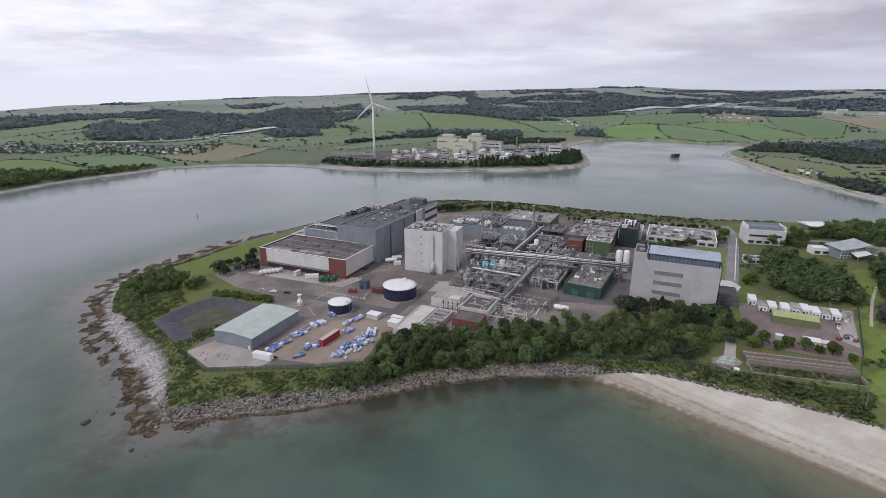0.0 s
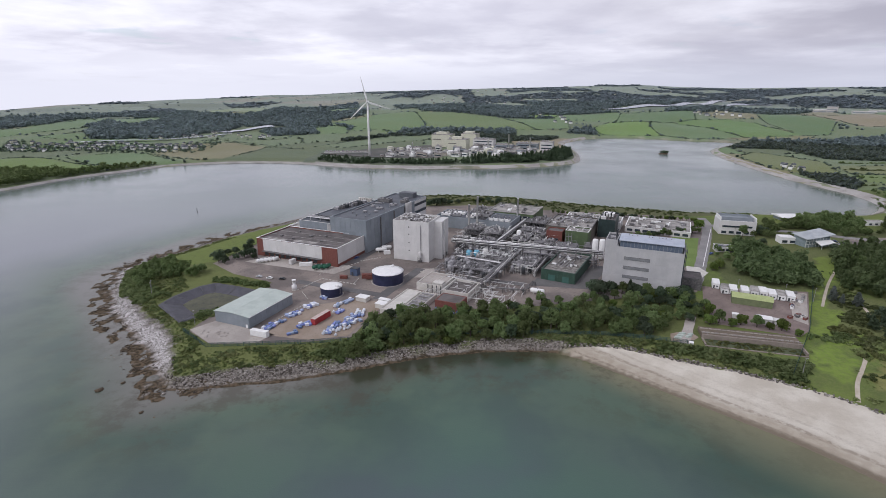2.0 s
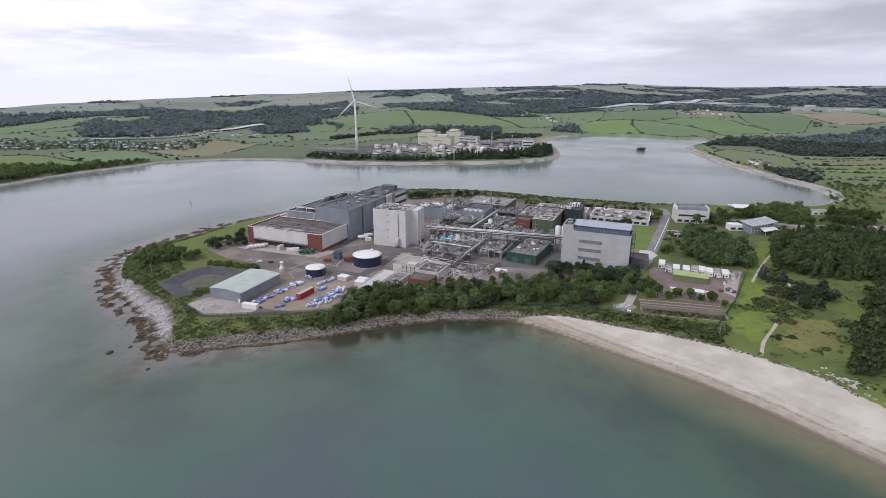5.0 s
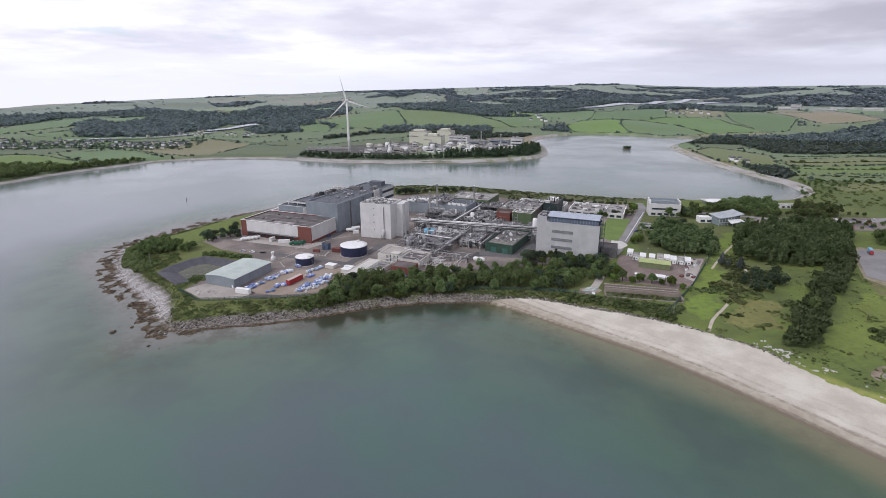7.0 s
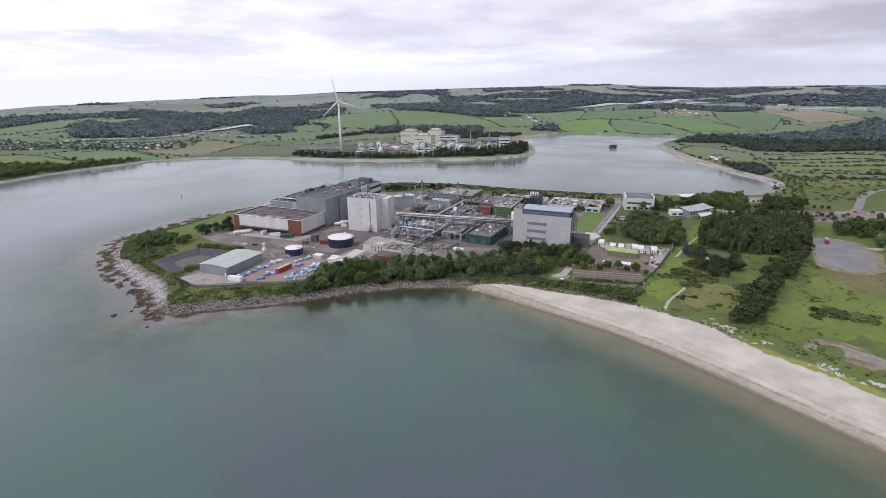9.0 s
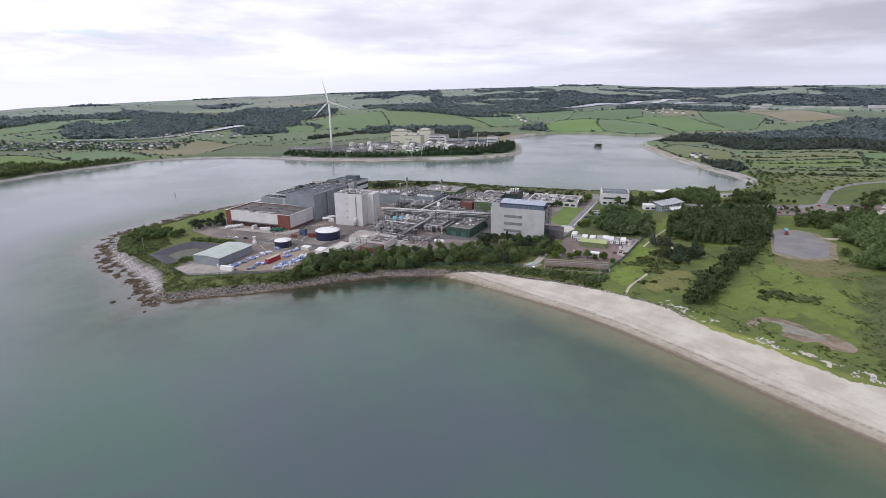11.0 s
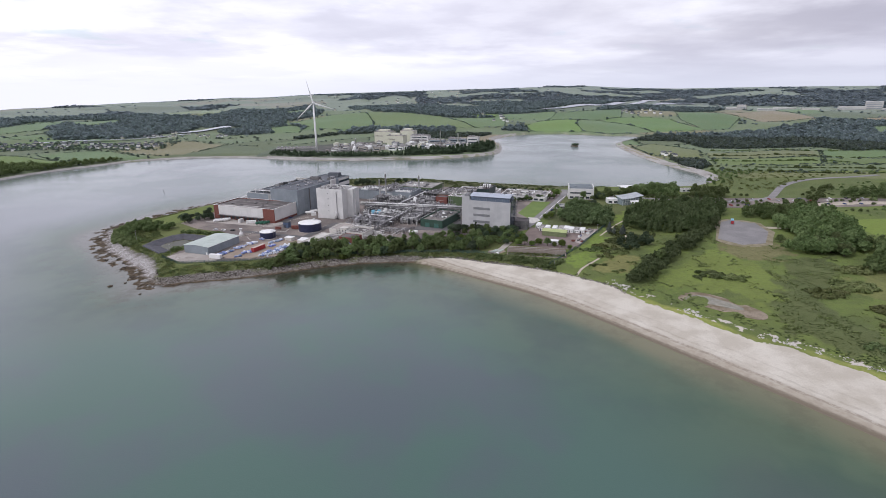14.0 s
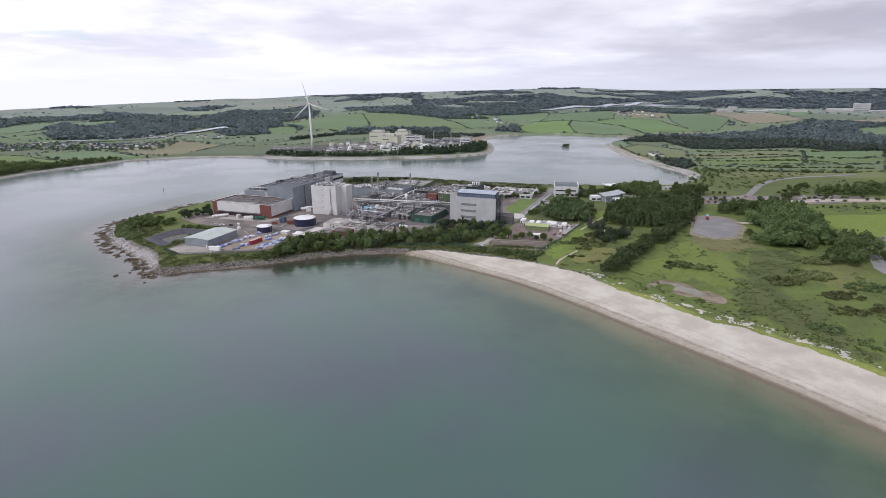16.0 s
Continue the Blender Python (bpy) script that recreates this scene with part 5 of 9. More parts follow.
# ---- pipe racks and bridges ----
def pipe_rack(name, a, b, z, width, pipes, label, bays, deck=True, seed=1):
    """A steel rack from a to b (works' grid) with trestles and pipes along it."""
    a, b = site(*a), site(*b)
    L = (b - a).length
    ang = math.degrees(math.atan2(b.y - a.y, b.x - a.x))
    r = thing(name, pose(a.x, a.y, YARD_Z, 0, 0, ang), label, "pipe rack")
    rnd = random.Random(seed)
    h = z - YARD_Z
    tre = None
    for i in range(bays + 1):
        x = L * i / bays
        if tre is None:
            w = width / 2
            bm = boxes((-0.18, -w, 0, 0.18, -w + 0.3, h), (-0.18, w - 0.3, 0, 0.18, w, h), (-0.15, -w, h - 0.45, 0.15, w, h - 0.05), (-0.12, -w, h * 0.55, 0.12, w, h * 0.55 + 0.25))
            tre = part("trestle", bm, M_FRAME, r)
        else:
            again("trestle", tre, r, pose(x, 0, 0))
    for s in (-1, 1):
        part("beam", boxes((0, s * width / 2 - 0.12, h - 0.05, L, s * width / 2 + 0.12, h + 0.3)), M_FRAME, r)
    for i in range(pipes):
        y = -width / 2 + width * (i + 0.5) / pipes + rnd.uniform(-0.05, 0.05)
        rad = rnd.choice((0.11, 0.15, 0.2, 0.28))
        mat = rnd.choice((M_STEEL, M_STEEL, M_FRAME, M_WHITE, M_FRAME))
        x0, x1 = (0, L) if rnd.random() < 0.7 else (rnd.uniform(0, L * 0.3), rnd.uniform(L * 0.7, L))
        part("pipe", pipe(bmesh.new(), [(x0, y, h - 1.2), (x0 + 0.2, y, h + 0.2 + rad), (x1 - 0.2, y, h + 0.2 + rad), (x1, y, h - 1.2)], rad), mat, r)
        if i % 2:
            part("pipe", pipe(bmesh.new(), [(x0, y, h * 0.55 + 0.3 + rad), (x1, y, h * 0.55 + 0.3 + rad)], rad * 0.9), mat, r)
    if deck:
        bm = boxes((0, width / 2 + 0.1, h + 0.2, L, width / 2 + 1.0, h + 0.26))
        for x in np.arange(0, L, 2.5):
            box(bm, x, width / 2 + 0.9, h + 0.26, x + 0.06, width / 2 + 0.98, h + 1.3)
        box(bm, 0, width / 2 + 0.9, h + 1.25, L, width / 2 + 0.98, h + 1.32)
        part("walkway", bm, M_GRATE, r)
    return r


pb = thing("pipe_bridge", pose(12, 344.5, YARD_Z, 0, 0, math.degrees(math.atan2(-30.5, 106))), "long elevated bridge of silver process pipes on trestles", "pipe bridge")
BL = 110.5
for k, (y, z, r) in enumerate(((0, 15.0, 0.45), (0.95, 14.9, 0.3), (-0.8, 14.8, 0.26), (-1.35, 14.7, 0.16), (1.5, 14.7, 0.16), (0.4, 13.4, 0.35), (-0.8, 13.2, 0.26), (1.3, 13.3, 0.26), (-1.8, 13.1, 0.16))):
    part("pipe", pipe(bmesh.new(), [(0, y, z), (BL, y, z)], r, 10), (M_WHITE, M_STEEL, M_FRAME)[k % 3], pb, "", True)
    if k == 0:
        for x in np.arange(3, BL, 5.2):
            part("flange", pipe(bmesh.new(), [(x, y, z), (x + 0.5, y, z)], r + 0.14, 10), M_STEEL, pb)
for i in range(9):
    x = 4 + i * 12.6
    part("trestle", boxes((x - 0.25, -1.9, 0, x + 0.25, -1.5, 14.4), (x - 0.25, 1.6, 0, x + 0.25, 2.0, 14.4), (x - 0.22, -1.9, 12.2, x + 0.22, 2.0, 12.7), (x - 0.22, -1.9, 14.0, x + 0.22, 2.0, 14.4)), M_FRAME, pb)
part("walkway", boxes((0, 2.05, 13.0, BL, 2.9, 13.12), (0, 2.8, 14.1, BL, 2.88, 14.2), (0, -2.0, 12.5, BL, -1.75, 13.0), (0, 1.8, 12.5, BL, 2.05, 13.0)), M_FRAME, pb)

pipe_rack("pipe_rack", (40, -11), (41.5, 69), 12.0, 3.2, 7, "steel pipe rack with silver pipes and a walkway", 11, seed=2)
pipe_rack("pipe_rack", (20, 76), (22, 206), 12.5, 3.8, 8, "steel pipe rack with silver pipes and a walkway", 15, seed=3)
pipe_rack("pipe_rack", (12, -4), (38, -8), 9.5, 3.2, 6, "low pipe rack with bent silver pipes", 4, False, seed=4)
pipe_rack("pipe_rack", (38, -8.5), (64, -3.5), 8.0, 2.0, 3, "low pipe rack with bent silver pipes", 4, False, seed=5)
pipe_rack("pipe_rack", (-19, 78), (19, 77), 12, 3.4, 6, "steel pipe rack with silver pipes and a walkway", 5, seed=6)
pipe_rack("pipe_rack", (20, 131), (60, 131), 12, 3.0, 5, "steel pipe rack with silver pipes and a walkway", 5, seed=7)
pipe_rack("pipe_rack", (2, 36), (40, 34), 10, 3.6, 7, "low pipe rack with bent silver pipes", 5, seed=8)
pipe_rack("pipe_rack", (44, 62), (98, 64), 11, 3.0, 6, "steel pipe rack with silver pipes and a walkway", 7, seed=12)
pipe_rack("pipe_rack", (64, -3), (66, 14), 8.0, 2.0, 3, "low pipe rack with bent silver pipes", 3, False, seed=15)


# ---- vessels, reactors and steel frames ----
def vertical_vessel(m, r, h, mat, label, group):
    t = thing("process_vessel", m, label, "process vessel", group)
    leg = 1.6
    part("shell", lathe(bmesh.new(), 0, 0, ((0.25, leg - 0.9), (r * 0.7, leg - 0.3), (r, leg), (r, leg + h), (r * 0.75, leg + h + r * 0.4), (0, leg + h + r * 0.55)), 14), mat, t, "", True)
    for k in range(4):
        a = math.pi / 4 + k * math.pi / 2
        x, y = r * 0.9 * math.cos(a), r * 0.9 * math.sin(a)
        part("leg", boxes((x - 0.12, y - 0.12, 0, x + 0.12, y + 0.12, leg + 0.6)), M_FRAME, t)
    part("nozzle", lathe(bmesh.new(), 0, 0, ((0.22, leg + h + r * 0.4), (0.22, leg + h + r * 0.55 + 0.7), (0.36, leg + h + r * 0.55 + 0.75), (0.36, leg + h + r * 0.55 + 0.95)), 8), M_STEEL, t)
    part("pipe", pipe(bmesh.new(), [(r + 0.25, 0, 0.1), (r + 0.25, 0, leg + h + r * 0.5), (0.2, 0, leg + h + r * 0.55 + 0.5)], 0.12), M_STEEL, t)
    return t


def bullet_tank(m, r, L, mat, label):
    t = thing("horizontal_tank", m, label, "tank")
    bm = bmesh.new()
    lathe(bm, 0, 0, ((0, -0.6), (r * 0.7, -0.35), (r, 0.2), (r, L - 0.2), (r * 0.7, L + 0.35), (0, L + 0.6)), 16)
    bmesh.ops.transform(bm, matrix=pose(0, 0, r + 0.9, 0, 90, 0), verts=bm.verts)
    part("shell", bm, mat, t, "", True)
    for x in (L * 0.22, L * 0.78):
        part("saddle", boxes((x - 0.25, -r * 0.8, 0, x + 0.25, r * 0.8, 0.9 + r * 0.35)), M_PALE_CONC, t)
    part("manway", lathe(bmesh.new(), L * 0.5, 0, ((0.45, 2 * r + 0.8), (0.45, 2 * r + 1.4), (0.6, 2 * r + 1.4), (0.6, 2 * r + 1.55)), 10), M_STEEL, t)


grp = "vessels of the process area"
v_small = vertical_vessel(at_site(46, 30), 1.25, 3.6, M_STEEL, "steel process vessel on legs with pipework", grp)
v_mid = vertical_vessel(at_site(50, 33), 1.6, 4.6, M_STEEL, "steel process vessel on legs with pipework", grp)
v_dark = vertical_vessel(at_site(54, 30), 1.4, 4.0, M_DARK, "dark steel process vessel on legs with pipework", grp)
rnd = random.Random(21)
for i in range(4):
    for j in range(12):
        u, v = 46 + i * 3.9, 35 + j * 4.0
        if rnd.random() < 0.9 and not (54 < v < 61 and u < 50):
            copy_thing(rnd.choice((v_small, v_small, v_mid, v_dark)), at_site(u + rnd.uniform(-0.4, 0.4), v + rnd.uniform(-0.5, 0.5), turn=rnd.choice((0, 90, 180, 270))))
for k in range(46):
    u, v = rnd.uniform(-2, 37), rnd.uniform(8, 74)
    if 42 < v < 50 or abs(v - 35) < 3.2 or (u < 12 and v > 40 and v < 60 and u < 6):
        continue
    copy_thing(rnd.choice((v_small, v_mid, v_dark)), at_site(u, v, turn=rnd.choice((0, 90, 180, 270))))
for k in range(16):
    copy_thing(rnd.choice((v_small, v_mid, v_dark)), at_site(rnd.uniform(-16, 16), rnd.uniform(84, 112), turn=rnd.choice((0, 90, 180))))
for k in range(8):
    copy_thing(rnd.choice((v_small, v_dark)), at_site(rnd.uniform(28, 42), rnd.uniform(84, 120), turn=rnd.choice((0, 90, 180))))
vertical_vessel(at_site(8.0, 44.2), 2.2, 5.5, M_SKYBLUE, "light blue process vessel with domed top", "light blue vessels")
vertical_vessel(at_site(13.2, 46.6), 2.2, 5.5, M_SKYBLUE, "light blue process vessel with domed top", "light blue vessels")
vertical_vessel(at_site(19.5, 49.5), 2.4, 7.0, M_LIGHT, "pale process vessel with domed top", "")


def steel_frame(u, v, W, D, H, floors, label, seed):
    """An open steel structure with grating floors, columns and equipment."""
    t = thing("process_structure", at_site(u, v), label, "steel structure")
    r = random.Random(seed)
    nx, ny = max(2, round(W / 5) + 1), max(2, round(D / 5) + 1)
    col = None
    for i in range(nx):
        for j in range(ny):
            x, y = W * i / (nx - 1), D * j / (ny - 1)
            if col is None:
                col = part("column", boxes((-0.15, -0.15, 0, 0.15, 0.15, H)), M_FRAME, t)
            else:
                again("column", col, t, pose(x, y, 0))
    for f in range(floors):
        z = H * (f + 1) / floors
        bm = boxes((-0.2, -0.2, z - 0.3, W + 0.2, -0.02, z), (-0.2, D + 0.02, z - 0.3, W + 0.2, D + 0.2, z), (-0.2, 0, z - 0.3, -0.02, D, z), (W + 0.02, 0, z - 0.3, W + 0.2, D, z), (0, 0, z - 0.1, W, D, z - 0.02))
        fl = part("floor", bm, M_GRATE, t)
        rail = boxes((-0.2, -0.2, z + 1.0, W + 0.2, -0.12, z + 1.08), (W + 0.12, -0.2, z + 1.0, W + 0.2, D + 0.2, z + 1.08))
        for x in np.arange(0, W, 2.4):
            box(rail, x, -0.2, z, x + 0.07, -0.13, z + 1.0)
        part("handrail", rail, M_STEEL, fl)
        for k in range(int(W * D / 22)):
            x, y, rr, hh = r.uniform(0.8, W - 0.8), r.uniform(0.8, D - 0.8), r.uniform(0.35, 0.9), r.uniform(0.8, 2.6)
            part("vessel", lathe(bmesh.new(), x, y, ((rr, z), (rr, z + hh), (rr * 0.6, z + hh + rr * 0.4), (0, z + hh + rr * 0.5)), 9), r.choice((M_STEEL, M_LIGHT, M_STEEL, M_FRAME, M_FRAME)), t, "", True)
    for k in range(int(W * 0.9)):
        x, y, z = r.uniform(0, W), r.uniform(0, D), r.uniform(1, H)
        run = [(x, y, 0.2), (x, y, z), (x + r.uniform(-4, 4), y, z), (x + r.uniform(-4, 4), y + r.uniform(-4, 4), z)]
        part("pipe", pipe(bmesh.new(), run, r.choice((0.1, 0.14, 0.2)), 5), M_STEEL, t)
    return t


steel_frame(0, 60, 16, 10, 9, 2, "open steel process structure with pipes and vessels", 31)
steel_frame(18, 58, 14, 13, 8, 2, "open steel process structure with pipes and vessels", 32)
steel_frame(-14, 86, 14, 14, 12, 3, "open steel process structure with pipes and vessels", 33)
steel_frame(3, 88, 13, 20, 10, 2, "open steel process structure with pipes and vessels", 34)
steel_frame(22, 14, 14, 14, 5, 1, "open steel process structure with pipes and vessels", 35)
steel_frame(28, 86, 12, 26, 8, 2, "open steel process structure with pipes and vessels", 36)
steel_frame(64, 78, 16, 14, 9, 2, "open steel process structure with pipes and vessels", 37)
steel_frame(4, 14, 14, 14, 4.5, 1, "open steel process structure with pipes and vessels", 38)
steel_frame(46, 88, 14, 14, 7, 2, "open steel process structure with pipes and vessels", 39)
steel_frame(-18, 128, 10, 22, 13, 3, "open steel process structure with pipes and vessels", 40)

steel_frame(-12, 62, 10, 12, 7, 2, "open steel process structure with pipes and vessels", 51)
steel_frame(10, 64, 9, 10, 11, 3, "open steel process structure with pipes and vessels", 52)
steel_frame(-4, 40, 7, 14, 5, 1, "open steel process structure with pipes and vessels", 53)
steel_frame(22, 40, 15, 14, 6, 2, "open steel process structure with pipes and vessels", 54)
steel_frame(44, 34, 17, 20, 6.5, 1, "open steel deck over rows of vessels", 55)
steel_frame(44, 66, 17, 18, 6.5, 1, "open steel deck over rows of vessels", 56)
steel_frame(-16, 104, 16, 12, 8, 2, "open steel process structure with pipes and vessels", 57)
steel_frame(26, 116, 18, 12, 8, 2, "open steel process structure with pipes and vessels", 58)
steel_frame(46, 104, 4, 14, 9, 2, "open steel process structure with pipes and vessels", 59)
steel_frame(84, 92, 14, 14, 7, 2, "open steel process structure with pipes and vessels", 60)
steel_frame(24, 140, 18, 26, 9, 2, "open steel process structure with pipes and vessels", 61)
steel_frame(-34, 150, 14, 26, 11, 2, "open steel process structure with pipes and vessels", 62)
pipe_rack("pipe_rack", (-18, 96), (18, 95), 10, 3.0, 6, "steel pipe rack with silver pipes and a walkway", 5, seed=16)
pipe_rack("pipe_rack", (62, 30), (63, 100), 9, 2.6, 5, "steel pipe rack with silver pipes and a walkway", 9, seed=17)
pipe_rack("pipe_rack", (2, 20), (38, 18), 8, 2.6, 5, "low pipe rack with bent silver pipes", 5, False, seed=18)
pipe_rack("pipe_rack", (3, 56), (40, 57), 10, 3.0, 7, "steel pipe rack with silver pipes and a walkway", 6, seed=19)
for x, y, r, h in ((119.6, 339, 2.1, 16.4), (124.6, 338.4, 2.1, 16.4)):
    t = thing("white_column_tank", pose(x, y, 5), "tall white cylindrical gas tank with domed top", "tank", "tall white gas tanks")
    part("shell", lathe(bmesh.new(), 0, 0, ((r * 0.8, 1.0), (r, 1.6), (r, h - 0.8), (r * 0.75, h - 0.1), (0, h + 0.2)), 18), M_WHITE, t, "", True)
    for k in range(3):
        a = k * 2.094
        part("leg", boxes((r * 0.7 * math.cos(a) - 0.2, r * 0.7 * math.sin(a) - 0.2, 0, r * 0.7 * math.cos(a) + 0.2, r * 0.7 * math.sin(a) + 0.2, 1.5)), M_FRAME, t)
for x, y, r, h in ((68.2, 380, 1.9, 11.8), (64.6, 378.6, 1.7, 8.2)):
    t = thing("white_column_tank", pose(x, y, 5), "white cylindrical gas tank beside the pipe rack", "tank", "white gas tanks by the rack")
    part("shell", lathe(bmesh.new(), 0, 0, ((r * 0.8, 0.6), (r, 1.2), (r, h - 0.8), (r * 0.75, h - 0.1), (0, h + 0.2)), 16), M_WHITE, t, "", True)
    part("skirt", lathe(bmesh.new(), 0, 0, ((r * 0.75, 0), (r * 0.75, 0.8)), 12), M_FRAME, t)
for x, y, r, h in ((35, 406, 0.85, 34), (27.8, 406, 0.8, 27), (73, 428, 0.8, 28)):
    t = thing("vent_stack", pose(x, y, 5), "slender grey steel vent stack with guy frame", "chimney", "vent stacks")
    part("flue", lathe(bmesh.new(), 0, 0, ((r * 1.3, 0), (r, 3), (r, h), (r * 1.15, h), (r * 1.15, h + 0.4)), 12), M_LIGHT, t, "", True)
    for z in (h * 0.35, h * 0.65):
        part("platform", lathe(bmesh.new(), 0, 0, ((r + 0.9, z), (r + 0.9, z + 0.15), (r + 0.05, z + 0.15)), 12), M_FRAME, t)
    part("ladder", boxes((r + 0.1, -0.25, 0, r + 0.2, 0.25, h - 1)), M_FRAME, t)
for x, y, r, L, a in ((62, 273, 1.5, 8, -24), (-47, 356, 1.4, 8, 10), (-43, 362, 1.4, 7, 10)):
    bullet_tank(pose(x, y, 5, 0, 0, a), r, L, M_WHITE, "white horizontal storage tank on concrete saddles")

# ---- further buildings of the works ----
b = shell("long_plant_house", at_site(-57, 124), 49, 27, 10.5, M_GREY, M_ROOF_GREY, "long blue-grey plant house with white rooftop units", "industrial building", 0.7, M_GREY)
clad(b, M_GREY, "front", 0.1, 48.9, 0.3, 10.3, 10, -0.01, 0.12)
for x, y, sx, sy in ((3, 5, 9, 4), (14, 6, 8, 4), (4, 13, 5, 5), (12, 14, 11, 5), (20, 20, 6, 4), (5, 21, 8, 3), (28, 5, 8, 5), (38, 6, 8, 4), (30, 14, 6, 5), (39, 16, 7, 6)):
    roof_unit(b, x, y, 9.8, sx, sy, 2.0, (M_WHITE, M_LIGHT, M_STEEL)[int(x) % 3], 2)
for k in range(8):
    vent(b, 2.5 + k * 3.2, 11 + (k * 5) % 13, 9.8, 0.45, 1.3)
roof_duct(b, [(2, 18.5, 10.6), (26, 18.5, 10.6), (26, 24, 10.6)], 0.4)
b = shell("grey_plant_house", at_site(-6, 118), 23, 30, 12.5, M_GREY, M_ROOF_GREY, "blue-grey clad plant house with rooftop coolers", "industrial building", 0.7, M_GREY)
clad(b, M_GREY, "front", 0.1, 22.9, 0.3, 12.3, 5, -0.01, 0.12)
for k in range(4):
    roof_unit(b, 2 + k * 5, 3, 11.8, 3.6, 4.5, 2.2, M_WHITE, 2)
for k in range(6):
    vent(b, 3 + k * 3.4, 16 + 2 * (k % 3), 11.8, 0.5, 1.5)
b = shell("flat_roofed_works", at_site(-18, 156), 45, 38, 12, M_MOSS, M_ROOF_PALE, "wide dull green works building with pale flat roof", "industrial building", 0.5, M_ROOF_PALE)
windows(b, M_GLASS, "front", [(3 + k * 8, 10 + k * 8, 5, 10) for k in range(5)], -0.02)
for k in range(9):
    roof_unit(b, 4 + (k * 13) % 38, 6 + (k * 7) % 28, 11.5, 3, 3, 1.4, (M_STEEL, M_WHITE, M_FRAME)[k % 3], k % 2)
b = shell("brown_process_hall", at_site(47, 122), 37, 43, 13, surface("umber_cladding", (0.11, 0.10, 0.085), (0.14, 0.125, 0.105), 0.3, 3, 0.7), M_ROOF_PALE, "dull brown process hall with littered pale roof", "industrial building", 0.8, M_FRAME)
rnd = random.Random(41)
for k in range(34):
    x, y = rnd.uniform(1.5, 33), rnd.uniform(2, 39)
    if k % 3:
        roof_unit(b, x, y, 12.2, rnd.uniform(0.8, 3.2), rnd.uniform(0.8, 3), rnd.uniform(0.7, 2.4), rnd.choice((M_STEEL, M_WHITE, M_FRAME, M_ROOF_PALE)))
    else:
        vent(b, x, y, 12.2, rnd.uniform(0.4, 0.9), rnd.uniform(0.8, 3.0), rnd.choice((M_STEEL, M_WHITE)))
for k in range(6):
    roof_duct(b, [(4 + 5 * k, 22, 13.2), (6 + 5 * k, 38, 13.2), (8 + 5 * k, 39, 12.2)], rnd.uniform(0.3, 0.7))
b = shell("red_brick_plant_room", at_site(50.5, 110), 13, 11.6, 12, M_BRICK, M_ROOF, "red-brick plant room below the process hall", "industrial building", 0.6)
windows(b, M_GLASS, "front", [(2, 5, 4, 6), (7, 10, 4, 6)], -0.02)
b = shell("olive_plant_room", at_site(66.5, 107), 18, 14.6, 14.5, M_MOSS, M_ROOF_PALE, "olive-green clad plant room with white roof edge", "industrial building", 0.8, M_LIGHT)
clad(b, M_MOSS, "front", 6.2, 17.9, 0.3, 14.3, 3, -0.01, 0.1)
for k in range(3):
    part("gantry", boxes((0.4, -0.6, 1 + k * 4.2, 5.6, -0.35, 1.4 + k * 4.2), (0.4 + k * 2.4, -0.6, 0, 0.7 + k * 2.4, -0.35, 13)), M_STEEL, b)
for k in range(8):
    roof_unit(b, 2 + (k * 5) % 14, 2 + (k * 3) % 10, 13.7, 1.6, 1.4, 1.0, (M_WHITE, M_STEEL)[k % 2])
b = shell("dark_plant_tower", at_site(86, 150), 14, 30, 16, surface("black_green_cladding", (0.02, 0.035, 0.035), (0.03, 0.05, 0.048), 0.3, 3, 0.5), M_ROOF, "dark green-black plant tower with flues", "industrial building", 0.8)
for k in range(5):
    part("flue", lathe(bmesh.new(), 2 + k * 2.4, 8, ((0.5, 15), (0.5, 19 + k % 2), (0.7, 19 + k % 2), (0.7, 19.6 + k % 2)), 10), M_DARK if k % 2 else M_STEEL, b, "", True)
roof_unit(b, 2, 14, 15.2, 9, 8, 3, M_WHITE, 2), roof_unit(b, 1.5, 1.5, 15.2, 4, 4, 2.6, M_LIGHT)
b = shell("low_office_range", at_site(106, 178), 54, 40, 5, M_LIGHT, M_ROOF_PALE, "long low white office range with cluttered roof", "office building", 0.4, M_WHITE)
windows(b, M_GLASS, "front", [(2 + k * 6.5, 6.5 + k * 6.5, 1.2, 3.4) for k in range(8)], -0.02)
rnd = random.Random(43)
for k in range(40):
    roof_unit(b, rnd.uniform(2, 48), rnd.uniform(2, 35), 4.6, rnd.uniform(1, 4), rnd.uniform(1, 3), rnd.uniform(0.7, 2.2), rnd.choice((M_STEEL, M_WHITE, M_FRAME)))
b = shell("warehouse_annexe", at_site(52, 176), 50, 24, 8, M_LIGHT, M_ROOF_PALE, "low pale building with cluttered flat roof", "industrial building", 0.5, M_WHITE)
for k in range(26):
    roof_unit(b, rnd.uniform(2, 45), rnd.uniform(2, 20), 7.5, rnd.uniform(1, 4), rnd.uniform(1, 3), rnd.uniform(0.8, 3.0), rnd.choice((M_STEEL, M_WHITE, M_FRAME)), k % 2)

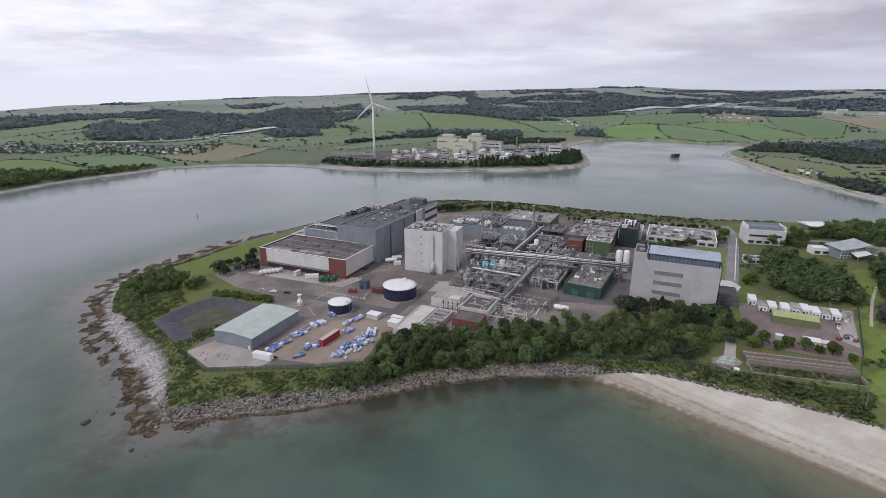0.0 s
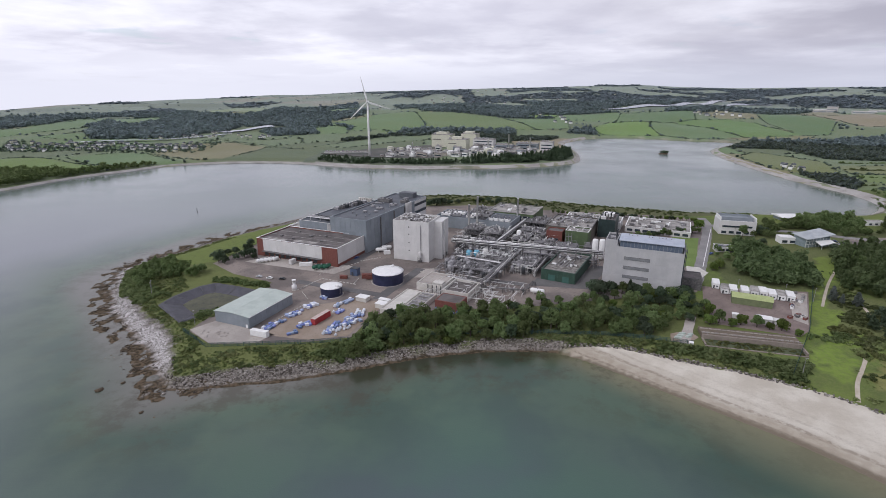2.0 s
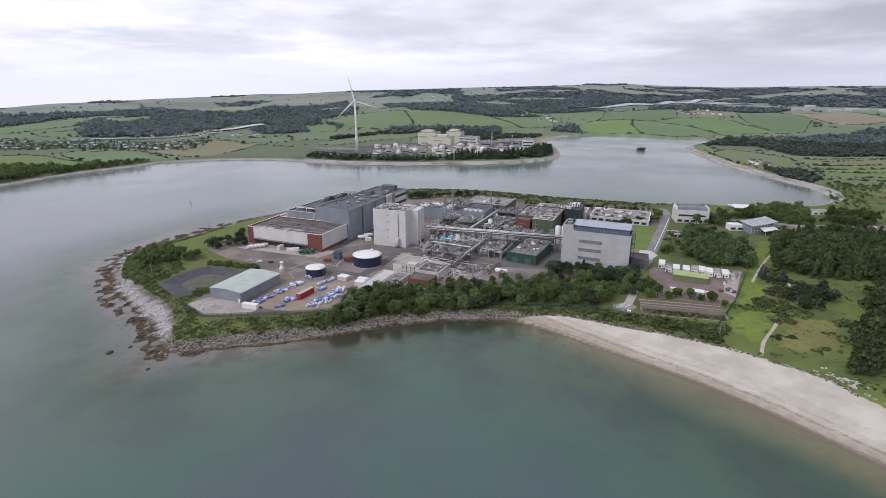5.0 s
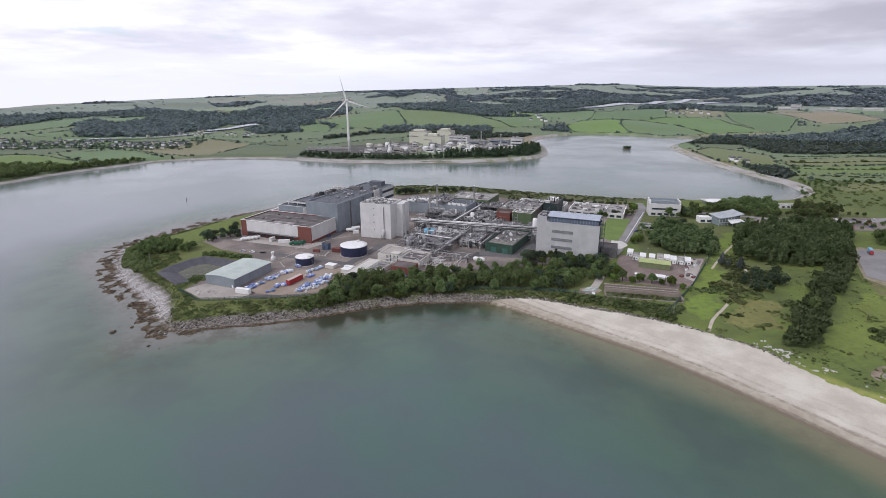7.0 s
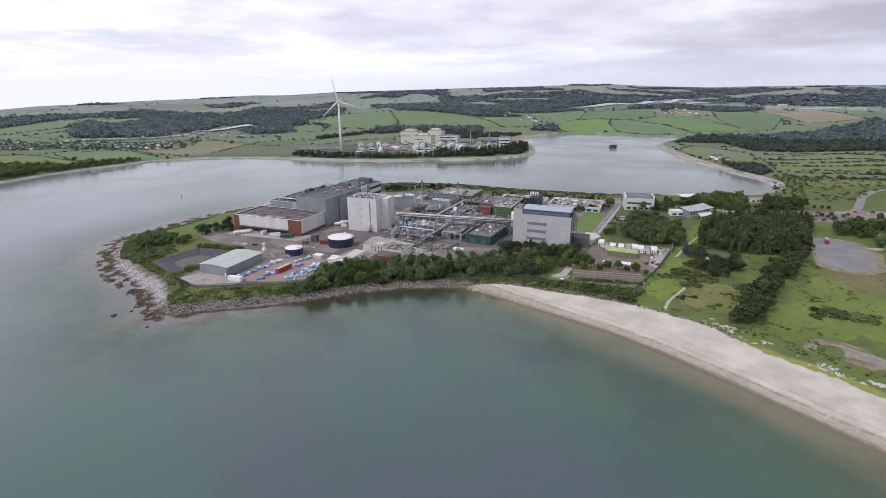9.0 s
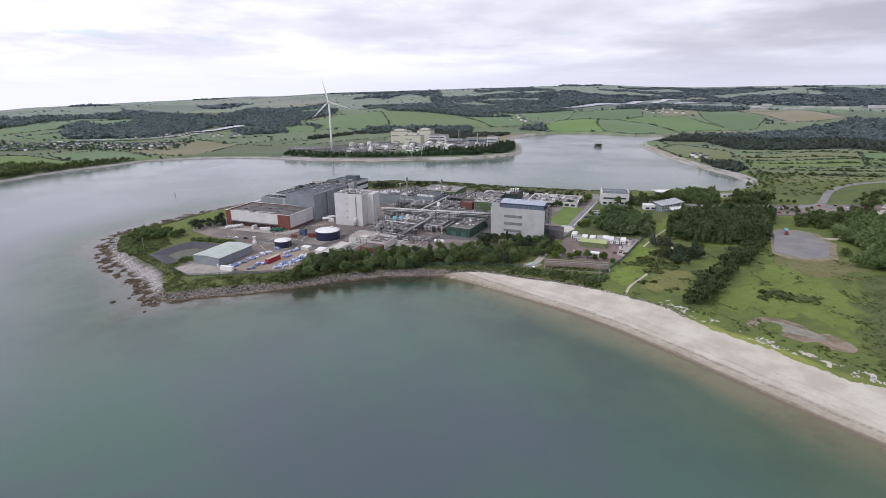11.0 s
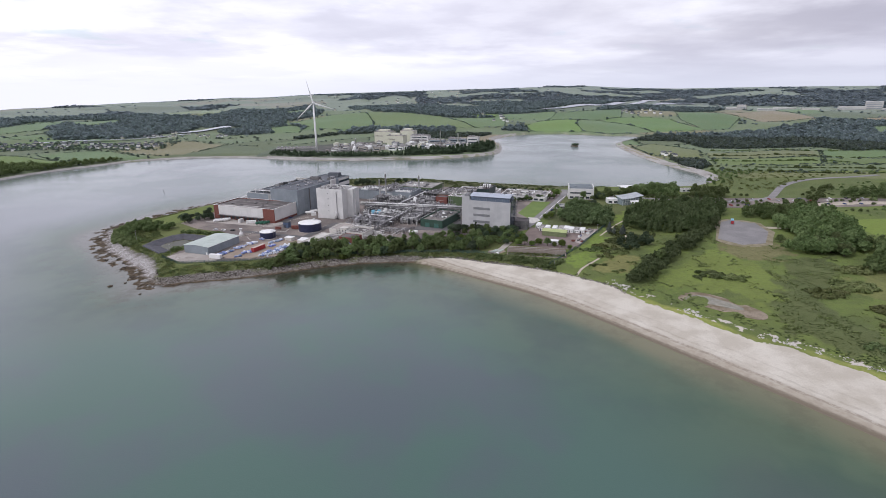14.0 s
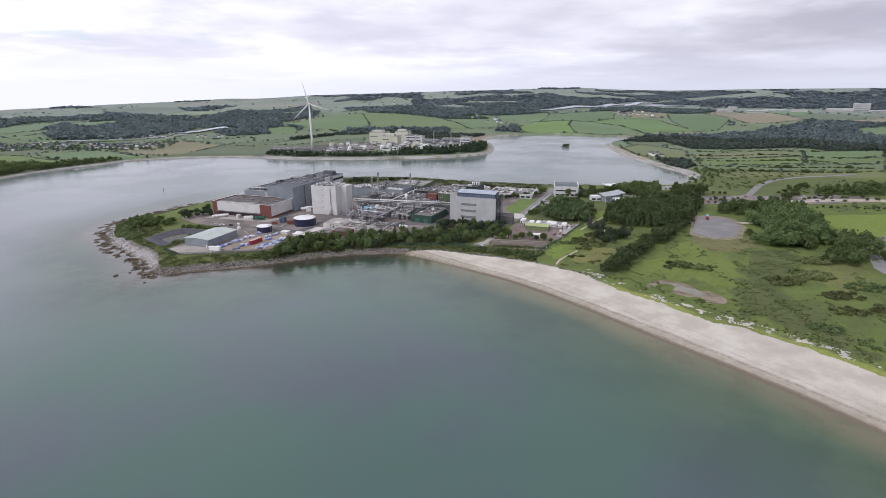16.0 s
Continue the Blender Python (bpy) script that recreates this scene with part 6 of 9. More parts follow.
# the white three-storey office and its neighbours
b = shell("white_office", pose(250, 412, 5, 0, 0, -14), 29, 20, 12.5, M_LIGHT, M_ROOF_GREY, "white modern office with ribbon windows and dark roof", "office building", 0.5, M_WHITE)
windows(b, M_GLASS, "front", [(2, 26, 6.8, 8.4)], -0.02)
windows(b, M_GLASS, "right", [(2, 17, 6.8, 8.4), (2, 17, 1.5, 3.5)], 29.02)
windows(b, M_GLASS, "front", [(2 + k * 6, 6 + k * 6, 1.2, 3.4) for k in range(4)], -0.02)
part("roof_screen", boxes((1, 4, 12, 27, 4.3, 15), (1, 18, 12, 27, 18.3, 15), (1, 4.3, 12, 1.3, 18, 15), (26.7, 4.3, 12, 27, 18, 15), (1.3, 4.3, 12.2, 26.7, 18, 13.2)), M_GREY, b, "blue-grey rooftop plant screen")
for x in (0.1, 28.2):
    part("roof_fin", boxes((x, 1.0, 12.0, x + 0.7, 18, 15.4)), M_WHITE, b)
b = thing("glass_reception", pose(300, 372, 5, 0, 0, 10), "glazed reception building with rising pale roof", "building")
part("wall", boxes((0, 0, 0, 22, 0.4, 7.4), (0, 12, 0, 22, 12.4, 8.4), (0, 0.4, 0, 0.4, 12, 7.4), (21.6, 0.4, 0, 22, 12, 9.4)), M_GLAZE, b)
for k in range(8):
    part("mullion", boxes((k * 3.1, -0.2, 0, k * 3.1 + 0.2, 0, 7.4)), M_WHITE, b)
for z in (2.6, 5.2):
    part("transom", boxes((0.2, -0.25, z, 21.8, -0.01, z + 0.25)), M_WHITE, b)
bm = bmesh.new()
rows = []
for i in range(13):
    x = -1.5 + 26 * i / 12
    z = 7.5 + 3.0 * (i / 12) ** 1.4
    rows.append([bm.verts.new(c) for c in ((x, -2, z - 0.4), (x, 14, z + 0.8), (x, 14, z + 1.2), (x, -2, z))])
for p, q in zip(rows, rows[1:]):
    for k in range(4):
        bm.faces.new((p[k], q[k], q[(k + 1) % 4], p[(k + 1) % 4]))
bm.faces.new(rows[0]), bm.faces.new(rows[-1][::-1])
bmesh.ops.recalc_face_normals(bm, faces=bm.faces)
part("roof", bm, surface("blue_grey_roof", (0.34, 0.37, 0.39), (0.42, 0.45, 0.46), 0.2, 2, 0.6, grime=0.25), b, "rising pale blue-grey metal roof")
bm = bmesh.new()
for z in (0.0, 0.35):
    bm.faces.new([bm.verts.new(c) for c in ((7, -7.5, 3.2 + z), (23, -5, 4.0 + z), (22, -0.4, 5.4 + z), (8, -0.4, 5.0 + z))])
vs = list(bm.verts)
for i in range(4):
    bm.faces.new((vs[i], vs[(i + 1) % 4], vs[4 + (i + 1) % 4], vs[4 + i]))
bmesh.ops.recalc_face_normals(bm, faces=bm.faces)
part("canopy", bm, M_WHITE, b, "slanting white entrance canopy")
for x, y in ((9, -6.6), (21, -4.6)):
    part("canopy_post", boxes((x - 0.15, y - 0.15, 0, x + 0.15, y + 0.15, 3.6)), M_WHITE, b)
b = shell("white_lodge", pose(287, 383, 5, 0, 0, -6), 11, 9, 5.5, M_WHITE, M_WHITE, "small white lodge beside the reception building", "building", 0.3)
windows(b, M_GLASS, "front", [(1, 5, 1, 3), (7, 11, 1, 3)], -0.02)
b = thing("white_canopy_hall", pose(336, 458, 5, 0, 0, 0), "long low hall with shallow white roof", "hall")
part("wall", boxes((0, 0, 0, 36, 16, 3.4)), M_GREY, b)
bm = bmesh.new()
rows = [[bm.verts.new(c) for c in ((x, -1.5, 3.6), (x, 8, 4.9), (x, 17.5, 3.6), (x, 17.5, 3.3), (x, -1.5, 3.3))] for x in (-2, 38)]
for k in range(5):
    bm.faces.new((rows[0][k], rows[1][k], rows[1][(k + 1) % 5], rows[0][(k + 1) % 5]))
bm.faces.new(rows[0]), bm.faces.new(rows[1][::-1])
bmesh.ops.recalc_face_normals(bm, faces=bm.faces)
part("roof", bm, M_WHITE, b, "shallow white sheet roof")
b = shell("gatehouse", pose(222, 360, 5, 0, 0, -10), 13, 9, 4, M_LIGHT, M_ROOF_PALE, "small pale gatehouse beside the access road", "gatehouse", 0.4, M_WHITE)
windows(b, M_GLASS, "front", [(1, 6, 1, 2.8), (7, 12, 1, 2.8)], -0.02)
b = shell("pump_house", pose(160, 282, 5, 0, 0, -20), 12, 14, 8.0, M_FRAME, M_ROOF, "dark grey pump house beside the laboratory", "building", 0.4)
part("door", boxes((3, -0.2, 0, 6, -0.02, 3)), M_DARK, b)
b = shell("small_white_house", pose(404, 441, 5, 0, 0, 0), 17, 8, 4, M_WHITE, M_ROOF_PALE, "small white house beside the bay", "house", 0.2)
windows(b, M_GLASS, "front", [(1.5, 4, 1, 2.6), (7, 9.5, 1, 2.6), (12, 15, 1, 2.6)], -0.02)


# ---- tanks and sheds of the treatment plant near the trees ----
def open_tank(name, m, W, D, H, wall, inner, label, depth=1.0):
    t = thing(name, m, label, "tank")
    part("wall", boxes((0, 0, 0, W, 0.6, H), (0, D - 0.6, 0, W, D, H), (0, 0.6, 0, 0.6, D - 0.6, H), (W - 0.6, 0.6, 0, W, D - 0.6, H)), wall, t)
    part("surface", boxes((0.6, 0.6, 0, W - 0.6, D - 0.6, H - depth)), inner, t, "dark still surface inside")
    return t


t = open_tank("bund_tank", at_site(19.5, -29), 17, 21, 5.4, M_PALE_CONC, M_ROOF, "pale concrete open tank with white rim", 1.6)
for k in range(5):
    part("buttress", boxes((17.0, 2 + k * 4.2, 0, 17.5, 2.6 + k * 4.2, 5.0)), M_PALE_CONC, t)
t = open_tank("balancing_tank", at_site(-1, -24), 18, 22, 5.0, M_PALE_CONC, M_CONC, "large covered concrete balancing tank with railings", 0.4)
part("platform", boxes((11, 0.5, 5.0, 17.6, 6, 6.6)), M_PALE_CONC, t)
part("handrail", boxes((0.2, 0.2, 6.0, 17.8, 0.3, 6.1), (17.7, 0.2, 6.0, 17.8, 21.8, 6.1), *[(x, 0.2, 5, x + 0.1, 0.3, 6.0) for x in range(1, 18, 3)]), M_STEEL, t)
for k in range(4):
    part("pier", boxes((8 + k * 3, -0.5, 0, 8.4 + k * 3, -0.05, 5)), M_DARK, t)
t = open_tank("settling_tank", at_site(-3, -66), 10, 33, 3.6, M_PALE_CONC, M_PALE_CONC, "long pale concrete settling tank with walkways", 0.5)
t = open_tank("settling_tank", at_site(7.6, -66), 9.5, 34, 3.2, M_PALE_CONC, M_ROOF_PALE, "long pale concrete settling tank with walkways", 0.5)
for k in range(8):
    part("walkway", boxes((0.6, 1.5 + k * 4.2, 3.0, 8.9, 2.4 + k * 4.2, 3.3)), M_STEEL, t)
part("handrail", boxes((4.4, 0.3, 4.2, 4.5, 33.5, 4.3), *[(4.4, 0.4 + k * 3, 2.7, 4.5, 0.5 + k * 3, 4.2) for k in range(12)]), M_STEEL, t)
b = shell("red_steel_store", at_site(22, -45), 15.5, 12, 5.2, M_RUST, M_ROOF, "dark red steel store beside the trees", "store", 0.2)
for k in range(10):
    d = thing("blue_drum", at_site(23 + k * 1.5, -47 - (k % 3) * 1.3), "blue plastic liquid tote on the ground", "container", "blue totes by the red store")
    part("body", boxes((0, 0, 0.15, 1.2, 1.0, 1.3)), M_BLUE, d)
    part("cap", lathe(bmesh.new(), 0.6, 0.5, ((0.2, 1.3), (0.2, 1.4)), 8), M_WHITE, d)
for u, v, w, d_, h in ((-26, -56, 7, 5, 2.8), (-10, -60, 6, 5, 3.0), (-12, -53, 7, 3, 2.6)):
    c = thing("pale_cabin", at_site(u, v), "small pale flat-roofed equipment cabin", "cabin")
    part("body", boxes((0, 0, 0.2, w, d_, h)), M_PALE_CONC, c)
    part("roof", boxes((-0.2, -0.2, h, w + 0.2, d_ + 0.2, h + 0.2)), M_WHITE, c)
    part("plinth", boxes((0.1, 0.1, 0, w - 0.1, d_ - 0.1, 0.2)), M_FRAME, c)
for u, v in ((24, 15), (36, 17)):
    c = thing("white_shelter", at_site(u, v), "white sheet-roofed open shelter among pipes", "shelter")
    part("roof", boxes((0, 0, 4.4, 11 if u < 30 else 6, 4, 4.7)), M_WHITE, c)
    for x in (0.2, 10.6 if u < 30 else 5.6):
        for y in (0.2, 3.6):
            part("post", boxes((x, y, 0, x + 0.2, y + 0.2, 4.4)), M_FRAME, c)


# fine pipework between the structures
def tangle(u0, v0, u1, v1, count, top, seed):
    r = random.Random(seed)
    bm = bmesh.new()
    for _ in range(count):
        u, v, z = r.uniform(u0, u1), r.uniform(v0, v1), r.uniform(1.5, top)
        pts = [site(u, v, YARD_Z)]
        pts.append(site(u, v, YARD_Z + z))
        for k in range(r.randint(1, 3)):
            if r.random() < 0.5:
                u = min(u1, max(u0, u + r.uniform(-12, 12)))
            else:
                v = min(v1, max(v0, v + r.uniform(-12, 12)))
            pts.append(site(u, v, YARD_Z + z))
        if r.random() < 0.6:
            pts.append(site(u, v, YARD_Z))
        pts = [p for i, p in enumerate(pts) if i == 0 or (p - pts[i - 1]).length > 0.3]
        if len(pts) > 1:
            pipe(bm, pts, r.choice((0.1, 0.13, 0.18, 0.25)), 5)
    me = bpy.data.meshes.new("pipework")
    bm.to_mesh(me), bm.free()
    me.materials.append(M_WHITE if seed == 72 else r.choice((M_STEEL, M_LIGHT)))
    return tagged(new("pipework", me), "tangle of silver process pipes between steel structures", "pipework", kind="stuff")


tangle(-4, 8, 38, 40, 180, 6, 71)
tangle(-4, 40, 40, 76, 190, 9, 72)
tangle(44, 30, 62, 100, 180, 7, 73)
tangle(-18, 78, 18, 122, 180, 11, 74)
tangle(24, 80, 60, 120, 130, 9, 75)
tangle(8, -32, 64, 6, 110, 5, 76)
tangle(60, 66, 100, 106, 70, 8, 77)
tangle(-34, 126, 24, 156, 70, 12, 78)
tangle(-24, 130, -10, 190, 40, 12, 79)


# ---- plants and rocks ----
def leaf_material(name, a, b, rough=0.7, mottle=0.4, haze_sheen=0.0):
    n = Nodes(name)
    n.haze_sheen(haze_sheen)
    isl = n.t.nodes.new("ShaderNodeNewGeometry").outputs["Random Per Island"]
    rnd = n.t.nodes.new("ShaderNodeObjectInfo").outputs["Random"]
    c = n.mix(isl, a, b)
    c = n.mix(n.ramp(n.noise(0.06, 3), 0.35, 0.65, 0.0, mottle), c, tuple(v * 0.62 for v in a))
    c = n.mix(n.ramp(n.noise(0.085, 3, 0.6, n.scaled(1, 1, 0.5)), 0.46, 0.66, 0.0, mottle * 1.3), c, (b[0] * 1.35, b[1] * 1.28, b[2] * 1.5))
    hsv = n.t.nodes.new("ShaderNodeHueSaturation")
    n.put(hsv.inputs["Color"], c)
    n.put(hsv.inputs["Value"], n.ramp(rnd, 0, 1, 0.75, 1.3))
    n.put(hsv.inputs["Hue"], n.ramp(rnd, 0, 1, 0.485, 0.51))
    mat = n.done(hsv.outputs[0], rough, 0, 0.2)
    # leaves let some light through
    glow = n.t.nodes.new("ShaderNodeBsdfTranslucent")
    both = n.t.nodes.new("ShaderNodeMixShader")
    both.inputs[0].default_value = 0.5
    n.put(glow.inputs[0], hsv.outputs[0])
    n.t.links.new(n.b.outputs[0], both.inputs[1])
    n.t.links.new(glow.outputs[0], both.inputs[2])
    n.t.links.new(both.outputs[0], n.t.nodes["Material Output"].inputs[0])
    return mat


M_LEAF = leaf_material("broad_leaves", (0.112, 0.164, 0.060), (0.190, 0.248, 0.098))
M_LEAF_DARK = leaf_material("dark_needles", (0.062, 0.092, 0.054), (0.108, 0.148, 0.084))
M_LEAF_BRIGHT = leaf_material("bright_leaves", (0.10, 0.15, 0.035), (0.17, 0.23, 0.06))
M_SCRUB = leaf_material("bank_scrub", (0.155, 0.19, 0.072), (0.235, 0.265, 0.105))
M_BRUSH = leaf_material("rough_brush", (0.100, 0.138, 0.052), (0.162, 0.200, 0.080))
M_LEAF_DEEP = leaf_material("shaded_wood_leaves", (0.086, 0.124, 0.052), (0.146, 0.192, 0.082))
M_WEEDS = leaf_material("meadow_weeds", (0.120, 0.172, 0.056), (0.155, 0.205, 0.076))
M_BLUEGREY = leaf_material("blue_grey_needles", (0.12, 0.145, 0.125), (0.18, 0.205, 0.18))
# each farther wood is paler and bluer: distance haze mixed into leaf colour
M_HAZED_FARWOOD = [leaf_material("hazed_distant_woodland", (0.092, 0.130, 0.076), (0.128, 0.170, 0.100), mottle=0.3, haze_sheen=0.8), leaf_material("hazed_hillside_woodland", (0.130, 0.172, 0.158), (0.160, 0.202, 0.180), mottle=0.15, haze_sheen=1.0),
             leaf_material("hazed_far_hill_woodland", (0.172, 0.212, 0.222), (0.196, 0.232, 0.238), mottle=0.08, haze_sheen=1.0)]
M_BARK = surface("bark", (0.07, 0.055, 0.04), (0.11, 0.09, 0.07), 2, 8, 0.95)


def leaf_cloud(rng, lobes, per, leaf, squash=0.8):
    """Small leaf clumps over a set of lobes (x, y, z, r): corners of quads, each with the crown's soft outward normal."""
    out, soft = [], []
    mid = np.array(lobes, float)[:, :3].mean(0)
    for x, y, z, r in lobes:
        d = rng.normal(size=(per, 3))
        d /= np.linalg.norm(d, axis=1)[:, None]
        d[:, 2] = np.where(d[:, 2] < -0.55, -d[:, 2], d[:, 2])
        c = np.array((x, y, z)) + d * np.array((1, 1, squash)) * r * rng.uniform(0.8, 1.06, (per, 1))
        nrm = d * 0.8 + np.array((0, 0, 0.25)) + rng.normal(size=(per, 3)) * 0.5
        nrm /= np.linalg.norm(nrm, axis=1)[:, None]
        t = np.cross(nrm, rng.normal(size=(per, 3)))
        t /= np.linalg.norm(t, axis=1)[:, None] + 1e-9
        b = np.cross(nrm, t)
        s = leaf * rng.uniform(0.6, 1.35, (per, 1))
        bend = nrm * s * 0.35
        out.append(np.stack([c - t * s - b * s * 0.7 - bend, c + t * s - b * s * 0.7, c + t * s + b * s * 0.7 - bend, c - t * s + b * s * 0.7], 1))
        away = (c - mid) / (np.linalg.norm(c - mid, axis=1)[:, None] + 1e-6)
        m = d * 0.55 + nrm * 0.45 + away * 0.35 + np.array((0, 0, 0.2))
        m /= np.linalg.norm(m, axis=1)[:, None]
        soft.append(np.repeat(m[:, None], 4, 1))
    return np.concatenate([np.concatenate(out).reshape(-1, 3), np.concatenate(soft).reshape(-1, 3)], 1)


def mesh_from(name, co, quads, mat):
    """A mesh from corners and faces; corners of six numbers bring their normals."""
    co = np.asarray(co, np.float32)
    me = bpy.data.meshes.new(name)
    me.vertices.add(len(co))
    me.vertices.foreach_set("co", np.ascontiguousarray(co[:, :3]).ravel())
    n = quads.shape[1]
    me.loops.add(quads.size)
    me.loops.foreach_set("vertex_index", quads.astype(np.int32).ravel())
    me.polygons.add(len(quads))
    me.polygons.foreach_set("loop_start", np.arange(0, quads.size, n, dtype=np.int32))
    if co.shape[1] == 6:
        me.polygons.foreach_set("use_smooth", np.ones(len(quads), bool))
    me.update(calc_edges=True)
    if co.shape[1] == 6:
        soft = me.attributes.new("custom_normal", "FLOAT_VECTOR", "POINT")
        soft.data.foreach_set("vector", np.ascontiguousarray(co[:, 3:]).ravel())
    me.materials.append(mat)
    return me


def quads_of(co):
    return np.arange(len(co)).reshape(-1, 4)


def tree_lobes(rng, h, r, kind):
    lobes = []
    if kind == "tall":
        for k in range(22):
            f = k / 21
            a, q = rng.uniform(0, 6.28), r * 0.35 * rng.rand()
            lobes.append((q * math.cos(a) * (1 - f * 0.7), q * math.sin(a) * (1 - f * 0.7), h * (0.16 + 0.80 * f), r * (0.68 - 0.54 * f) * rng.uniform(0.85, 1.2)))
    else:
        for k in range(20):
            a, q = rng.uniform(0, 6.28), r * 0.74 * math.sqrt(rng.rand())
            lobes.append((q * math.cos(a), q * math.sin(a), h * rng.uniform(0.40, 0.86) - 0.16 * q, r * rng.uniform(0.22, 0.46)))
        lobes.append((0, 0, h * 0.8, r * 0.45))
    return lobes


TREES = {}


def tree_kind(key, seed, h, r, kind, mat, label, per=56, leaf=0.34):
    rng = np.random.RandomState(seed)
    lobes = tree_lobes(rng, h, r, kind)
    co = leaf_cloud(rng, lobes, per, leaf)
    slim = leaf_cloud(np.random.RandomState(seed), lobes, max(15, per // 4), leaf * 1.75)
    t = thing("tree", pose(0, 0, -300), label, "tree")
    bm = bmesh.new()
    pipe(bm, [(0, 0, -0.5), (0.05, 0, h * 0.25), (0.1, 0.1, h * 0.5), (0, 0.15, h * 0.75)], 0.22 + r * 0.03, 7)
    for v in bm.verts:
        k = max(0.25, 1 - v.co.z / h)
        v.co.x, v.co.y = v.co.x * k, v.co.y * k
    for x, y, z, q in lobes[:6]:
        pipe(bm, [(0, 0, h * 0.3), (x * 0.5, y * 0.5, z * 0.8), (x, y, z)], 0.09, 4)
    part("trunk", bm, M_BARK, t)
    crown = new("crown", mesh_from("crown", co, quads_of(co), mat))
    crown.parent = t
    sparse = leaf_cloud(np.random.RandomState(seed), lobes, 6, leaf * 2.7)
    TREES[key] = (t, slim, sparse)


tree_kind("a", 1, 9.0, 4.6, "round", M_LEAF, "leafy broadleaf tree with rounded dark crown")
tree_kind("b", 2, 8.0, 4.0, "round", M_LEAF, "leafy broadleaf tree with uneven dark crown")
tree_kind("c", 3, 10.5, 4.8, "round", M_LEAF, "tall leafy broadleaf tree with uneven crown")
tree_kind("d", 4, 7.0, 4.4, "round", M_LEAF_DARK, "dark dense evergreen tree with broad crown")
tree_kind("e", 5, 6.0, 3.4, "round", M_LEAF_BRIGHT, "young tree with bright green leaves")
tree_kind("f", 6, 11.5, 2.9, "tall", M_LEAF_DARK, "tall narrow dark conifer tree")
tree_kind("h", 8, 13.5, 3.6, "tall", M_LEAF, "tall pointed broadleaf tree with dense crown")
tree_kind("k", 9, 10.0, 3.6, "tall", M_BLUEGREY, "blue-grey conifer standing in the scrub")
tree_kind("g", 7, 12.5, 4.2, "round", M_LEAF, "tall broadleaf tree with open crown")


def plant_tree(key, x, y, s=1.0, group="", rnd=random.Random(77)):
    o = copy_thing(TREES[key][0], pose(x, y, z_at(x, y) - 0.1, 0, 0, rnd.uniform(0, 360)))
    o.scale = (s * rnd.uniform(0.9, 1.1),) * 2 + (s * rnd.uniform(0.88, 1.12),)
    if group:
        o["group"] = group
    return o


def fill(poly, spacing, seed, keep=None):
    """Scattered places inside an outline, about evenly spread."""
    rng = np.random.RandomState(seed)
    p = np.array(poly, float)
    lo, hi = p.min(0), p.max(0)
    gx, gy = np.meshgrid(np.arange(lo[0], hi[0], spacing), np.arange(lo[1], hi[1], spacing))
    gx = gx + rng.uniform(-0.42, 0.42, gx.shape) * spacing
    gy = gy + rng.uniform(-0.42, 0.42, gy.shape) * spacing
    ok = inside(poly, gx, gy)
    pts = np.stack([gx[ok], gy[ok]], 1)
    return pts


def scatter(name, template, pts, scales, mat, label, category, seed, verts=4, flat=None, faces=None):
    """Many copies of one shape joined into one object: places (x, y, z), sizes (sx, sz)."""
    rng = np.random.RandomState(seed)
    tmpls = template if isinstance(template, list) else [template]
    out = []
    pick = rng.randint(0, len(tmpls), len(pts))
    for k, tm in enumerate(tmpls):
        sel = np.where(pick == k)[0]
        if not len(sel):
            continue
        a = rng.uniform(0, 2 * np.pi, len(sel))
        c, s = np.cos(a)[:, None], np.sin(a)[:, None]
        x = tm[None, :, 0] * c - tm[None, :, 1] * s
        y = tm[None, :, 0] * s + tm[None, :, 1] * c
        z = np.repeat(tm[None, :, 2], len(sel), 0)
        sx, sz = scales[sel, 0][:, None], scales[sel, 1][:, None]
        made = [x * sx + pts[sel, 0][:, None], y * sx + pts[sel, 1][:, None], z * sz + pts[sel, 2][:, None]]
        if tm.shape[1] == 6:
            made += [tm[None, :, 3] * c - tm[None, :, 4] * s, tm[None, :, 3] * s + tm[None, :, 4] * c, np.repeat(tm[None, :, 5], len(sel), 0)]
        out.append(np.stack(made, -1))
    if faces is None:
        co = np.concatenate([o.reshape(-1, o.shape[-1]) for o in out])
        q = np.arange(len(co)).reshape(-1, verts)
    else:
        co, q, base = [], [], 0
        for o in out:
            m, n = o.shape[:2]
            co.append(o.reshape(-1, 3))
            q.append((faces[None] + (np.arange(m) * n)[:, None, None]).reshape(-1, faces.shape[1]) + base)
            base += m * n
        co, q = np.concatenate(co), np.concatenate(q)
    ob = new(name, mesh_from(name, co, q, mat))
    return tagged(ob, label, category, kind="stuff")


def with_z(p, sink=0.1):
    return np.column_stack([p, ground_height(p[:, 0], p[:, 1]) - sink])


# the belt of trees between works and shore
BELT = [(-44, 196), (-30, 228), (-22, 236), (12, 238), (30, 246), (52, 252), (96, 264), (150, 270), (163, 268), (158, 248), (150, 238), (130, 221), (110, 215), (70, 216), (28, 213), (0, 207), (-28, 194)]
rnd = random.Random(3)
for x, y in fill(BELT, 6.7, 5):
    plant_tree(rnd.choice("aabbcd" if x < 100 else "abbdde"), x, y, rnd.uniform(0.78, 1.12) * (0.8 if y > 232 and x > 20 else 1), "trees of the shore belt", rnd)
plant_tree("e", 10, 208, 0.9, "trees of the shore belt")
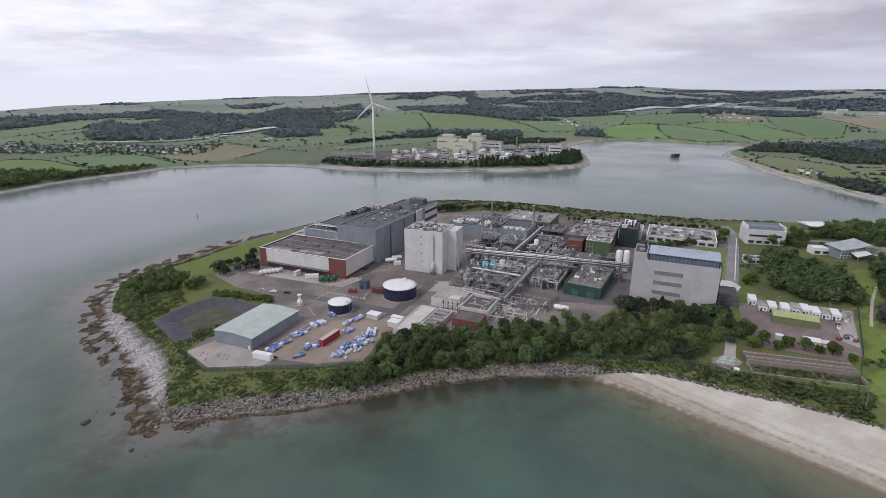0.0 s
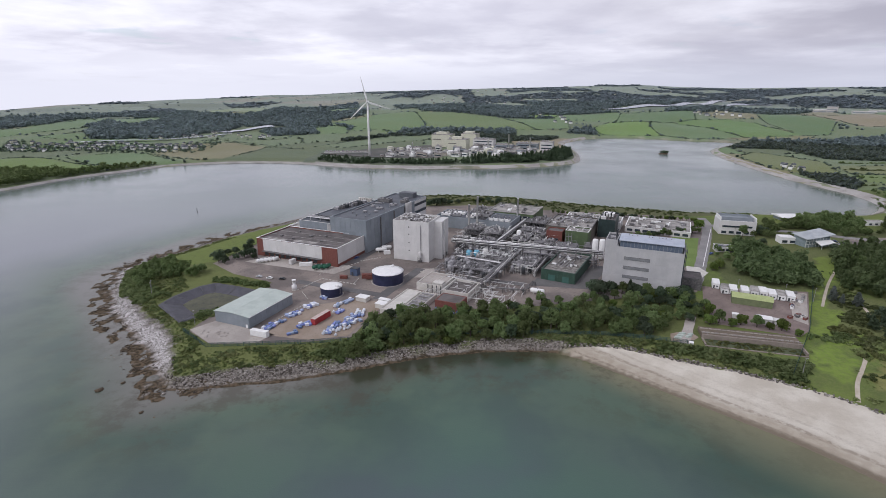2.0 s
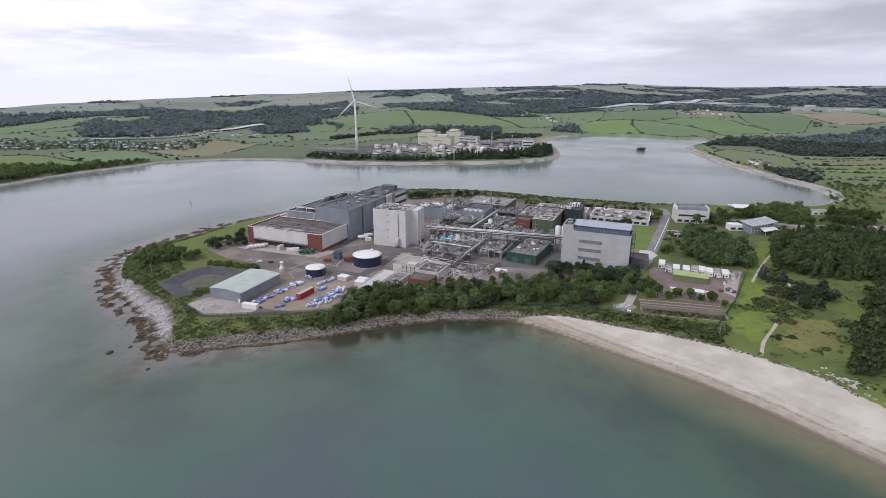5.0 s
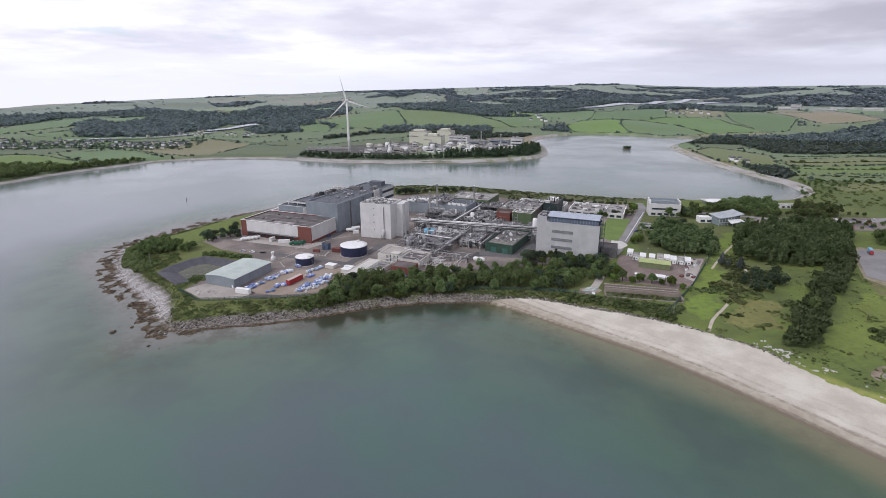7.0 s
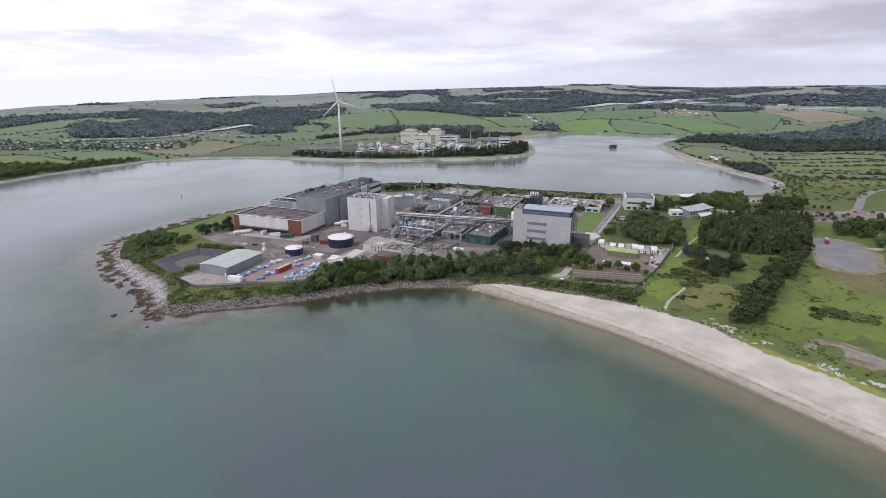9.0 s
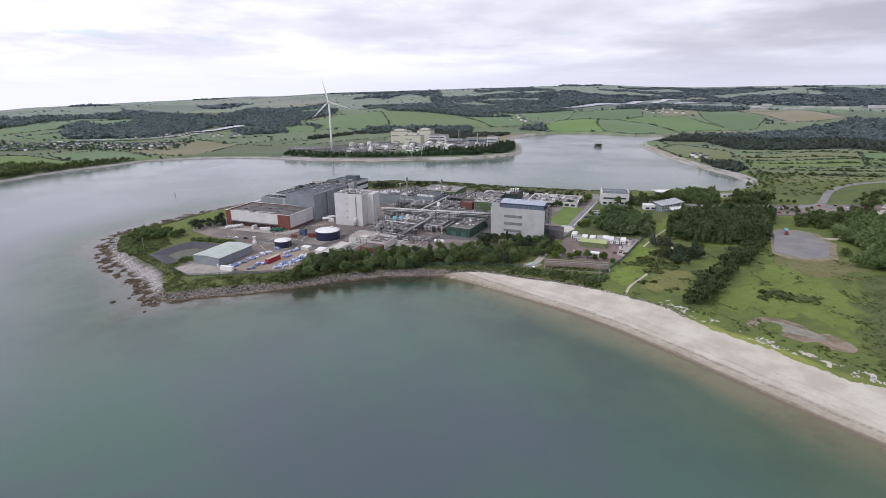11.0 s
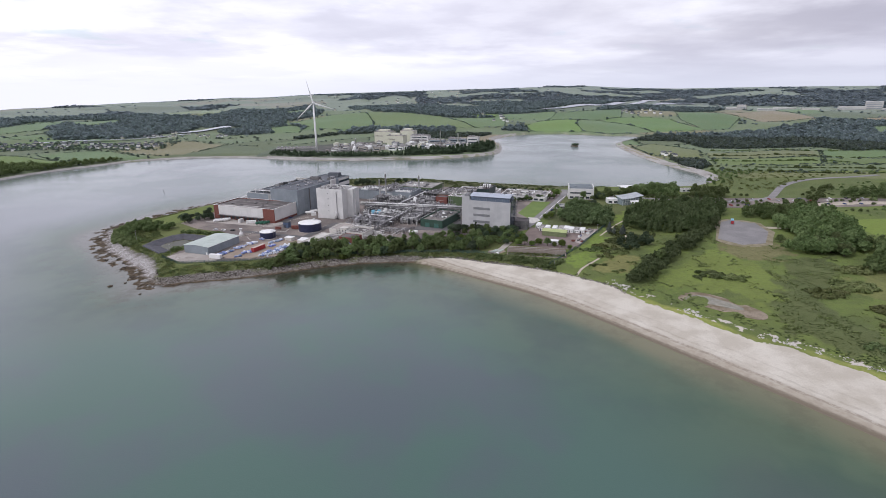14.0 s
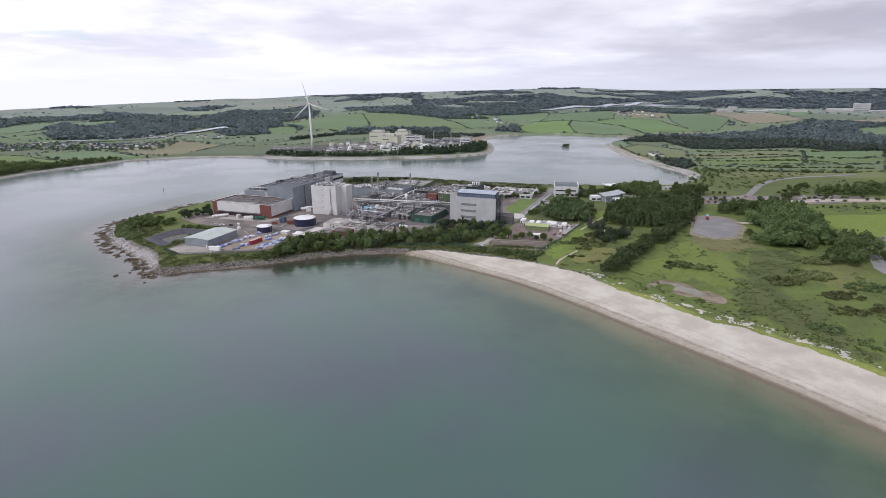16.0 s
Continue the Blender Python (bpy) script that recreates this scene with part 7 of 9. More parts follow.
for x, y, s in ((-161, 331, 1.25), (-155, 327, 0.9), (-161, 348, 0.7), (-156, 351, 0.75), (-146, 342, 0.95), (-142, 348, 0.85), (-152, 372, 0.8), (-150, 336, 0.7), (-137, 338, 0.6)):
    plant_tree("d", x, y, s, "trees on the western lawn", rnd)
for x, y, s in ((-3, 523, 1.2), (4, 527, 1.2), (12, 528, 0.9), (21, 534, 0.7), (46, 540, 0.9), (55, 541, 0.9), (67, 536, 1.1), (78, 522, 0.6), (-10, 520, 1.0), (90, 510, 0.5)):
    plant_tree("d", x, y, s, "trees behind the works", rnd)
for k in range(30):
    x = 118 + k * 4.6
    plant_tree(rnd.choice("dbe"), x, 486 - 0.22 * (x - 118) + rnd.uniform(-3, 3), rnd.uniform(0.4, 0.8), "trees along the northern shore", rnd)
for k in range(16):
    plant_tree(rnd.choice("db"), 158 + k * 5.0, 394 + k * 1.3 + rnd.uniform(-2, 2), rnd.uniform(0.6, 0.95), "trees behind the laboratory", rnd)
plant_tree("e", 240, 428, 1.5), plant_tree("e", 205, 322, 1.1), plant_tree("e", 198, 316, 0.9)
for x, y in ((101, 276), (107, 278), (113, 274), (119, 272), (126, 270), (132, 266), (139, 264), (146, 264), (153, 265), (158, 268), (104, 271), (128, 265)):
    plant_tree(rnd.choice("dbd"), x, y, rnd.uniform(0.95, 1.25), "dark trees before the laboratory", rnd)
for k in range(26):
    plant_tree(rnd.choice("bde"), 24 + k * 3.6, 548 - 0.32 * k * 3.6 + rnd.uniform(-2.5, 2.5), rnd.uniform(0.3, 0.6), "low trees along the northern shore", rnd)
HEDGE = [(212, 132), (222, 136), (276, 194), (330, 250), (372, 300), (362, 308), (318, 258), (262, 200), (210, 142)]
for x, y, s in ((388, 200, 1.3), (400, 183, 1.4), (431, 197, 1.0), (416, 166, 1.0), (417, 152, 0.9), (442, 164, 1.1), (431, 301, 1.2), (472, 298, 1.1), (396, 192, 1.1), (406, 196, 1.2), (412, 208, 1.1),
                (384, 212, 1.0), (376, 222, 0.9), (424, 176, 1.0), (436, 150, 1.0), (448, 150, 0.9), (300, 316, 1.0), (264, 399, 1.0), (300, 392, 0.9), (318, 352, 1.1), (420, 220, 1.2), (430, 236, 1.1), (442, 250, 1.0)):
    plant_tree(rnd.choice("acg"), x, y, s, "trees round the meadow", rnd)
for x, y, s in ((159, 231, 1.0), (153, 229, 0.9), (170, 229, 0.95), (177, 226, 1.0), (188, 222, 1.05), (193, 216, 0.7), (164, 227, 0.75), (182, 223, 0.7), (156, 240, 0.7), (160, 250, 0.8), (152, 252, 0.7), (196, 212, 0.5)):
    plant_tree(rnd.choice("ebe"), x, y, s, "small trees round the compound", rnd)

# woods as one mass each
lobed = [TREES[k][1] for k in "abcdg"]
wood_rng = np.random.RandomState(12)


def wood(name, poly, spacing, seed, mat, lo, hi, label, lobed=lobed):
    p = fill(poly, spacing, seed)
    s = wood_rng.uniform(lo, hi, len(p))
    scatter(name, lobed, with_z(p), np.column_stack([s, s * wood_rng.uniform(0.9, 1.15, len(p))]), mat, label, "wood", seed)


wood("scattered_trees", [(492, 352), (535, 405), (590, 455), (604, 446), (552, 385), (500, 346)], 8.5, 148, M_LEAF, 0.4, 0.85, "scattered trees and bushes inside the road bend")
wood("scattered_trees", [(440, 470), (480, 480), (540, 540), (620, 600), (600, 612), (530, 600), (470, 500)], 13, 149, M_LEAF, 0.35, 0.7, "scattered bushes on rough ground by the road")
wood("hedge_trees", HEDGE, 6.0, 20, M_LEAF_DEEP, 0.7, 1.0, "line of leafy hedge trees across the meadow")
wood("woodland", [(218, 363), (242, 378), (230, 342), (206, 312), (197, 318)], 8.5, 147, M_LEAF, 0.45, 0.75, "low trees beside the access road")
for k, poly in enumerate((((289, 432), (315, 450), (300, 405), (285, 396), (271, 395)), ((330, 450), (391, 456), (393, 446), (365, 424), (353, 433), (318, 421)), ((372, 430), (398, 412), (372, 402), (349, 404)))):
    wood("woodland", poly, 6.5, 140 + k, M_LEAF, 0.5, 0.85, "trees between reception and bay")
wood("woodland", [(-204, 296), (-194, 282), (-178, 300), (-160, 298), (-163, 312), (-178, 316), (-198, 334), (-212, 326)], 4.6, 146, M_LEAF, 0.45, 0.75, "dense low trees beside the western shore")
wood("woodland", [(212, 290), (246, 276), (268, 318), (262, 352), (252, 384), (242, 374), (230, 348), (212, 314)], 6.0, 21, M_LEAF_DEEP, 0.8, 1.15, "dense broadleaf wood beside the compound")
wood("woodland", [(262, 276), (290, 258), (322, 252), (384, 318), (400, 345), (392, 366), (350, 362), (306, 348), (276, 310)], 5.8, 22, M_LEAF_DEEP, 0.8, 1.2, "dense tall wood between meadow and reception", [TREES[k][1] for k in "hghcf"])
wood("woodland", [(232, 206), (262, 216), (268, 240), (240, 236)], 6.5, 23, M_LEAF_DARK, 0.5, 0.9, "dark thicket in the rough grass")
wood("woodland", [(338, 428), (346, 417), (389, 424), (411, 462), (388, 474), (350, 464)], 6.0, 24, M_LEAF, 0.7, 1.05, "dense dark trees along the bay behind the hall")
wood("woodland", [(398, 402), (412, 388), (440, 403), (454, 430), (428, 447), (405, 425)], 6.0, 152, M_LEAF, 0.8, 1.15, "dense dark trees at the corner of the bay")
wood("woodland", [(568, 398), (600, 416), (680, 442), (706, 432), (656, 384), (604, 380)], 7.5, 37, M_LEAF, 0.7, 1.05, "dark clump of trees beyond the road bend")
wood("woodland", [(344, 404), (400, 408), (470, 402), (470, 410), (400, 418), (344, 414)], 7.5, 38, M_LEAF, 0.4, 0.65, "line of trees screening the staff car park")
wood("woodland", [(300, 425), (350, 420), (352, 436), (300, 440)], 6.5, 25, M_LEAF, 0.5, 0.9, "trees beside the long white-roofed hall")
wood("woodland", [(394, 306), (430, 294), (470, 306), (503, 340), (488, 352), (420, 336)], 6.5, 26, M_LEAF, 0.7, 1.1, "line of trees beside the staff car park")
wood("tree_row", [(520, 322), (600, 304), (680, 296), (680, 301), (600, 310), (522, 328)], 6.5, 153, M_LEAF, 0.3, 0.55, "low hedge below the pale road verge")
wood("woodland", [(364, 198), (374, 184), (396, 178), (426, 192), (464, 246), (490, 312), (470, 318), (436, 298), (414, 290), (404, 262), (402, 236), (382, 212)], 7.0, 35, M_LEAF, 0.85, 1.4, "mass of tall trees beside the meadow")
wood("woodland", [(384, 146), (402, 136), (430, 150), (465, 192), (448, 204), (410, 168)], 7, 36, M_LEAF, 0.8, 1.2, "mass of trees beside the grey road")
for k, y in enumerate((376, 368, 356)):
    wood("tree_row", [(345 + k * 4, y), (620, y - 8), (620, y - 4), (345, y + 4)], 9, 40 + k, M_LEAF, 0.35, 0.65, "row of small trees in the car park")

# scrub on the banks and in the rough grass
bush_rng = np.random.RandomState(31)
bushes = [leaf_cloud(np.random.RandomState(50 + k), [(0, 0, 0.5, 0.75), (0.5, 0.2, 0.4, 0.55), (-0.4, 0.3, 0.45, 0.6), (0.1, -0.5, 0.35, 0.55)], 9, 0.29) for k in range(5)]
cand = np.column_stack([bush_rng.uniform(-245, 172, 110000), bush_rng.uniform(155, 400, 110000)])
cd = inland(cand[:, 0], cand[:, 1])
cw, cb = beach_width(cand[:, 0], cand[:, 1])
depth = cd - cw
bank = (depth > 0.5) & (depth < np.where(cand[:, 0] < -120, 30, 17)) & (cand[:, 0] < 170) & (cand[:, 1] < 400)
bank &= ~((cand[:, 0] < -150) & (cand[:, 1] > 335) & (depth > 8))
dune = (depth > 1) & (depth < 22) & (cand[:, 0] >= 150) & (cand[:, 1] < 180) & (wave(cand[:, 0], cand[:, 1], 30, 61) > -0.1)
YARD_OUT = ((-131, 220), (-111, 202), (-40, 210), (-34, 238), (100, 264), (-100, 300), (-112, 262))
pond_out = ((-166, 256), (-157, 286), (-140, 290), (-112, 274), (-110, 258), (-124, 244), (-138, 229))
sel = (bank | dune) & ~inside(YARD_OUT, cand[:, 0], cand[:, 1]) & ~inside(pond_out, cand[:, 0], cand[:, 1])
sel &= wave(cand[:, 0], cand[:, 1], 19, 72) + 0.7 * wave(cand[:, 0], cand[:, 1], 7, 73) > -0.1
p = cand[sel][:3400]
s = bush_rng.uniform(0.4, 1.05, len(p)) * np.where(bush_rng.rand(len(p)) < 0.10, 1.7, 1)
half = bush_rng.rand(len(p)) + 0.35 * wave(p[:, 0], p[:, 1], 30, 67) < 0.5
scatter("scrub", bushes, with_z(p[~half]), np.column_stack([s, s * bush_rng.uniform(0.55, 1.0, len(p))])[~half], M_BRUSH, "dark green scrub on the shore bank", "scrub", 34)
scatter("scrub", bushes, with_z(p[half]), np.column_stack([s, s * bush_rng.uniform(0.55, 1.0, len(p))])[half], M_SCRUB, "dense green scrub on the shore bank", "scrub", 33)
p = cand[(bank | dune) & ~inside(YARD_OUT, cand[:, 0], cand[:, 1]) & ~inside(pond_out, cand[:, 0], cand[:, 1])][5200:17000]
s = bush_rng.uniform(0.5, 1.25, len(p))
bank_tufts = [leaf_cloud(np.random.RandomState(260 + k), [(0, 0, 0.3, 0.6)], 5, 0.42, 0.6) for k in range(4)]
scatter("bank_grass", bank_tufts, with_z(p), np.column_stack([s, s * 0.6]), leaf_material("rank_grass", (0.125, 0.165, 0.052), (0.195, 0.225, 0.085)), "tall rank grass on the shore bank", "grass", 35)
THICK = [((-222, 318), (-206, 336), (-200, 300), (-186, 284), (-170, 268), (-178, 256), (-202, 276), (-214, 300)), ((-150, 298), (-110, 288), (-108, 281), (-146, 291)), ((-136, 240), (-122, 250), (-118, 246), (-132, 232)),
         ((112, 200), (128, 196), (150, 186), (168, 173), (180, 186), (160, 193), (138, 202), (120, 206)), ((148, 252), (157, 238), (153, 236), (145, 250)), ((-60, 196), (-36, 212), (-20, 204), (-44, 190))]
for k, poly in enumerate(THICK):
    p = fill(poly, 2.2, 70 + k)
    s = bush_rng.uniform(1.2, 2.6, len(p))
    scatter("thicket", bushes, with_z(p), np.column_stack([s, s * bush_rng.uniform(0.7, 1.1, len(p))]), M_BRUSH if k in (0, 3) else M_LEAF, "dark leafy thicket beside the shore", "thicket", 80 + k)
SWATH = ((347, 178), (389, 182), (351, 127), (310, 96), (313, 65), (301, 18), (291, -4), (287, 13), (282, 41), (267, 60), (283, 100), (316, 134))
BRUSH = ((236, 252), (258, 280), (267, 258), (286, 268), (282, 253), (260, 222), (240, 211), (222, 202), (210, 192), (226, 226))
DUNE = ((184, 150), (212, 120), (232, 96), (256, 62), (272, 30), (290, -4), (298, 20), (270, 56), (246, 92), (222, 124), (200, 146), (190, 158))
weeds = [leaf_cloud(np.random.RandomState(270 + k), [(0, 0, 0.35, 0.75), (0.5, 0.2, 0.3, 0.55)], 7, 0.36) for k in range(4)]
for tm in weeds:
    tm[:, 3:] = tm[:, 3:] * 0.3 + np.array((0, 0, 0.8))
    tm[:, 3:] /= np.linalg.norm(tm[:, 3:], axis=1)[:, None]
for k, (poly, gap, lo, hi, name, label) in enumerate(((SWATH, 1.5, 0.35, 0.75, "tall_weeds", "tall dark weeds filling a damp hollow"), (BRUSH, 2.7, 1.0, 2.3, "brush", "dark brush beside the grass strip"),
                                                      (DUNE, 2.4, 0.4, 1.0, "dune_scrub", "low scrub along the top of the beach"))):
    p = fill(poly, gap, 170 + k)
    p = p[wave(p[:, 0], p[:, 1], 22, 68) + 0.5 * wave(p[:, 0], p[:, 1], 8, 69) > -0.25]
    p = p[inland(p[:, 0], p[:, 1]) - beach_width(p[:, 0], p[:, 1])[0] > 8.0]
    s = bush_rng.uniform(lo, hi, len(p))
    scatter(name, bushes if k else weeds, with_z(p), np.column_stack([s, s * bush_rng.uniform(0.35, 0.7, len(p))]), M_WEEDS if k == 0 else M_BRUSH, label, "scrub", 180 + k)
plant_tree("k", 252, 254, 1.0), plant_tree("k", 246, 258, 0.6)
for x, y, s in ((316, 363, 0.95), (292, 411, 1.0), (288, 416, 1.1), (284, 408, 0.8), (270, 380, 0.7), (262, 372, 0.8)):
    plant_tree("d", x, y, s)
MEADOW = ((150, 205), (205, 215), (240, 265), (330, 262), (366, 205), (420, 240), (470, 190), (420, 100), (330, -20), (290, -40), (262, 60), (220, 118), (180, 140))
cand = fill(MEADOW, 2.4, 91)
nz = wave(cand[:, 0], cand[:, 1], 34, 62) + 0.5 * wave(cand[:, 0], cand[:, 1], 11, 63)
lot = ((326, 236), (366, 296), (400, 286), (392, 252), (362, 216), (338, 213))
strip_grass = ((166, 160), (182, 152), (232, 250), (275, 315), (262, 315), (204, 222))
ok = (nz > 0.9) & (inland(cand[:, 0], cand[:, 1]) > 52) & ~inside(lot, cand[:, 0], cand[:, 1]) & ~inside(strip_grass, cand[:, 0], cand[:, 1])
p = cand[ok]
s = bush_rng.uniform(0.5, 1.4, len(p))
scatter("bramble", bushes, with_z(p), np.column_stack([s, s * bush_rng.uniform(0.5, 0.9, len(p))]), M_SCRUB, "brambles and gorse scattered over rough grass", "brambles", 92)
M_GRASS = leaf_material("meadow_grass", (0.15, 0.19, 0.06), (0.22, 0.255, 0.092))
tufts = [leaf_cloud(np.random.RandomState(60 + k), [(0, 0, 0.3, 0.6)], 7, 0.42, 0.6) for k in range(4)]
p = fill(((186, 172), (225, 225), (262, 262), (330, 248), (322, 214), (345, 205), (390, 240), (440, 190), (400, 110), (330, -10), (296, -30), (262, 60), (222, 122)), 1.9, 93)
p = p[(wave(p[:, 0], p[:, 1], 26, 57) + 0.7 * wave(p[:, 0], p[:, 1], 8, 58) > 0.75) & (inland(p[:, 0], p[:, 1]) > 50) & ~inside(lot, p[:, 0], p[:, 1])]
s = bush_rng.uniform(0.4, 0.95, len(p))
scatter("grass_tufts", tufts, with_z(p), np.column_stack([s, s * 0.45]), M_GRASS, "tall rough grass of the meadow", "grass", 94)
BUSHY = ((210, 213, 7, 3), (222, 220, 8, 3), (231, 203, 6, 3), (202, 175, 5, 2), (264, 278, 6, 4), (238, 172, 7, 3), (272, 149, 9, 3), (287, 142, 9, 3), (345, 83, 9, 3), (300, 40, 7, 3), (327, 110, 9, 4), (216, 196, 6, 2.4),
         (248, 190, 6, 3), (330, 60, 8, 3), (352, 120, 12, 4), (372, 96, 10, 3), (186, 160, 4, 1.5), (360, 60, 12, 3), (312, 20, 8, 2.5), (380, 150, 10, 4), (214, 160, 5, 2))
for k, (x, y, r, h) in enumerate(BUSHY):
    n_ = int(r * r * 0.32) + 3
    a, q = bush_rng.uniform(0, 6.28, n_), r * np.sqrt(bush_rng.rand(n_))
    p = np.column_stack([x + q * np.cos(a) * 1.3, y + q * np.sin(a) * 0.8])
    s = bush_rng.uniform(0.7, 1.2, n_) * h * 0.55
    scatter("bush", bushes, with_z(p), np.column_stack([s * 1.25, s]), M_SCRUB if k % 3 else M_LEAF, "dark rounded gorse bush in rough grass", "bush", 100 + k)

for k, (poly, gap) in enumerate(((((440, 455), (520, 440), (600, 500), (700, 560), (640, 600), (540, 590), (500, 520)), 9), (((540, 395), (610, 470), (720, 500), (760, 440), (640, 370)), 10), (((520, 300), (640, 290), (700, 330), (560, 345)), 10))):
    p = fill(poly, gap, 240 + k)
    p = p[wave(p[:, 0], p[:, 1], 45, 74) + 0.6 * wave(p[:, 0], p[:, 1], 15, 75) > -0.1]
    s = bush_rng.uniform(0.9, 2.8, len(p))
    scatter("rough_bushes", bushes, with_z(p), np.column_stack([s, s * bush_rng.uniform(0.5, 1.0, len(p))]), M_LEAF if k else M_SCRUB, "bushes dotted over rough ground beyond the works", "bushes", 245 + k)
shoreline = np.array([(-2, 590), (68, 580), (130, 552), (176, 530), (230, 512), (262, 500), (330, 492)], float)
p = np.concatenate([a + (b - a) * bush_rng.rand(int(np.linalg.norm(b - a) / 1.3), 1) for a, b in zip(shoreline, shoreline[1:])])
p = p + bush_rng.uniform(-1, 1, p.shape) * np.array((2, 5))
s = bush_rng.uniform(0.7, 1.9, len(p))
scatter("shore_scrub", bushes, with_z(p), np.column_stack([s, s * 0.8]), M_LEAF, "dark scrub along the northern shore", "scrub", 250)

p = fill(((-20, 524), (40, 532), (100, 511), (180, 496), (250, 476), (262, 500), (176, 530), (68, 580), (-2, 590), (-40, 572)), 4.6, 251)
p = p[wave(p[:, 0], p[:, 1], 28, 77) > -0.35]
s = bush_rng.uniform(0.8, 2.0, len(p))
scatter("shore_scrub", bushes, with_z(p), np.column_stack([s, s * 0.75]), M_LEAF, "dark scrub between works and northern shore", "scrub", 252)

# rocks along the shore
ico = bmesh.new()
bmesh.ops.create_icosphere(ico, subdivisions=1, radius=1.0)
rk_faces = np.array([[v.index for v in f.verts] for f in ico.faces])
rk_co = np.array([v.co[:] for v in ico.verts])
ico.free()
rock_t = []
for k in range(6):
    g = np.random.RandomState(200 + k)
    m = rk_co * np.array((1, g.uniform(0.6, 0.9), g.uniform(0.45, 0.7))) * g.uniform(0.78, 1.2, (len(rk_co), 1))
    for _ in range(3):
        d = g.normal(size=3)
        d /= np.linalg.norm(d)
        m = m - np.maximum(m @ d - 0.55, 0)[:, None] * d
    rock_t.append(m)
n = Nodes("shore_stone")
isl = n.t.nodes.new("ShaderNodeNewGeometry").outputs["Random Per Island"]
c = n.mix(isl, (0.11, 0.10, 0.088), (0.35, 0.335, 0.315))
c = n.mix(n.ramp(n.noise(1.5, 4), 0.5, 0.75, 0, 0.6), c, (0.12, 0.105, 0.09))
zs = n.t.nodes.new("ShaderNodeSeparateXYZ")
n.put(zs.inputs[0], n.pos)
c = n.mix(n.ramp(n.math("ADD", zs.outputs[2], n.math("MULTIPLY", n.noise(0.2, 4), 1.6)), 1.0, 2.4, 0.85, 0.0), c, n.mix(isl, (0.05, 0.04, 0.028), (0.15, 0.12, 0.085)))
M_STONE = n.done(c, 0.9, 0, 0.3)
n = Nodes("brown_shore_stone")
isl = n.t.nodes.new("ShaderNodeNewGeometry").outputs["Random Per Island"]
c = n.mix(n.ramp(isl, 0.1, 1.0), (0.055, 0.048, 0.042), (0.37, 0.345, 0.315))
M_DARK_STONE = n.done(n.mix(n.ramp(n.noise(1.5, 4), 0.45, 0.7, 0, 0.6), c, (0.085, 0.07, 0.055)), 0.9, 0, 0.3)
n = Nodes("weedy_stone")
isl = n.t.nodes.new("ShaderNodeNewGeometry").outputs["Random Per Island"]
c = n.mix(isl, (0.026, 0.020, 0.013), (0.115, 0.085, 0.052))
M_WEEDROCK = n.done(c, 0.75, 0, 0.4)
rg = np.random.RandomState(301)
cand = np.column_stack([rg.uniform(-250, 110, 190000), rg.uniform(150, 480, 190000)])
cd = inland(cand[:, 0], cand[:, 1])
cw, cb = beach_width(cand[:, 0], cand[:, 1])
front = cand[:, 1] < 240
up_ = (cd > np.where(cand[:, 0] - 0.2 * (cand[:, 1] - 200) < -110, 8.5, 2.5)) & (cd < np.where(front, cw + 1, cw - 1)) & (cb < 0.5)
p = cand[up_][:13000]
s = rg.uniform(0.35, 1.0, len(p)) * np.where(rg.rand(len(p)) < 0.12, 1.6, 1) * np.where(p[:, 0] - 0.2 * (p[:, 1] - 200) > -126, 0.62, 0.36)
front_ = p[:, 0] - 0.2 * (p[:, 1] - 200) > -120
scatter("shore_rocks", rock_t, with_z(p[front_], -0.1), np.column_stack([s, s])[front_], M_DARK_STONE, "dark grey-brown boulders below the shore belt", "rocks", 301, faces=rk_faces)
scatter("shore_rocks", rock_t, with_z(p[~front_], -0.1), np.column_stack([s, s])[~front_], M_STONE, "grey and pale boulders of the shore revetment", "rocks", 302, faces=rk_faces)
reefy = wave(cand[:, 0], cand[:, 1], 26, 64) + 0.7 * wave(cand[:, 0] + 0.8 * cand[:, 1], (cand[:, 1] - cand[:, 0]) * 0.3, 9, 65) + 0.4 * wave(cand[:, 0], cand[:, 1], 3.5, 66)
lo_ = (cd > np.where(cand[:, 0] < -100, -17, -4)) & (cd < np.where(cand[:, 0] < -100, 9.0, 4)) & (cb < 0.3) & (reefy > np.where(cd > 0, 0.15 - 0.05 * cd, 0.15 - 0.075 * cd))
p = cand[lo_][:14000]
s = rg.uniform(0.18, 0.56, len(p)) * np.where(rg.rand(len(p)) < 0.08, 1.7, 1)
zz = np.maximum(ground_height(p[:, 0], p[:, 1]), -0.12)
scatter("weedy_rocks", rock_t, np.column_stack([p, zz]), np.column_stack([s * 1.2, s * 0.42]), M_WEEDROCK, "brown weed-covered rocks at the water's edge", "rocks", 303, faces=rk_faces)
x_ = np.column_stack([rg.uniform(176, 300, 26000), rg.uniform(-20, 150, 26000)])
cd = inland(x_[:, 0], x_[:, 1])
cw, cb = beach_width(x_[:, 0], x_[:, 1])
p = x_[(np.abs(cd - cw - 7) < 3.0) & (wave(x_[:, 0], x_[:, 1], 30, 66) + 0.5 * wave(x_[:, 0], x_[:, 1], 9, 60) > 0.35)][:900]
s = rg.uniform(0.25, 0.75, len(p)) * np.where(rg.rand(len(p)) < 0.06, 2.0, 1)
scatter("dune_stones", rock_t, with_z(p, 0.0), np.column_stack([s, s]), surface("pale_stone", (0.44, 0.42, 0.39), (0.58, 0.56, 0.53), 1, 4, 0.9), "pale stones along the top of the beach", "stones", 304, faces=rk_faces)
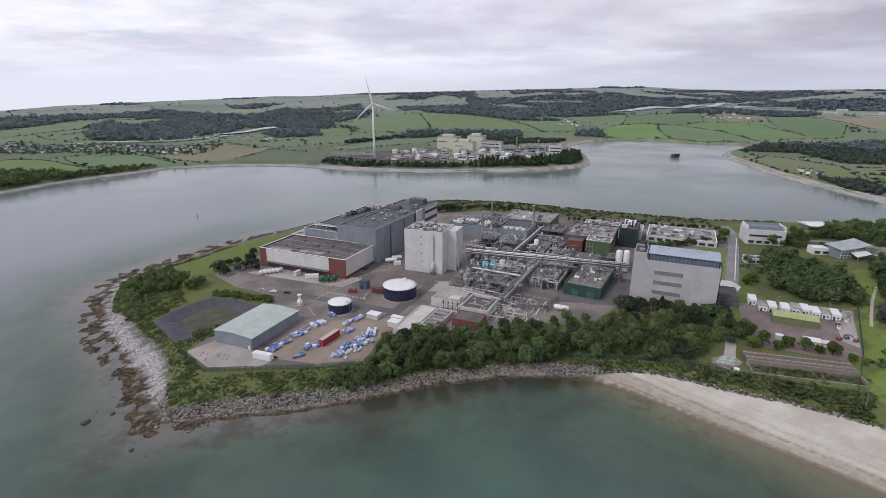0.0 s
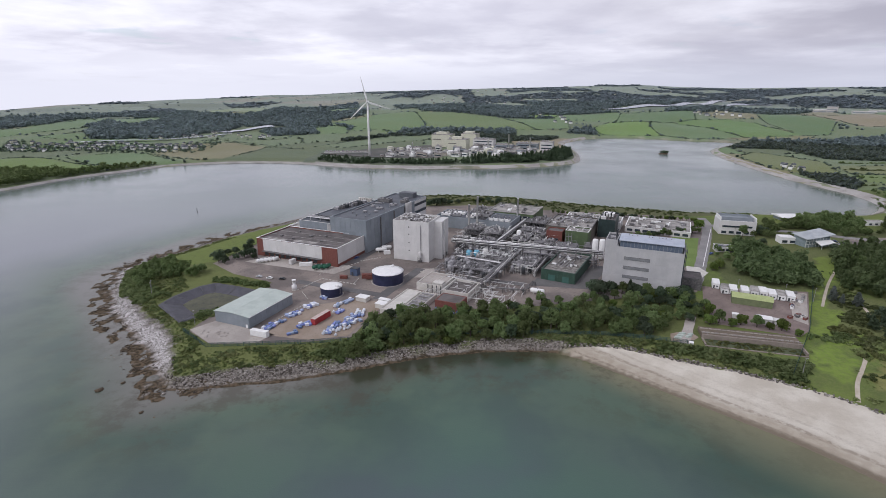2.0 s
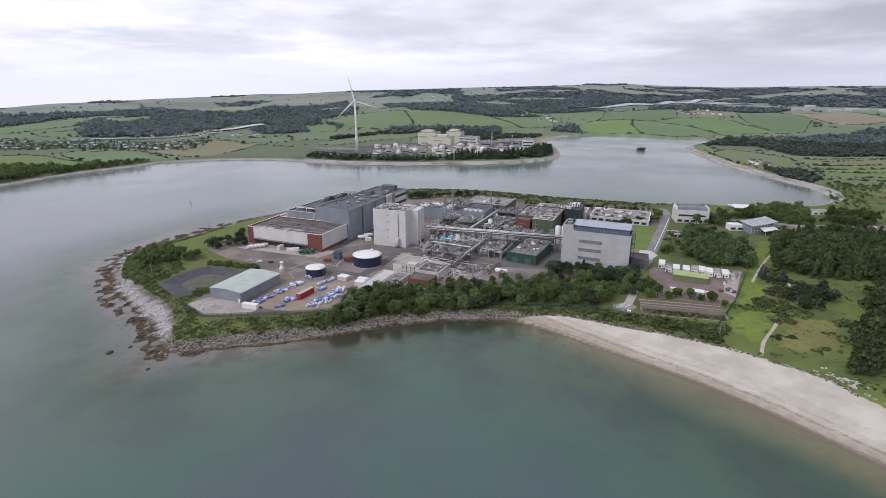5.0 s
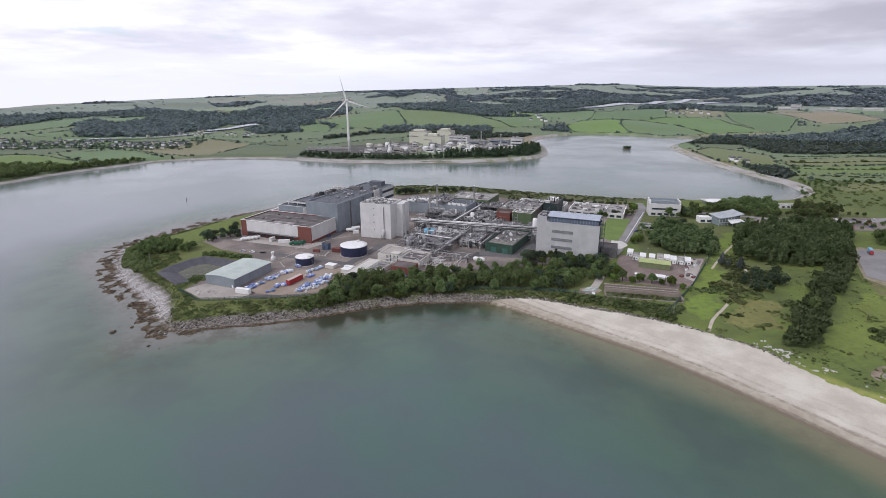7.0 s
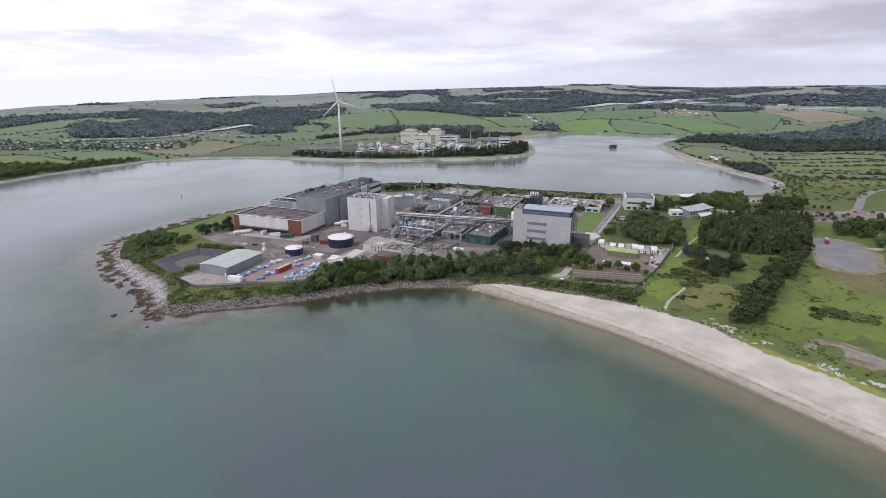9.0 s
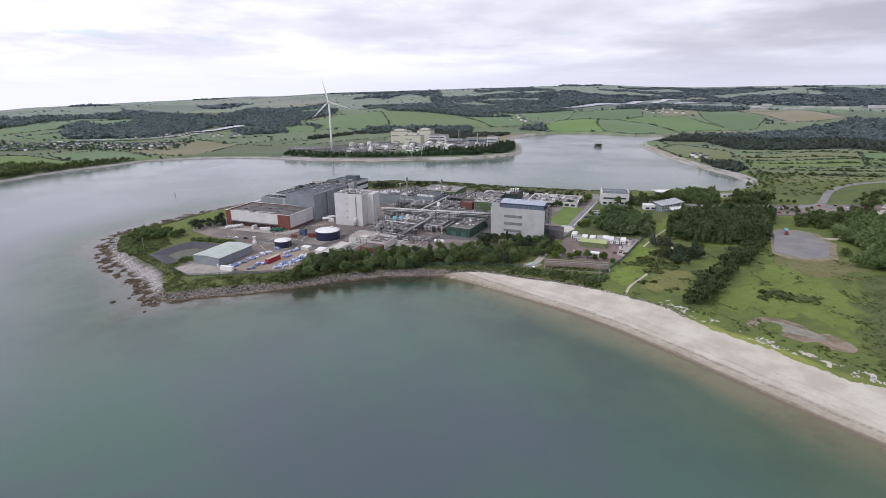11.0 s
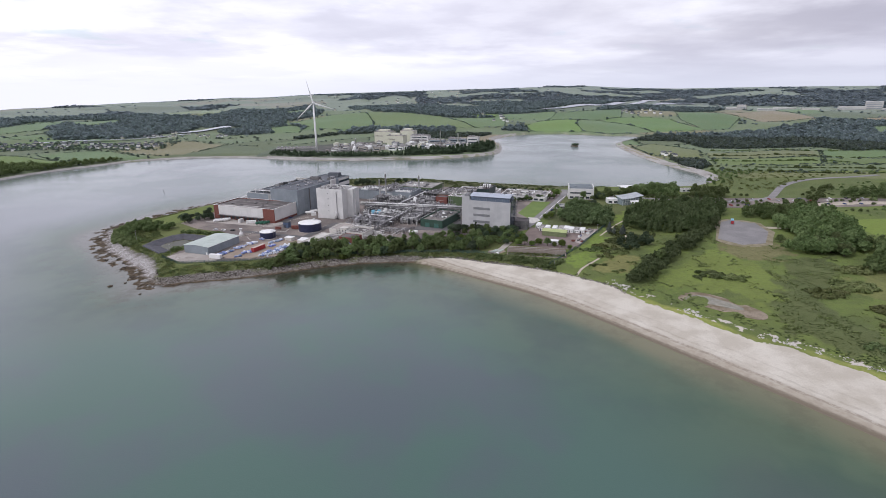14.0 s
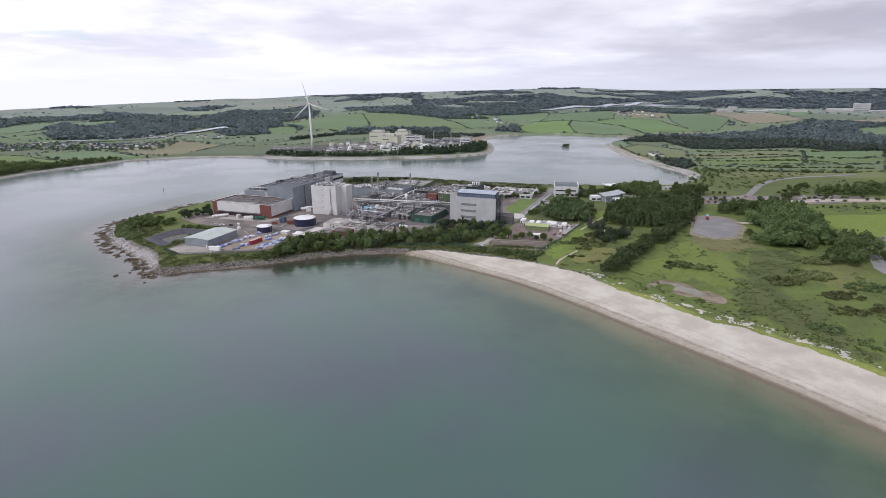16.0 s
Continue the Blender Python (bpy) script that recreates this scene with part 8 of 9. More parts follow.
x_ = np.column_stack([rg.uniform(58, 205, 30000), rg.uniform(125, 215, 30000)])
cd = inland(x_[:, 0], x_[:, 1])
cw, cb = beach_width(x_[:, 0], x_[:, 1])
p = x_[(cd - cw > -0.6) & (cd - cw < np.where(x_[:, 0] < 130, 3.6, 2.2)) & (cb > 0.4) & (rg.rand(len(x_)) < np.where(x_[:, 0] > 160, 0.35, 1.0))][:2200]
s = rg.uniform(0.3, 0.8, len(p)) * np.where(rg.rand(len(p)) < 0.1, 1.5, 1)
scatter("shore_rocks", rock_t, with_z(p, -0.05), np.column_stack([s, s]), M_DARK_STONE, "row of grey boulders between sand and scrub", "rocks", 305, faces=rk_faces)
for x, y, r in ((-146, 170, 1.9), (-118, 154, 1.0), (-139, 176, 1.1)):
    me = mesh_from("sea_rock", rock_t[0] * r, rk_faces, M_WEEDROCK)
    o = tagged(new("sea_rock", me), "lone dark rock standing out of the water", "rock", "rocks standing in the sea")
    o.location = (x, y, 0.2)

# distant woods and hedgerows
far_t = [leaf_cloud(np.random.RandomState(400 + k), [(0, 0, 0.5, 0.62), (0.3, 0.2, 0.25, 0.45)], 5, 0.52, 1.0) for k in range(6)]
for tm in far_t:
    tm[:, 3:] = tm[:, 3:] * 0.3 + np.array((0, 0, 0.8))
    tm[:, 3:] /= np.linalg.norm(tm[:, 3:], axis=1)[:, None]
fr = np.random.RandomState(411)


def sector(nn, r0, r1):
    a, r = np.radians(fr.uniform(-47, 52, nn)), np.sqrt(fr.uniform(r0 ** 2, r1 ** 2, nn))
    return np.column_stack([35 + r * np.sin(a), -100 + r * np.cos(a)])


def far_scatter(name, r0, r1, tries, size, hedge, label, seed, mat, thin_out=0.0, tall=0.8):
    c = sector(tries, r0, r1)
    d = inland(c[:, 0], c[:, 1])
    idx, d1, d2 = cell_of(c[:, 0], c[:, 1])
    w = is_wood(idx, c[:, 0], c[:, 1])
    edge_ = (d2 - d1) < hedge
    infield = np.zeros(len(c), bool)
    for _, pts in FIELDS:
        infield |= inside(pts, c[:, 0], c[:, 1])
        edge_ |= (edge_distance(pts, c[:, 0], c[:, 1]) < hedge * 0.3) & (fr.rand(len(c)) < 0.4)
    edge_ &= ~(infield & ((d2 - d1) < hedge) & np.array([fr.rand() < 0.97 for _ in range(len(c))]))
    for _, pts in FIELDS:
        deepin = inside(pts, c[:, 0], c[:, 1]) & (edge_distance(pts, c[:, 0], c[:, 1]) > hedge * 0.4)
        edge_ &= ~deepin
    ok = (d > 12) & (c[:, 1] > 620) & (w | (edge_ & (fr.rand(len(c)) < 0.4))) & (fr.rand(len(c)) > thin_out)
    ok &= ~((c[:, 0] > -300) & (c[:, 0] < 290) & (c[:, 1] < 1150))
    for line, wide, _ in RIVERS:
        ok &= edge_distance(line, c[:, 0], c[:, 1] + wide * 0.8, False) > wide * 1.5
    p = c[ok]
    s = fr.uniform(0.7, 1.35, len(p)) * size * np.where(w[ok], 1.0, np.where(fr.rand(len(p)) < 0.15, 0.85, 0.5))
    scatter(name, far_t, with_z(p, 0.5), np.column_stack([s, s * tall * fr.uniform(0.75, 1.35, len(p))]), mat, label, "woodland", seed)


far_scatter("distant_woods", 700, 1500, 60000, 4.4, 5, "woods and hedgerows on the farmland across the water", 421, M_HAZED_FARWOOD[0], 0.0, 1.0)
far_scatter("distant_woods", 1500, 2700, 60000, 6.8, 6, "woods and hedgerows on the rising farmland", 422, M_HAZED_FARWOOD[1], 0.0, 0.9)
far_scatter("distant_woods", 2700, 4200, 40000, 12.0, 9, "woods and hedgerows on the far hills", 423, M_HAZED_FARWOOD[2], 0.3, 0.45)

hedge = []
for _, pts in FIELDS:
    ring = np.array(pts, float)
    for a, b in zip(ring, np.roll(ring, -1, 0)):
        if min(a[1], b[1]) > 560:
            hedge.append(a + (b - a) * fr.rand(int(np.linalg.norm(b - a) / 4.5), 1))
hedge = np.concatenate(hedge)
hedge = hedge + fr.normal(size=hedge.shape) * 1.0
hedge = hedge[(inland(hedge[:, 0], hedge[:, 1]) > 14) & (wave(hedge[:, 0], hedge[:, 1], 70, 76) > -0.55)]
s = fr.uniform(1.0, 1.9, len(hedge)) * np.where(fr.rand(len(hedge)) < 0.05, 2.0, 1.0)
scatter("hedgerows", far_t, with_z(hedge, 0.3), np.column_stack([s * 1.2, s]), M_HAZED_FARWOOD[0], "trimmed hedgerows round the distant fields", "hedge", 431)
p = np.column_stack([fr.uniform(-990, -500, 620), fr.uniform(1010, 1160, 620)])
s = fr.uniform(2.2, 4.6, len(p))
scatter("village_trees", far_t, with_z(p, 0.3), np.column_stack([s, s * 0.85]), M_HAZED_FARWOOD[0], "garden trees among the village houses", "trees", 430)

# the first tree of each kind stands among the others
for key, (x, y) in zip("abcdefghk", ((-20, 214), (4, 226), (36, 232), (-148, 356), (160, 244), (122, 268), (250, 176), (300, 322), (243, 262))):
    TREES[key][0].matrix_world = pose(x, y, z_at(x, y) - 0.1)
wood("shore_wood", [(-720, 590), (-650, 556), (-584, 625), (-568, 700), (-530, 770), (-486, 838), (-490, 850), (-532, 800), (-562, 742), (-620, 755), (-680, 745), (-740, 690)], 7.0, 440, M_LEAF, 0.7, 1.15, "leafy wood along the western shore", [TREES[k][2] for k in "abcd"])
for k, (a, b) in enumerate((((560, 652), (858, 592)), ((600, 720), (950, 660)), ((640, 790), (1000, 738)), ((690, 868), (1040, 800)), ((560, 610), (760, 560)), ((760, 560), (1000, 560)))):
    g = np.random.RandomState(450 + k)
    m_ = int(math.dist(a, b) / 3.2)
    f_ = np.sort(g.rand(m_))[:, None]
    p = np.array(a) + f_ * (np.array(b) - np.array(a)) + g.normal(size=(m_, 2)) * 1.2
    s = g.uniform(1.2, 2.6, m_) * np.where(g.rand(m_) < 0.08, 2.2, 1.0)
    scatter("hedgerow", bushes, with_z(p), np.column_stack([s, s * 0.8]), M_LEAF, "clipped hedgerow between small fields", "hedge", 460 + k)


# ---- loose things in the yard ----
def freight_container(m, L, H, mat, label, W=2.5, group="", roof=None):
    t = thing("freight_container", m, label, "container", group)
    bm = bmesh.new()
    box(bm, 0, 0, 0.15, L, W, H)
    part("body", bm, mat, t)
    ribs = None
    for k in range(int(L / 0.9)):
        if ribs is None:
            ribs = part("rib", boxes((0.2, -0.06, 0.4, 0.55, 0.0, H - 0.2)), mat, t)
        else:
            again("rib", ribs, t, pose(k * 0.9, 0, 0))
    part("roof", boxes((-0.04, -0.06, H, L + 0.04, W + 0.04, H + 0.08)), roof or mat, t)
    part("door", boxes((L, 0.1, 0.25, L + 0.06, W / 2 - 0.03, H - 0.1), (L, W / 2 + 0.03, 0.25, L + 0.06, W - 0.1, H - 0.1)), mat, t)
    for x in (0.2, L - 0.4):
        part("foot", boxes((x, 0.1, 0, x + 0.2, W - 0.1, 0.15)), M_DARK, t)
    return t


freight_container(pose(-63.0, 225.5, 5.12, 0, 0, 64), 13.5, 3.6, M_RED, "long red freight container with dusty pale roof", 2.7, roof=surface("dusty_roof", (0.5, 0.40, 0.36), (0.58, 0.48, 0.44), 0.5, 3, 0.9))
freight_container(pose(-94.0, 213.5, 5.12, 0, 0, -18), 10.0, 3.2, M_WHITE, "white freight container beside the shed", 2.6)
for x, y, a in ((-49, 297, 5), (-46, 295.5, 5)):
    freight_container(pose(x, y, 5.1, 0, 0, a), 9, 3.0, M_RUST, "rusty brown freight container beside the tank", 2.5, "rusty containers")
c = thing("blue_cabin", pose(-58, 304, 5.08, 0, 0, -20), "dark blue metal cabin in the yard", "cabin")
part("body", boxes((0, 0, 0, 5.4, 4.2, 5.0)), surface("slate_blue_paint", (0.07, 0.10, 0.17), (0.09, 0.125, 0.2), 0.6, 3, 0.5), c)
part("roof", boxes((-0.15, -0.15, 5.0, 5.55, 4.35, 5.2)), M_DARK, c)
part("door", boxes((1, -0.1, 0, 2.4, -0.01, 2.6)), M_DARK, c)
freight_container(pose(-64, 297, 5.1, 0, 0, -10), 5, 2.2, M_RUST, "small rusty skip in the yard", 2.2)


def pallet_stack(m, mat_a, label):
    """A wrapped load on a pallet."""
    t = thing("pallet_load", m, label, "pallet load", "wrapped pallet loads in the yard")
    r = random.Random(int(m.translation.x * 10))
    w, d, h = 1.9, 1.5, r.choice((0.9, 1.2, 1.6))
    bm = boxes((0, 0, 0.16, w, d, h))
    bmesh.ops.bevel(bm, geom=list(bm.edges), offset=0.06, segments=1, affect="EDGES")
    part("load", bm, mat_a, t)
    part("pallet", boxes((-0.05, -0.05, 0.1, w + 0.05, d + 0.05, 0.16), (0, 0, 0, 0.15, d, 0.1), (w / 2 - 0.08, 0, 0, w / 2 + 0.08, d, 0.1), (w - 0.15, 0, 0, w, d, 0.1)), M_RUST, t)
    return t


kinds = [pallet_stack(pose(-71, 249, 5.13, 0, 0, 66), M_BLUE, "blue plastic-wrapped pallet load on gravel"),
         pallet_stack(pose(-80, 237, 5.13, 0, 0, 66), M_WRAP, "white plastic-wrapped pallet load on gravel"),
         pallet_stack(pose(-75, 243, 5.13, 0, 0, 66), surface("grey_blue_wrap", (0.26, 0.33, 0.48), (0.34, 0.40, 0.54), 1, 4, 0.45, vary=0.2), "grey-blue wrapped pallet load on gravel")]
rnd = random.Random(8)
CLUSTERS = ((-72, 251, 4, 3), (-67, 264, 3, 3), (-79, 239, 4, 3), (-83, 229.5, 3, 2), (-87, 223.5, 4, 3), (-69, 225.5, 4, 3), (-73, 216, 3, 2), (-56, 252, 3, 2), (-53, 243, 3, 2),
            (-41, 241, 4, 3), (-45, 235.5, 4, 3), (-46, 228, 4, 3), (-41, 230, 3, 2), (-52, 225.5, 4, 2), (-54, 219, 4, 2), (-51, 258, 4, 2), (-64, 268, 2, 2))
for x, y, n_, m_ in CLUSTERS:
    turn = rnd.uniform(30, 95)
    ca, sa = math.cos(math.radians(turn)), math.sin(math.radians(turn))
    main = rnd.choice((kinds[0], kinds[0], kinds[2], kinds[1]))
    for i in range(n_):
        for j in range(m_):
            if rnd.random() < 0.9:
                u, v = (i - n_ / 2) * 2.05 + rnd.uniform(-0.25, 0.25), (j - m_ / 2) * 1.7 + rnd.uniform(-0.25, 0.25)
                copy_thing(main if rnd.random() < 0.5 else rnd.choice((kinds[0], kinds[2], kinds[2], kinds[1])), pose(x + u * ca - v * sa, y + u * sa + v * ca, 5.13, 0, 0, turn + rnd.choice((0, 0, 0, 15, -20))))


def bag(m):
    t = thing("bulk_bag", m, "white woven bulk bag on the ground", "bulk bag", "bulk bags in the yard")
    bm = boxes((0, 0, 0, 1.4, 1.4, 1.3))
    bmesh.ops.bevel(bm, geom=list(bm.edges), offset=0.3, segments=2, affect="EDGES")
    part("bag", bm, M_WRAP, t)
    part("tie", lathe(bmesh.new(), 0.7, 0.7, ((0.3, 1.25), (0.12, 1.5), (0.2, 1.7)), 8), M_WRAP, t)
    return t


b0 = bag(pose(-50, 213, 5.13))
for k in range(14):
    copy_thing(b0, pose(-56 + (k % 7) * 1.9 + rnd.uniform(-0.4, 0.4), 214 + (k // 7) * 2.4 + (k % 7) * 1.1, 5.13, 0, 0, rnd.uniform(0, 90)))
for k in range(5):
    copy_thing(b0, pose(-54 + rnd.uniform(-3, 3), 243 + rnd.uniform(-2, 2), 5.13, 0, 0, rnd.uniform(0, 90)))


def car(m, mat, label, group=""):
    t = thing("car", m, label, "car", group)
    L, W = 4.3, 1.75
    prof = ((0, 0.35), (0, 0.8), (0.9, 0.92), (1.5, 1.42), (3.1, 1.45), (3.8, 0.98), (4.3, 0.9), (4.3, 0.35))
    bm = bmesh.new()
    a = [bm.verts.new((x, 0, z)) for x, z in prof]
    b = [bm.verts.new((x, W, z)) for x, z in prof]
    bm.faces.new(a), bm.faces.new(b[::-1])
    for i in range(len(prof)):
        j = (i + 1) % len(prof)
        bm.faces.new((a[j], a[i], b[i], b[j]))
    part("body", bm, mat, t)
    part("windscreen", boxes((1.05, 0.12, 0.98, 3.55, W - 0.12, 1.32), (1.2, -0.02, 1.0, 3.4, W + 0.02, 1.3)), M_GLASS, t)
    for x in (0.8, 3.4):
        for y in (0.02, W - 0.22):
            bm = bmesh.new()
            lathe(bm, 0, 0, ((0.3, 0), (0.32, 0.04), (0.32, 0.16), (0.3, 0.2)), 12)
            bmesh.ops.transform(bm, matrix=pose(x, y + 0.2, 0.32, 90, 0, 0), verts=bm.verts)
            part("wheel", bm, M_DARK, t)
    return t


paints = [surface("car_silver", (0.45, 0.46, 0.48), (0.5, 0.5, 0.52), 1, 4, 0.3), surface("car_black", (0.02, 0.02, 0.022), (0.03, 0.03, 0.032), 1, 4, 0.3), M_WHITE,
          surface("car_blue", (0.04, 0.07, 0.2), (0.05, 0.09, 0.24), 1, 4, 0.3), surface("car_red", (0.3, 0.03, 0.03), (0.34, 0.04, 0.04), 1, 4, 0.3)]
cars = [car(pose(-105, 295, 5.1, 0, 0, -12), paints[1], "black car parked on the asphalt", "parked cars"), car(pose(-114, 296.5, 5.1, 0, 0, -12), paints[2], "white car parked on the asphalt", "parked cars"),
        car(pose(-122, 299, 5.1, 0, 0, -12), paints[0], "silver car parked on the asphalt", "parked cars"), car(pose(-60, 338, 5.1, 0, 0, 60), paints[3], "blue car parked on the asphalt", "parked cars"), car(pose(202, 262, 5.1, 0, 0, 40), paints[4], "red car parked on the asphalt", "parked cars")]
lotz = z_at(450, 375) + 0.17
for k in range(40):
    x = 352 + k * 6.2 + rnd.uniform(-1, 1)
    y = (391, 381, 362)[k % 3] + rnd.uniform(-0.6, 0.6) - 0.03 * (x - 352)
    if rnd.random() < 0.85:
        copy_thing(rnd.choice(cars), pose(x, y, lotz, 0, 0, 90 + rnd.uniform(-4, 4)))
for x, y in ((214, 352), (232, 366), (238, 372), (328, 375), (334, 378), (340, 380), (331, 386), (338, 388)):
    copy_thing(rnd.choice(cars), pose(x, y, 5.1, 0, 0, rnd.uniform(0, 180)))

# green vessels, trailers and bundles by the loading bays
for k in range(3):
    x, y = -86 + k * 3.6, 313 + k * 0.6
    bullet_tank(pose(x, y, 5.1, 0, 0, 55), 1.35, 6.0, surface("bottle_green_paint", (0.02, 0.10, 0.06), (0.03, 0.13, 0.08), 0.6, 3, 0.45), "dark green horizontal tank beside the warehouse")
for k in range(5):
    bullet_tank(pose(-131 + k * 2.6, 327 + k * 1.2, 5.1, 0, 0, 60), 1.2, 4.5, M_WHITE, "white horizontal tank in a row by the loading apron")
freight_container(pose(-105, 325, 5.1, 0, 0, 66), 5, 3.4, M_LIGHT, "pale box trailer at the loading bay", 2.5)
freight_container(pose(-98, 321, 5.1, 0, 0, 10), 9, 2.6, M_WHITE, "white box trailer on the apron", 2.5)
freight_container(pose(-40, 349, 5.1, 0, 0, 14), 5, 2.8, M_WHITE, "small white store beside the tower block", 3)
t = thing("lime_silo", pose(-89, 277, 5.08), "small white conical dosing silo", "silo")
part("shell", lathe(bmesh.new(), 0, 0, ((1.7, 0.1), (1.7, 3.0), (0.9, 3.6), (0.9, 6.2), (1.3, 6.4), (1.3, 6.9)), 14), M_WHITE, t, "", True)
part("base", lathe(bmesh.new(), 0, 0, ((1.9, 0), (1.9, 0.12)), 14), M_PALE_CONC, t)
for k in range(14):
    c = thing("stone_heap", pose(-122 + rnd.uniform(0, 16), 216 + rnd.uniform(-5, 4), 5.12), "small heap of rubble on the apron", "rubble", "rubble on the apron")
    part("rubble", (lambda bm: (lathe(bm, 0, 0, ((rnd.uniform(0.5, 1.1), 0), (0.5, 0.4), (0, 0.55)), 7), bm)[1])(bmesh.new()), M_CONC, c)

# ---- the compound ----
cab = None
for k, (x, y, a) in enumerate(((180.4, 282.3, -24), (181.7, 273.4, -24), (186.2, 272.0, -24), (192.3, 269.8, -24), (198.3, 269.6, -24), (202.8, 268.2, -24), (206.2, 264.6, -24), (210.8, 263.0, -24), (215.4, 261.4, -24))):
    c = thing("site_cabin", pose(x, y, 5.1, 0, 0, a), "white portable site cabin with flat roof", "cabin", "site cabins of the compound")
    w = 4.2
    part("body", boxes((0, 0, 0.3, w, 10, 3.5)), M_WHITE, c)
    part("roof", boxes((-0.1, -0.1, 3.5, w + 0.1, 10.1, 3.7)), M_ROOF_PALE if k % 3 == 1 else M_WHITE, c)
    part("door", boxes((0.6, -0.08, 0.4, 1.5, -0.01, 2.4)), M_DARK, c)
    part("window", boxes((2.3, -0.08, 1.5, 3.3, -0.01, 2.2)), M_GLASS, c)
    part("skid", boxes((0.3, 0.2, 0, 0.6, 8.8, 0.3), (w - 0.6, 0.2, 0, w - 0.3, 8.8, 0.3)), M_DARK, c)
g = thing("green_store", pose(180.5, 258.5, 5.1, 0, 0, -25), "olive metal store with pale green curved roof", "store")
part("wall", boxes((0, 0, 0, 21, 9, 4.2)), surface("olive_sheet", (0.15, 0.18, 0.09), (0.18, 0.21, 0.11), 0.4, 3, 0.7), g)
bm = bmesh.new()
prof = [(-0.4 + 9.8 * i / 8, 4.2 + 1.5 * math.sin(math.pi * i / 8)) for i in range(9)]
ra, rb = [bm.verts.new((-0.3, y, z)) for y, z in prof], [bm.verts.new((21.3, y, z)) for y, z in prof]
for i in range(8):
    bm.faces.new((ra[i], rb[i], rb[i + 1], ra[i + 1]))
bm.faces.new(ra), bm.faces.new(rb[::-1]), bm.faces.new((ra[0], ra[-1], rb[-1], rb[0]))
bmesh.ops.recalc_face_normals(bm, faces=bm.faces)
part("roof", bm, M_LIME, g, "pale yellow-green curved sheet roof")
for k in range(6):
    part("roof_seam", boxes((3 * k + 2.4, 0.6, 5.2, 3 * k + 2.6, 2.4, 5.4)), M_LIME, g)
for x, y, w, d_, h, m in ((180, 231, 7, 5, 3.0, M_WHITE), (188, 229, 3, 4, 2.4, M_LIGHT), (170, 238, 3, 2.5, 2.2, M_WHITE)):
    c = thing("white_shed", pose(x, y, 5.1, 0, 0, -25), "small white-roofed shed in the compound", "shed")
    part("wall", boxes((0, 0, 0, w, d_, h)), M_LIGHT, c)
    part("roof", boxes((-0.3, -0.3, h, w + 0.3, d_ + 0.3, h + 0.25)), m, c)
for k in range(110):
    x, y = rnd.uniform(200, 236), rnd.uniform(226, 276)
    if not inside(((219, 275), (234, 273), (207, 231), (198, 232), (216, 260)), np.array([x]), np.array([y]))[0]:
        continue
    mt = rnd.choice((M_RUST, M_BLUE, M_FRAME, M_FRAME, M_WHITE, M_CONC, M_STEEL))
    c = thing("skip", pose(x, y, 5.1, 0, 0, rnd.uniform(0, 90)), "open metal skip with scrap in the compound", "skip", "skips and scrap in the compound")
    part("body", boxes((0, 0, 0.1, 2.6, 0.1, 1.3), (0, 1.5, 0.1, 2.6, 1.6, 1.3), (0, 0.1, 0.1, 0.1, 1.5, 1.3), (2.5, 0.1, 0.1, 2.6, 1.5, 1.3), (0, 0, 0, 2.6, 1.6, 0.1)), mt, c)
    part("scrap", boxes((0.1, 0.1, 0.1, 2.5, 1.5, 1.0)), M_ROOF_PALE, c)

# the small gatehouse by the access road
g = thing("gatehouse", pose(222, 362, 5.0, 0, 0, -16), "small white gatehouse with a flat grey roof", "gatehouse")
part("wall", boxes((0, 0, 0, 15, 7, 3.4)), M_WHITE, g)
part("roof", boxes((-0.5, -0.6, 3.4, 15.5, 7.5, 3.8)), M_ROOF_GREY, g)
part("window", boxes((1.0, -0.1, 1.1, 9.5, -0.01, 2.3)), M_GLASS, g)
part("door", boxes((11.0, -0.1, 0.1, 12.2, -0.01, 2.3)), M_DARK, g)
part("roof_hatch", boxes((6, 2.5, 3.8, 8.5, 4.5, 4.5)), M_STEEL, g)

# the sunk concrete basin beside the beach
b = thing("concrete_basin", pose(141, 213, 5, 0, 0, -14), "long concrete holding basin overgrown with weeds", "basin")
part("wall", boxes((0, -0.5, -0.6, 46, 0.3, 2.5), (0, -8, -0.6, 0.8, -0.5, 0.7), (45.2, -8, -0.6, 46, -0.5, 1.6), (0, -8.8, -0.6, 46, -8, 0.3)), surface("brown_concrete", (0.235, 0.20, 0.17), (0.30, 0.26, 0.225), 0.2, 1.6, 0.95, grime=0.4), b)
kerb = part("kerb", boxes((0, 0, 0, 1.7, 0.5, 0.35)), M_CONC, b)
kerb.matrix_local = pose(0.5, 3.0, 2.2)
for k in range(1, 42):
    again("kerb", kerb, b, pose(0.5 + (k % 21) * 2.15, 3.0 if k < 21 else 7.4, 2.2))
part("ledge", boxes((0, 0.3, -0.6, 46, 10, 2.2)), surface("brown_earth", (0.13, 0.105, 0.08), (0.17, 0.14, 0.105), 0.3, 2, 0.95), b)
part("floor", boxes((0.8, -8, -0.5, 45.2, -0.5, 0.15)), surface("weedy_floor", (0.07, 0.09, 0.045), (0.11, 0.12, 0.065), 0.15, 2, 0.95), b)
part("handrail", boxes((0, -0.2, 3.5, 46, -0.12, 3.6), *[(k * 2.3, -0.2, 2.5, k * 2.3 + 0.08, -0.12, 3.5) for k in range(21)]), M_STEEL, b)
strip("road", [(148, 240), (142, 229), (134, 215), (129, 206)], 5, M_CONC, "pale concrete lane down to the basin", "road", 0.15)
p = fill(((139, 205), (184, 194), (186, 200), (141, 211)), 2.4, 501)
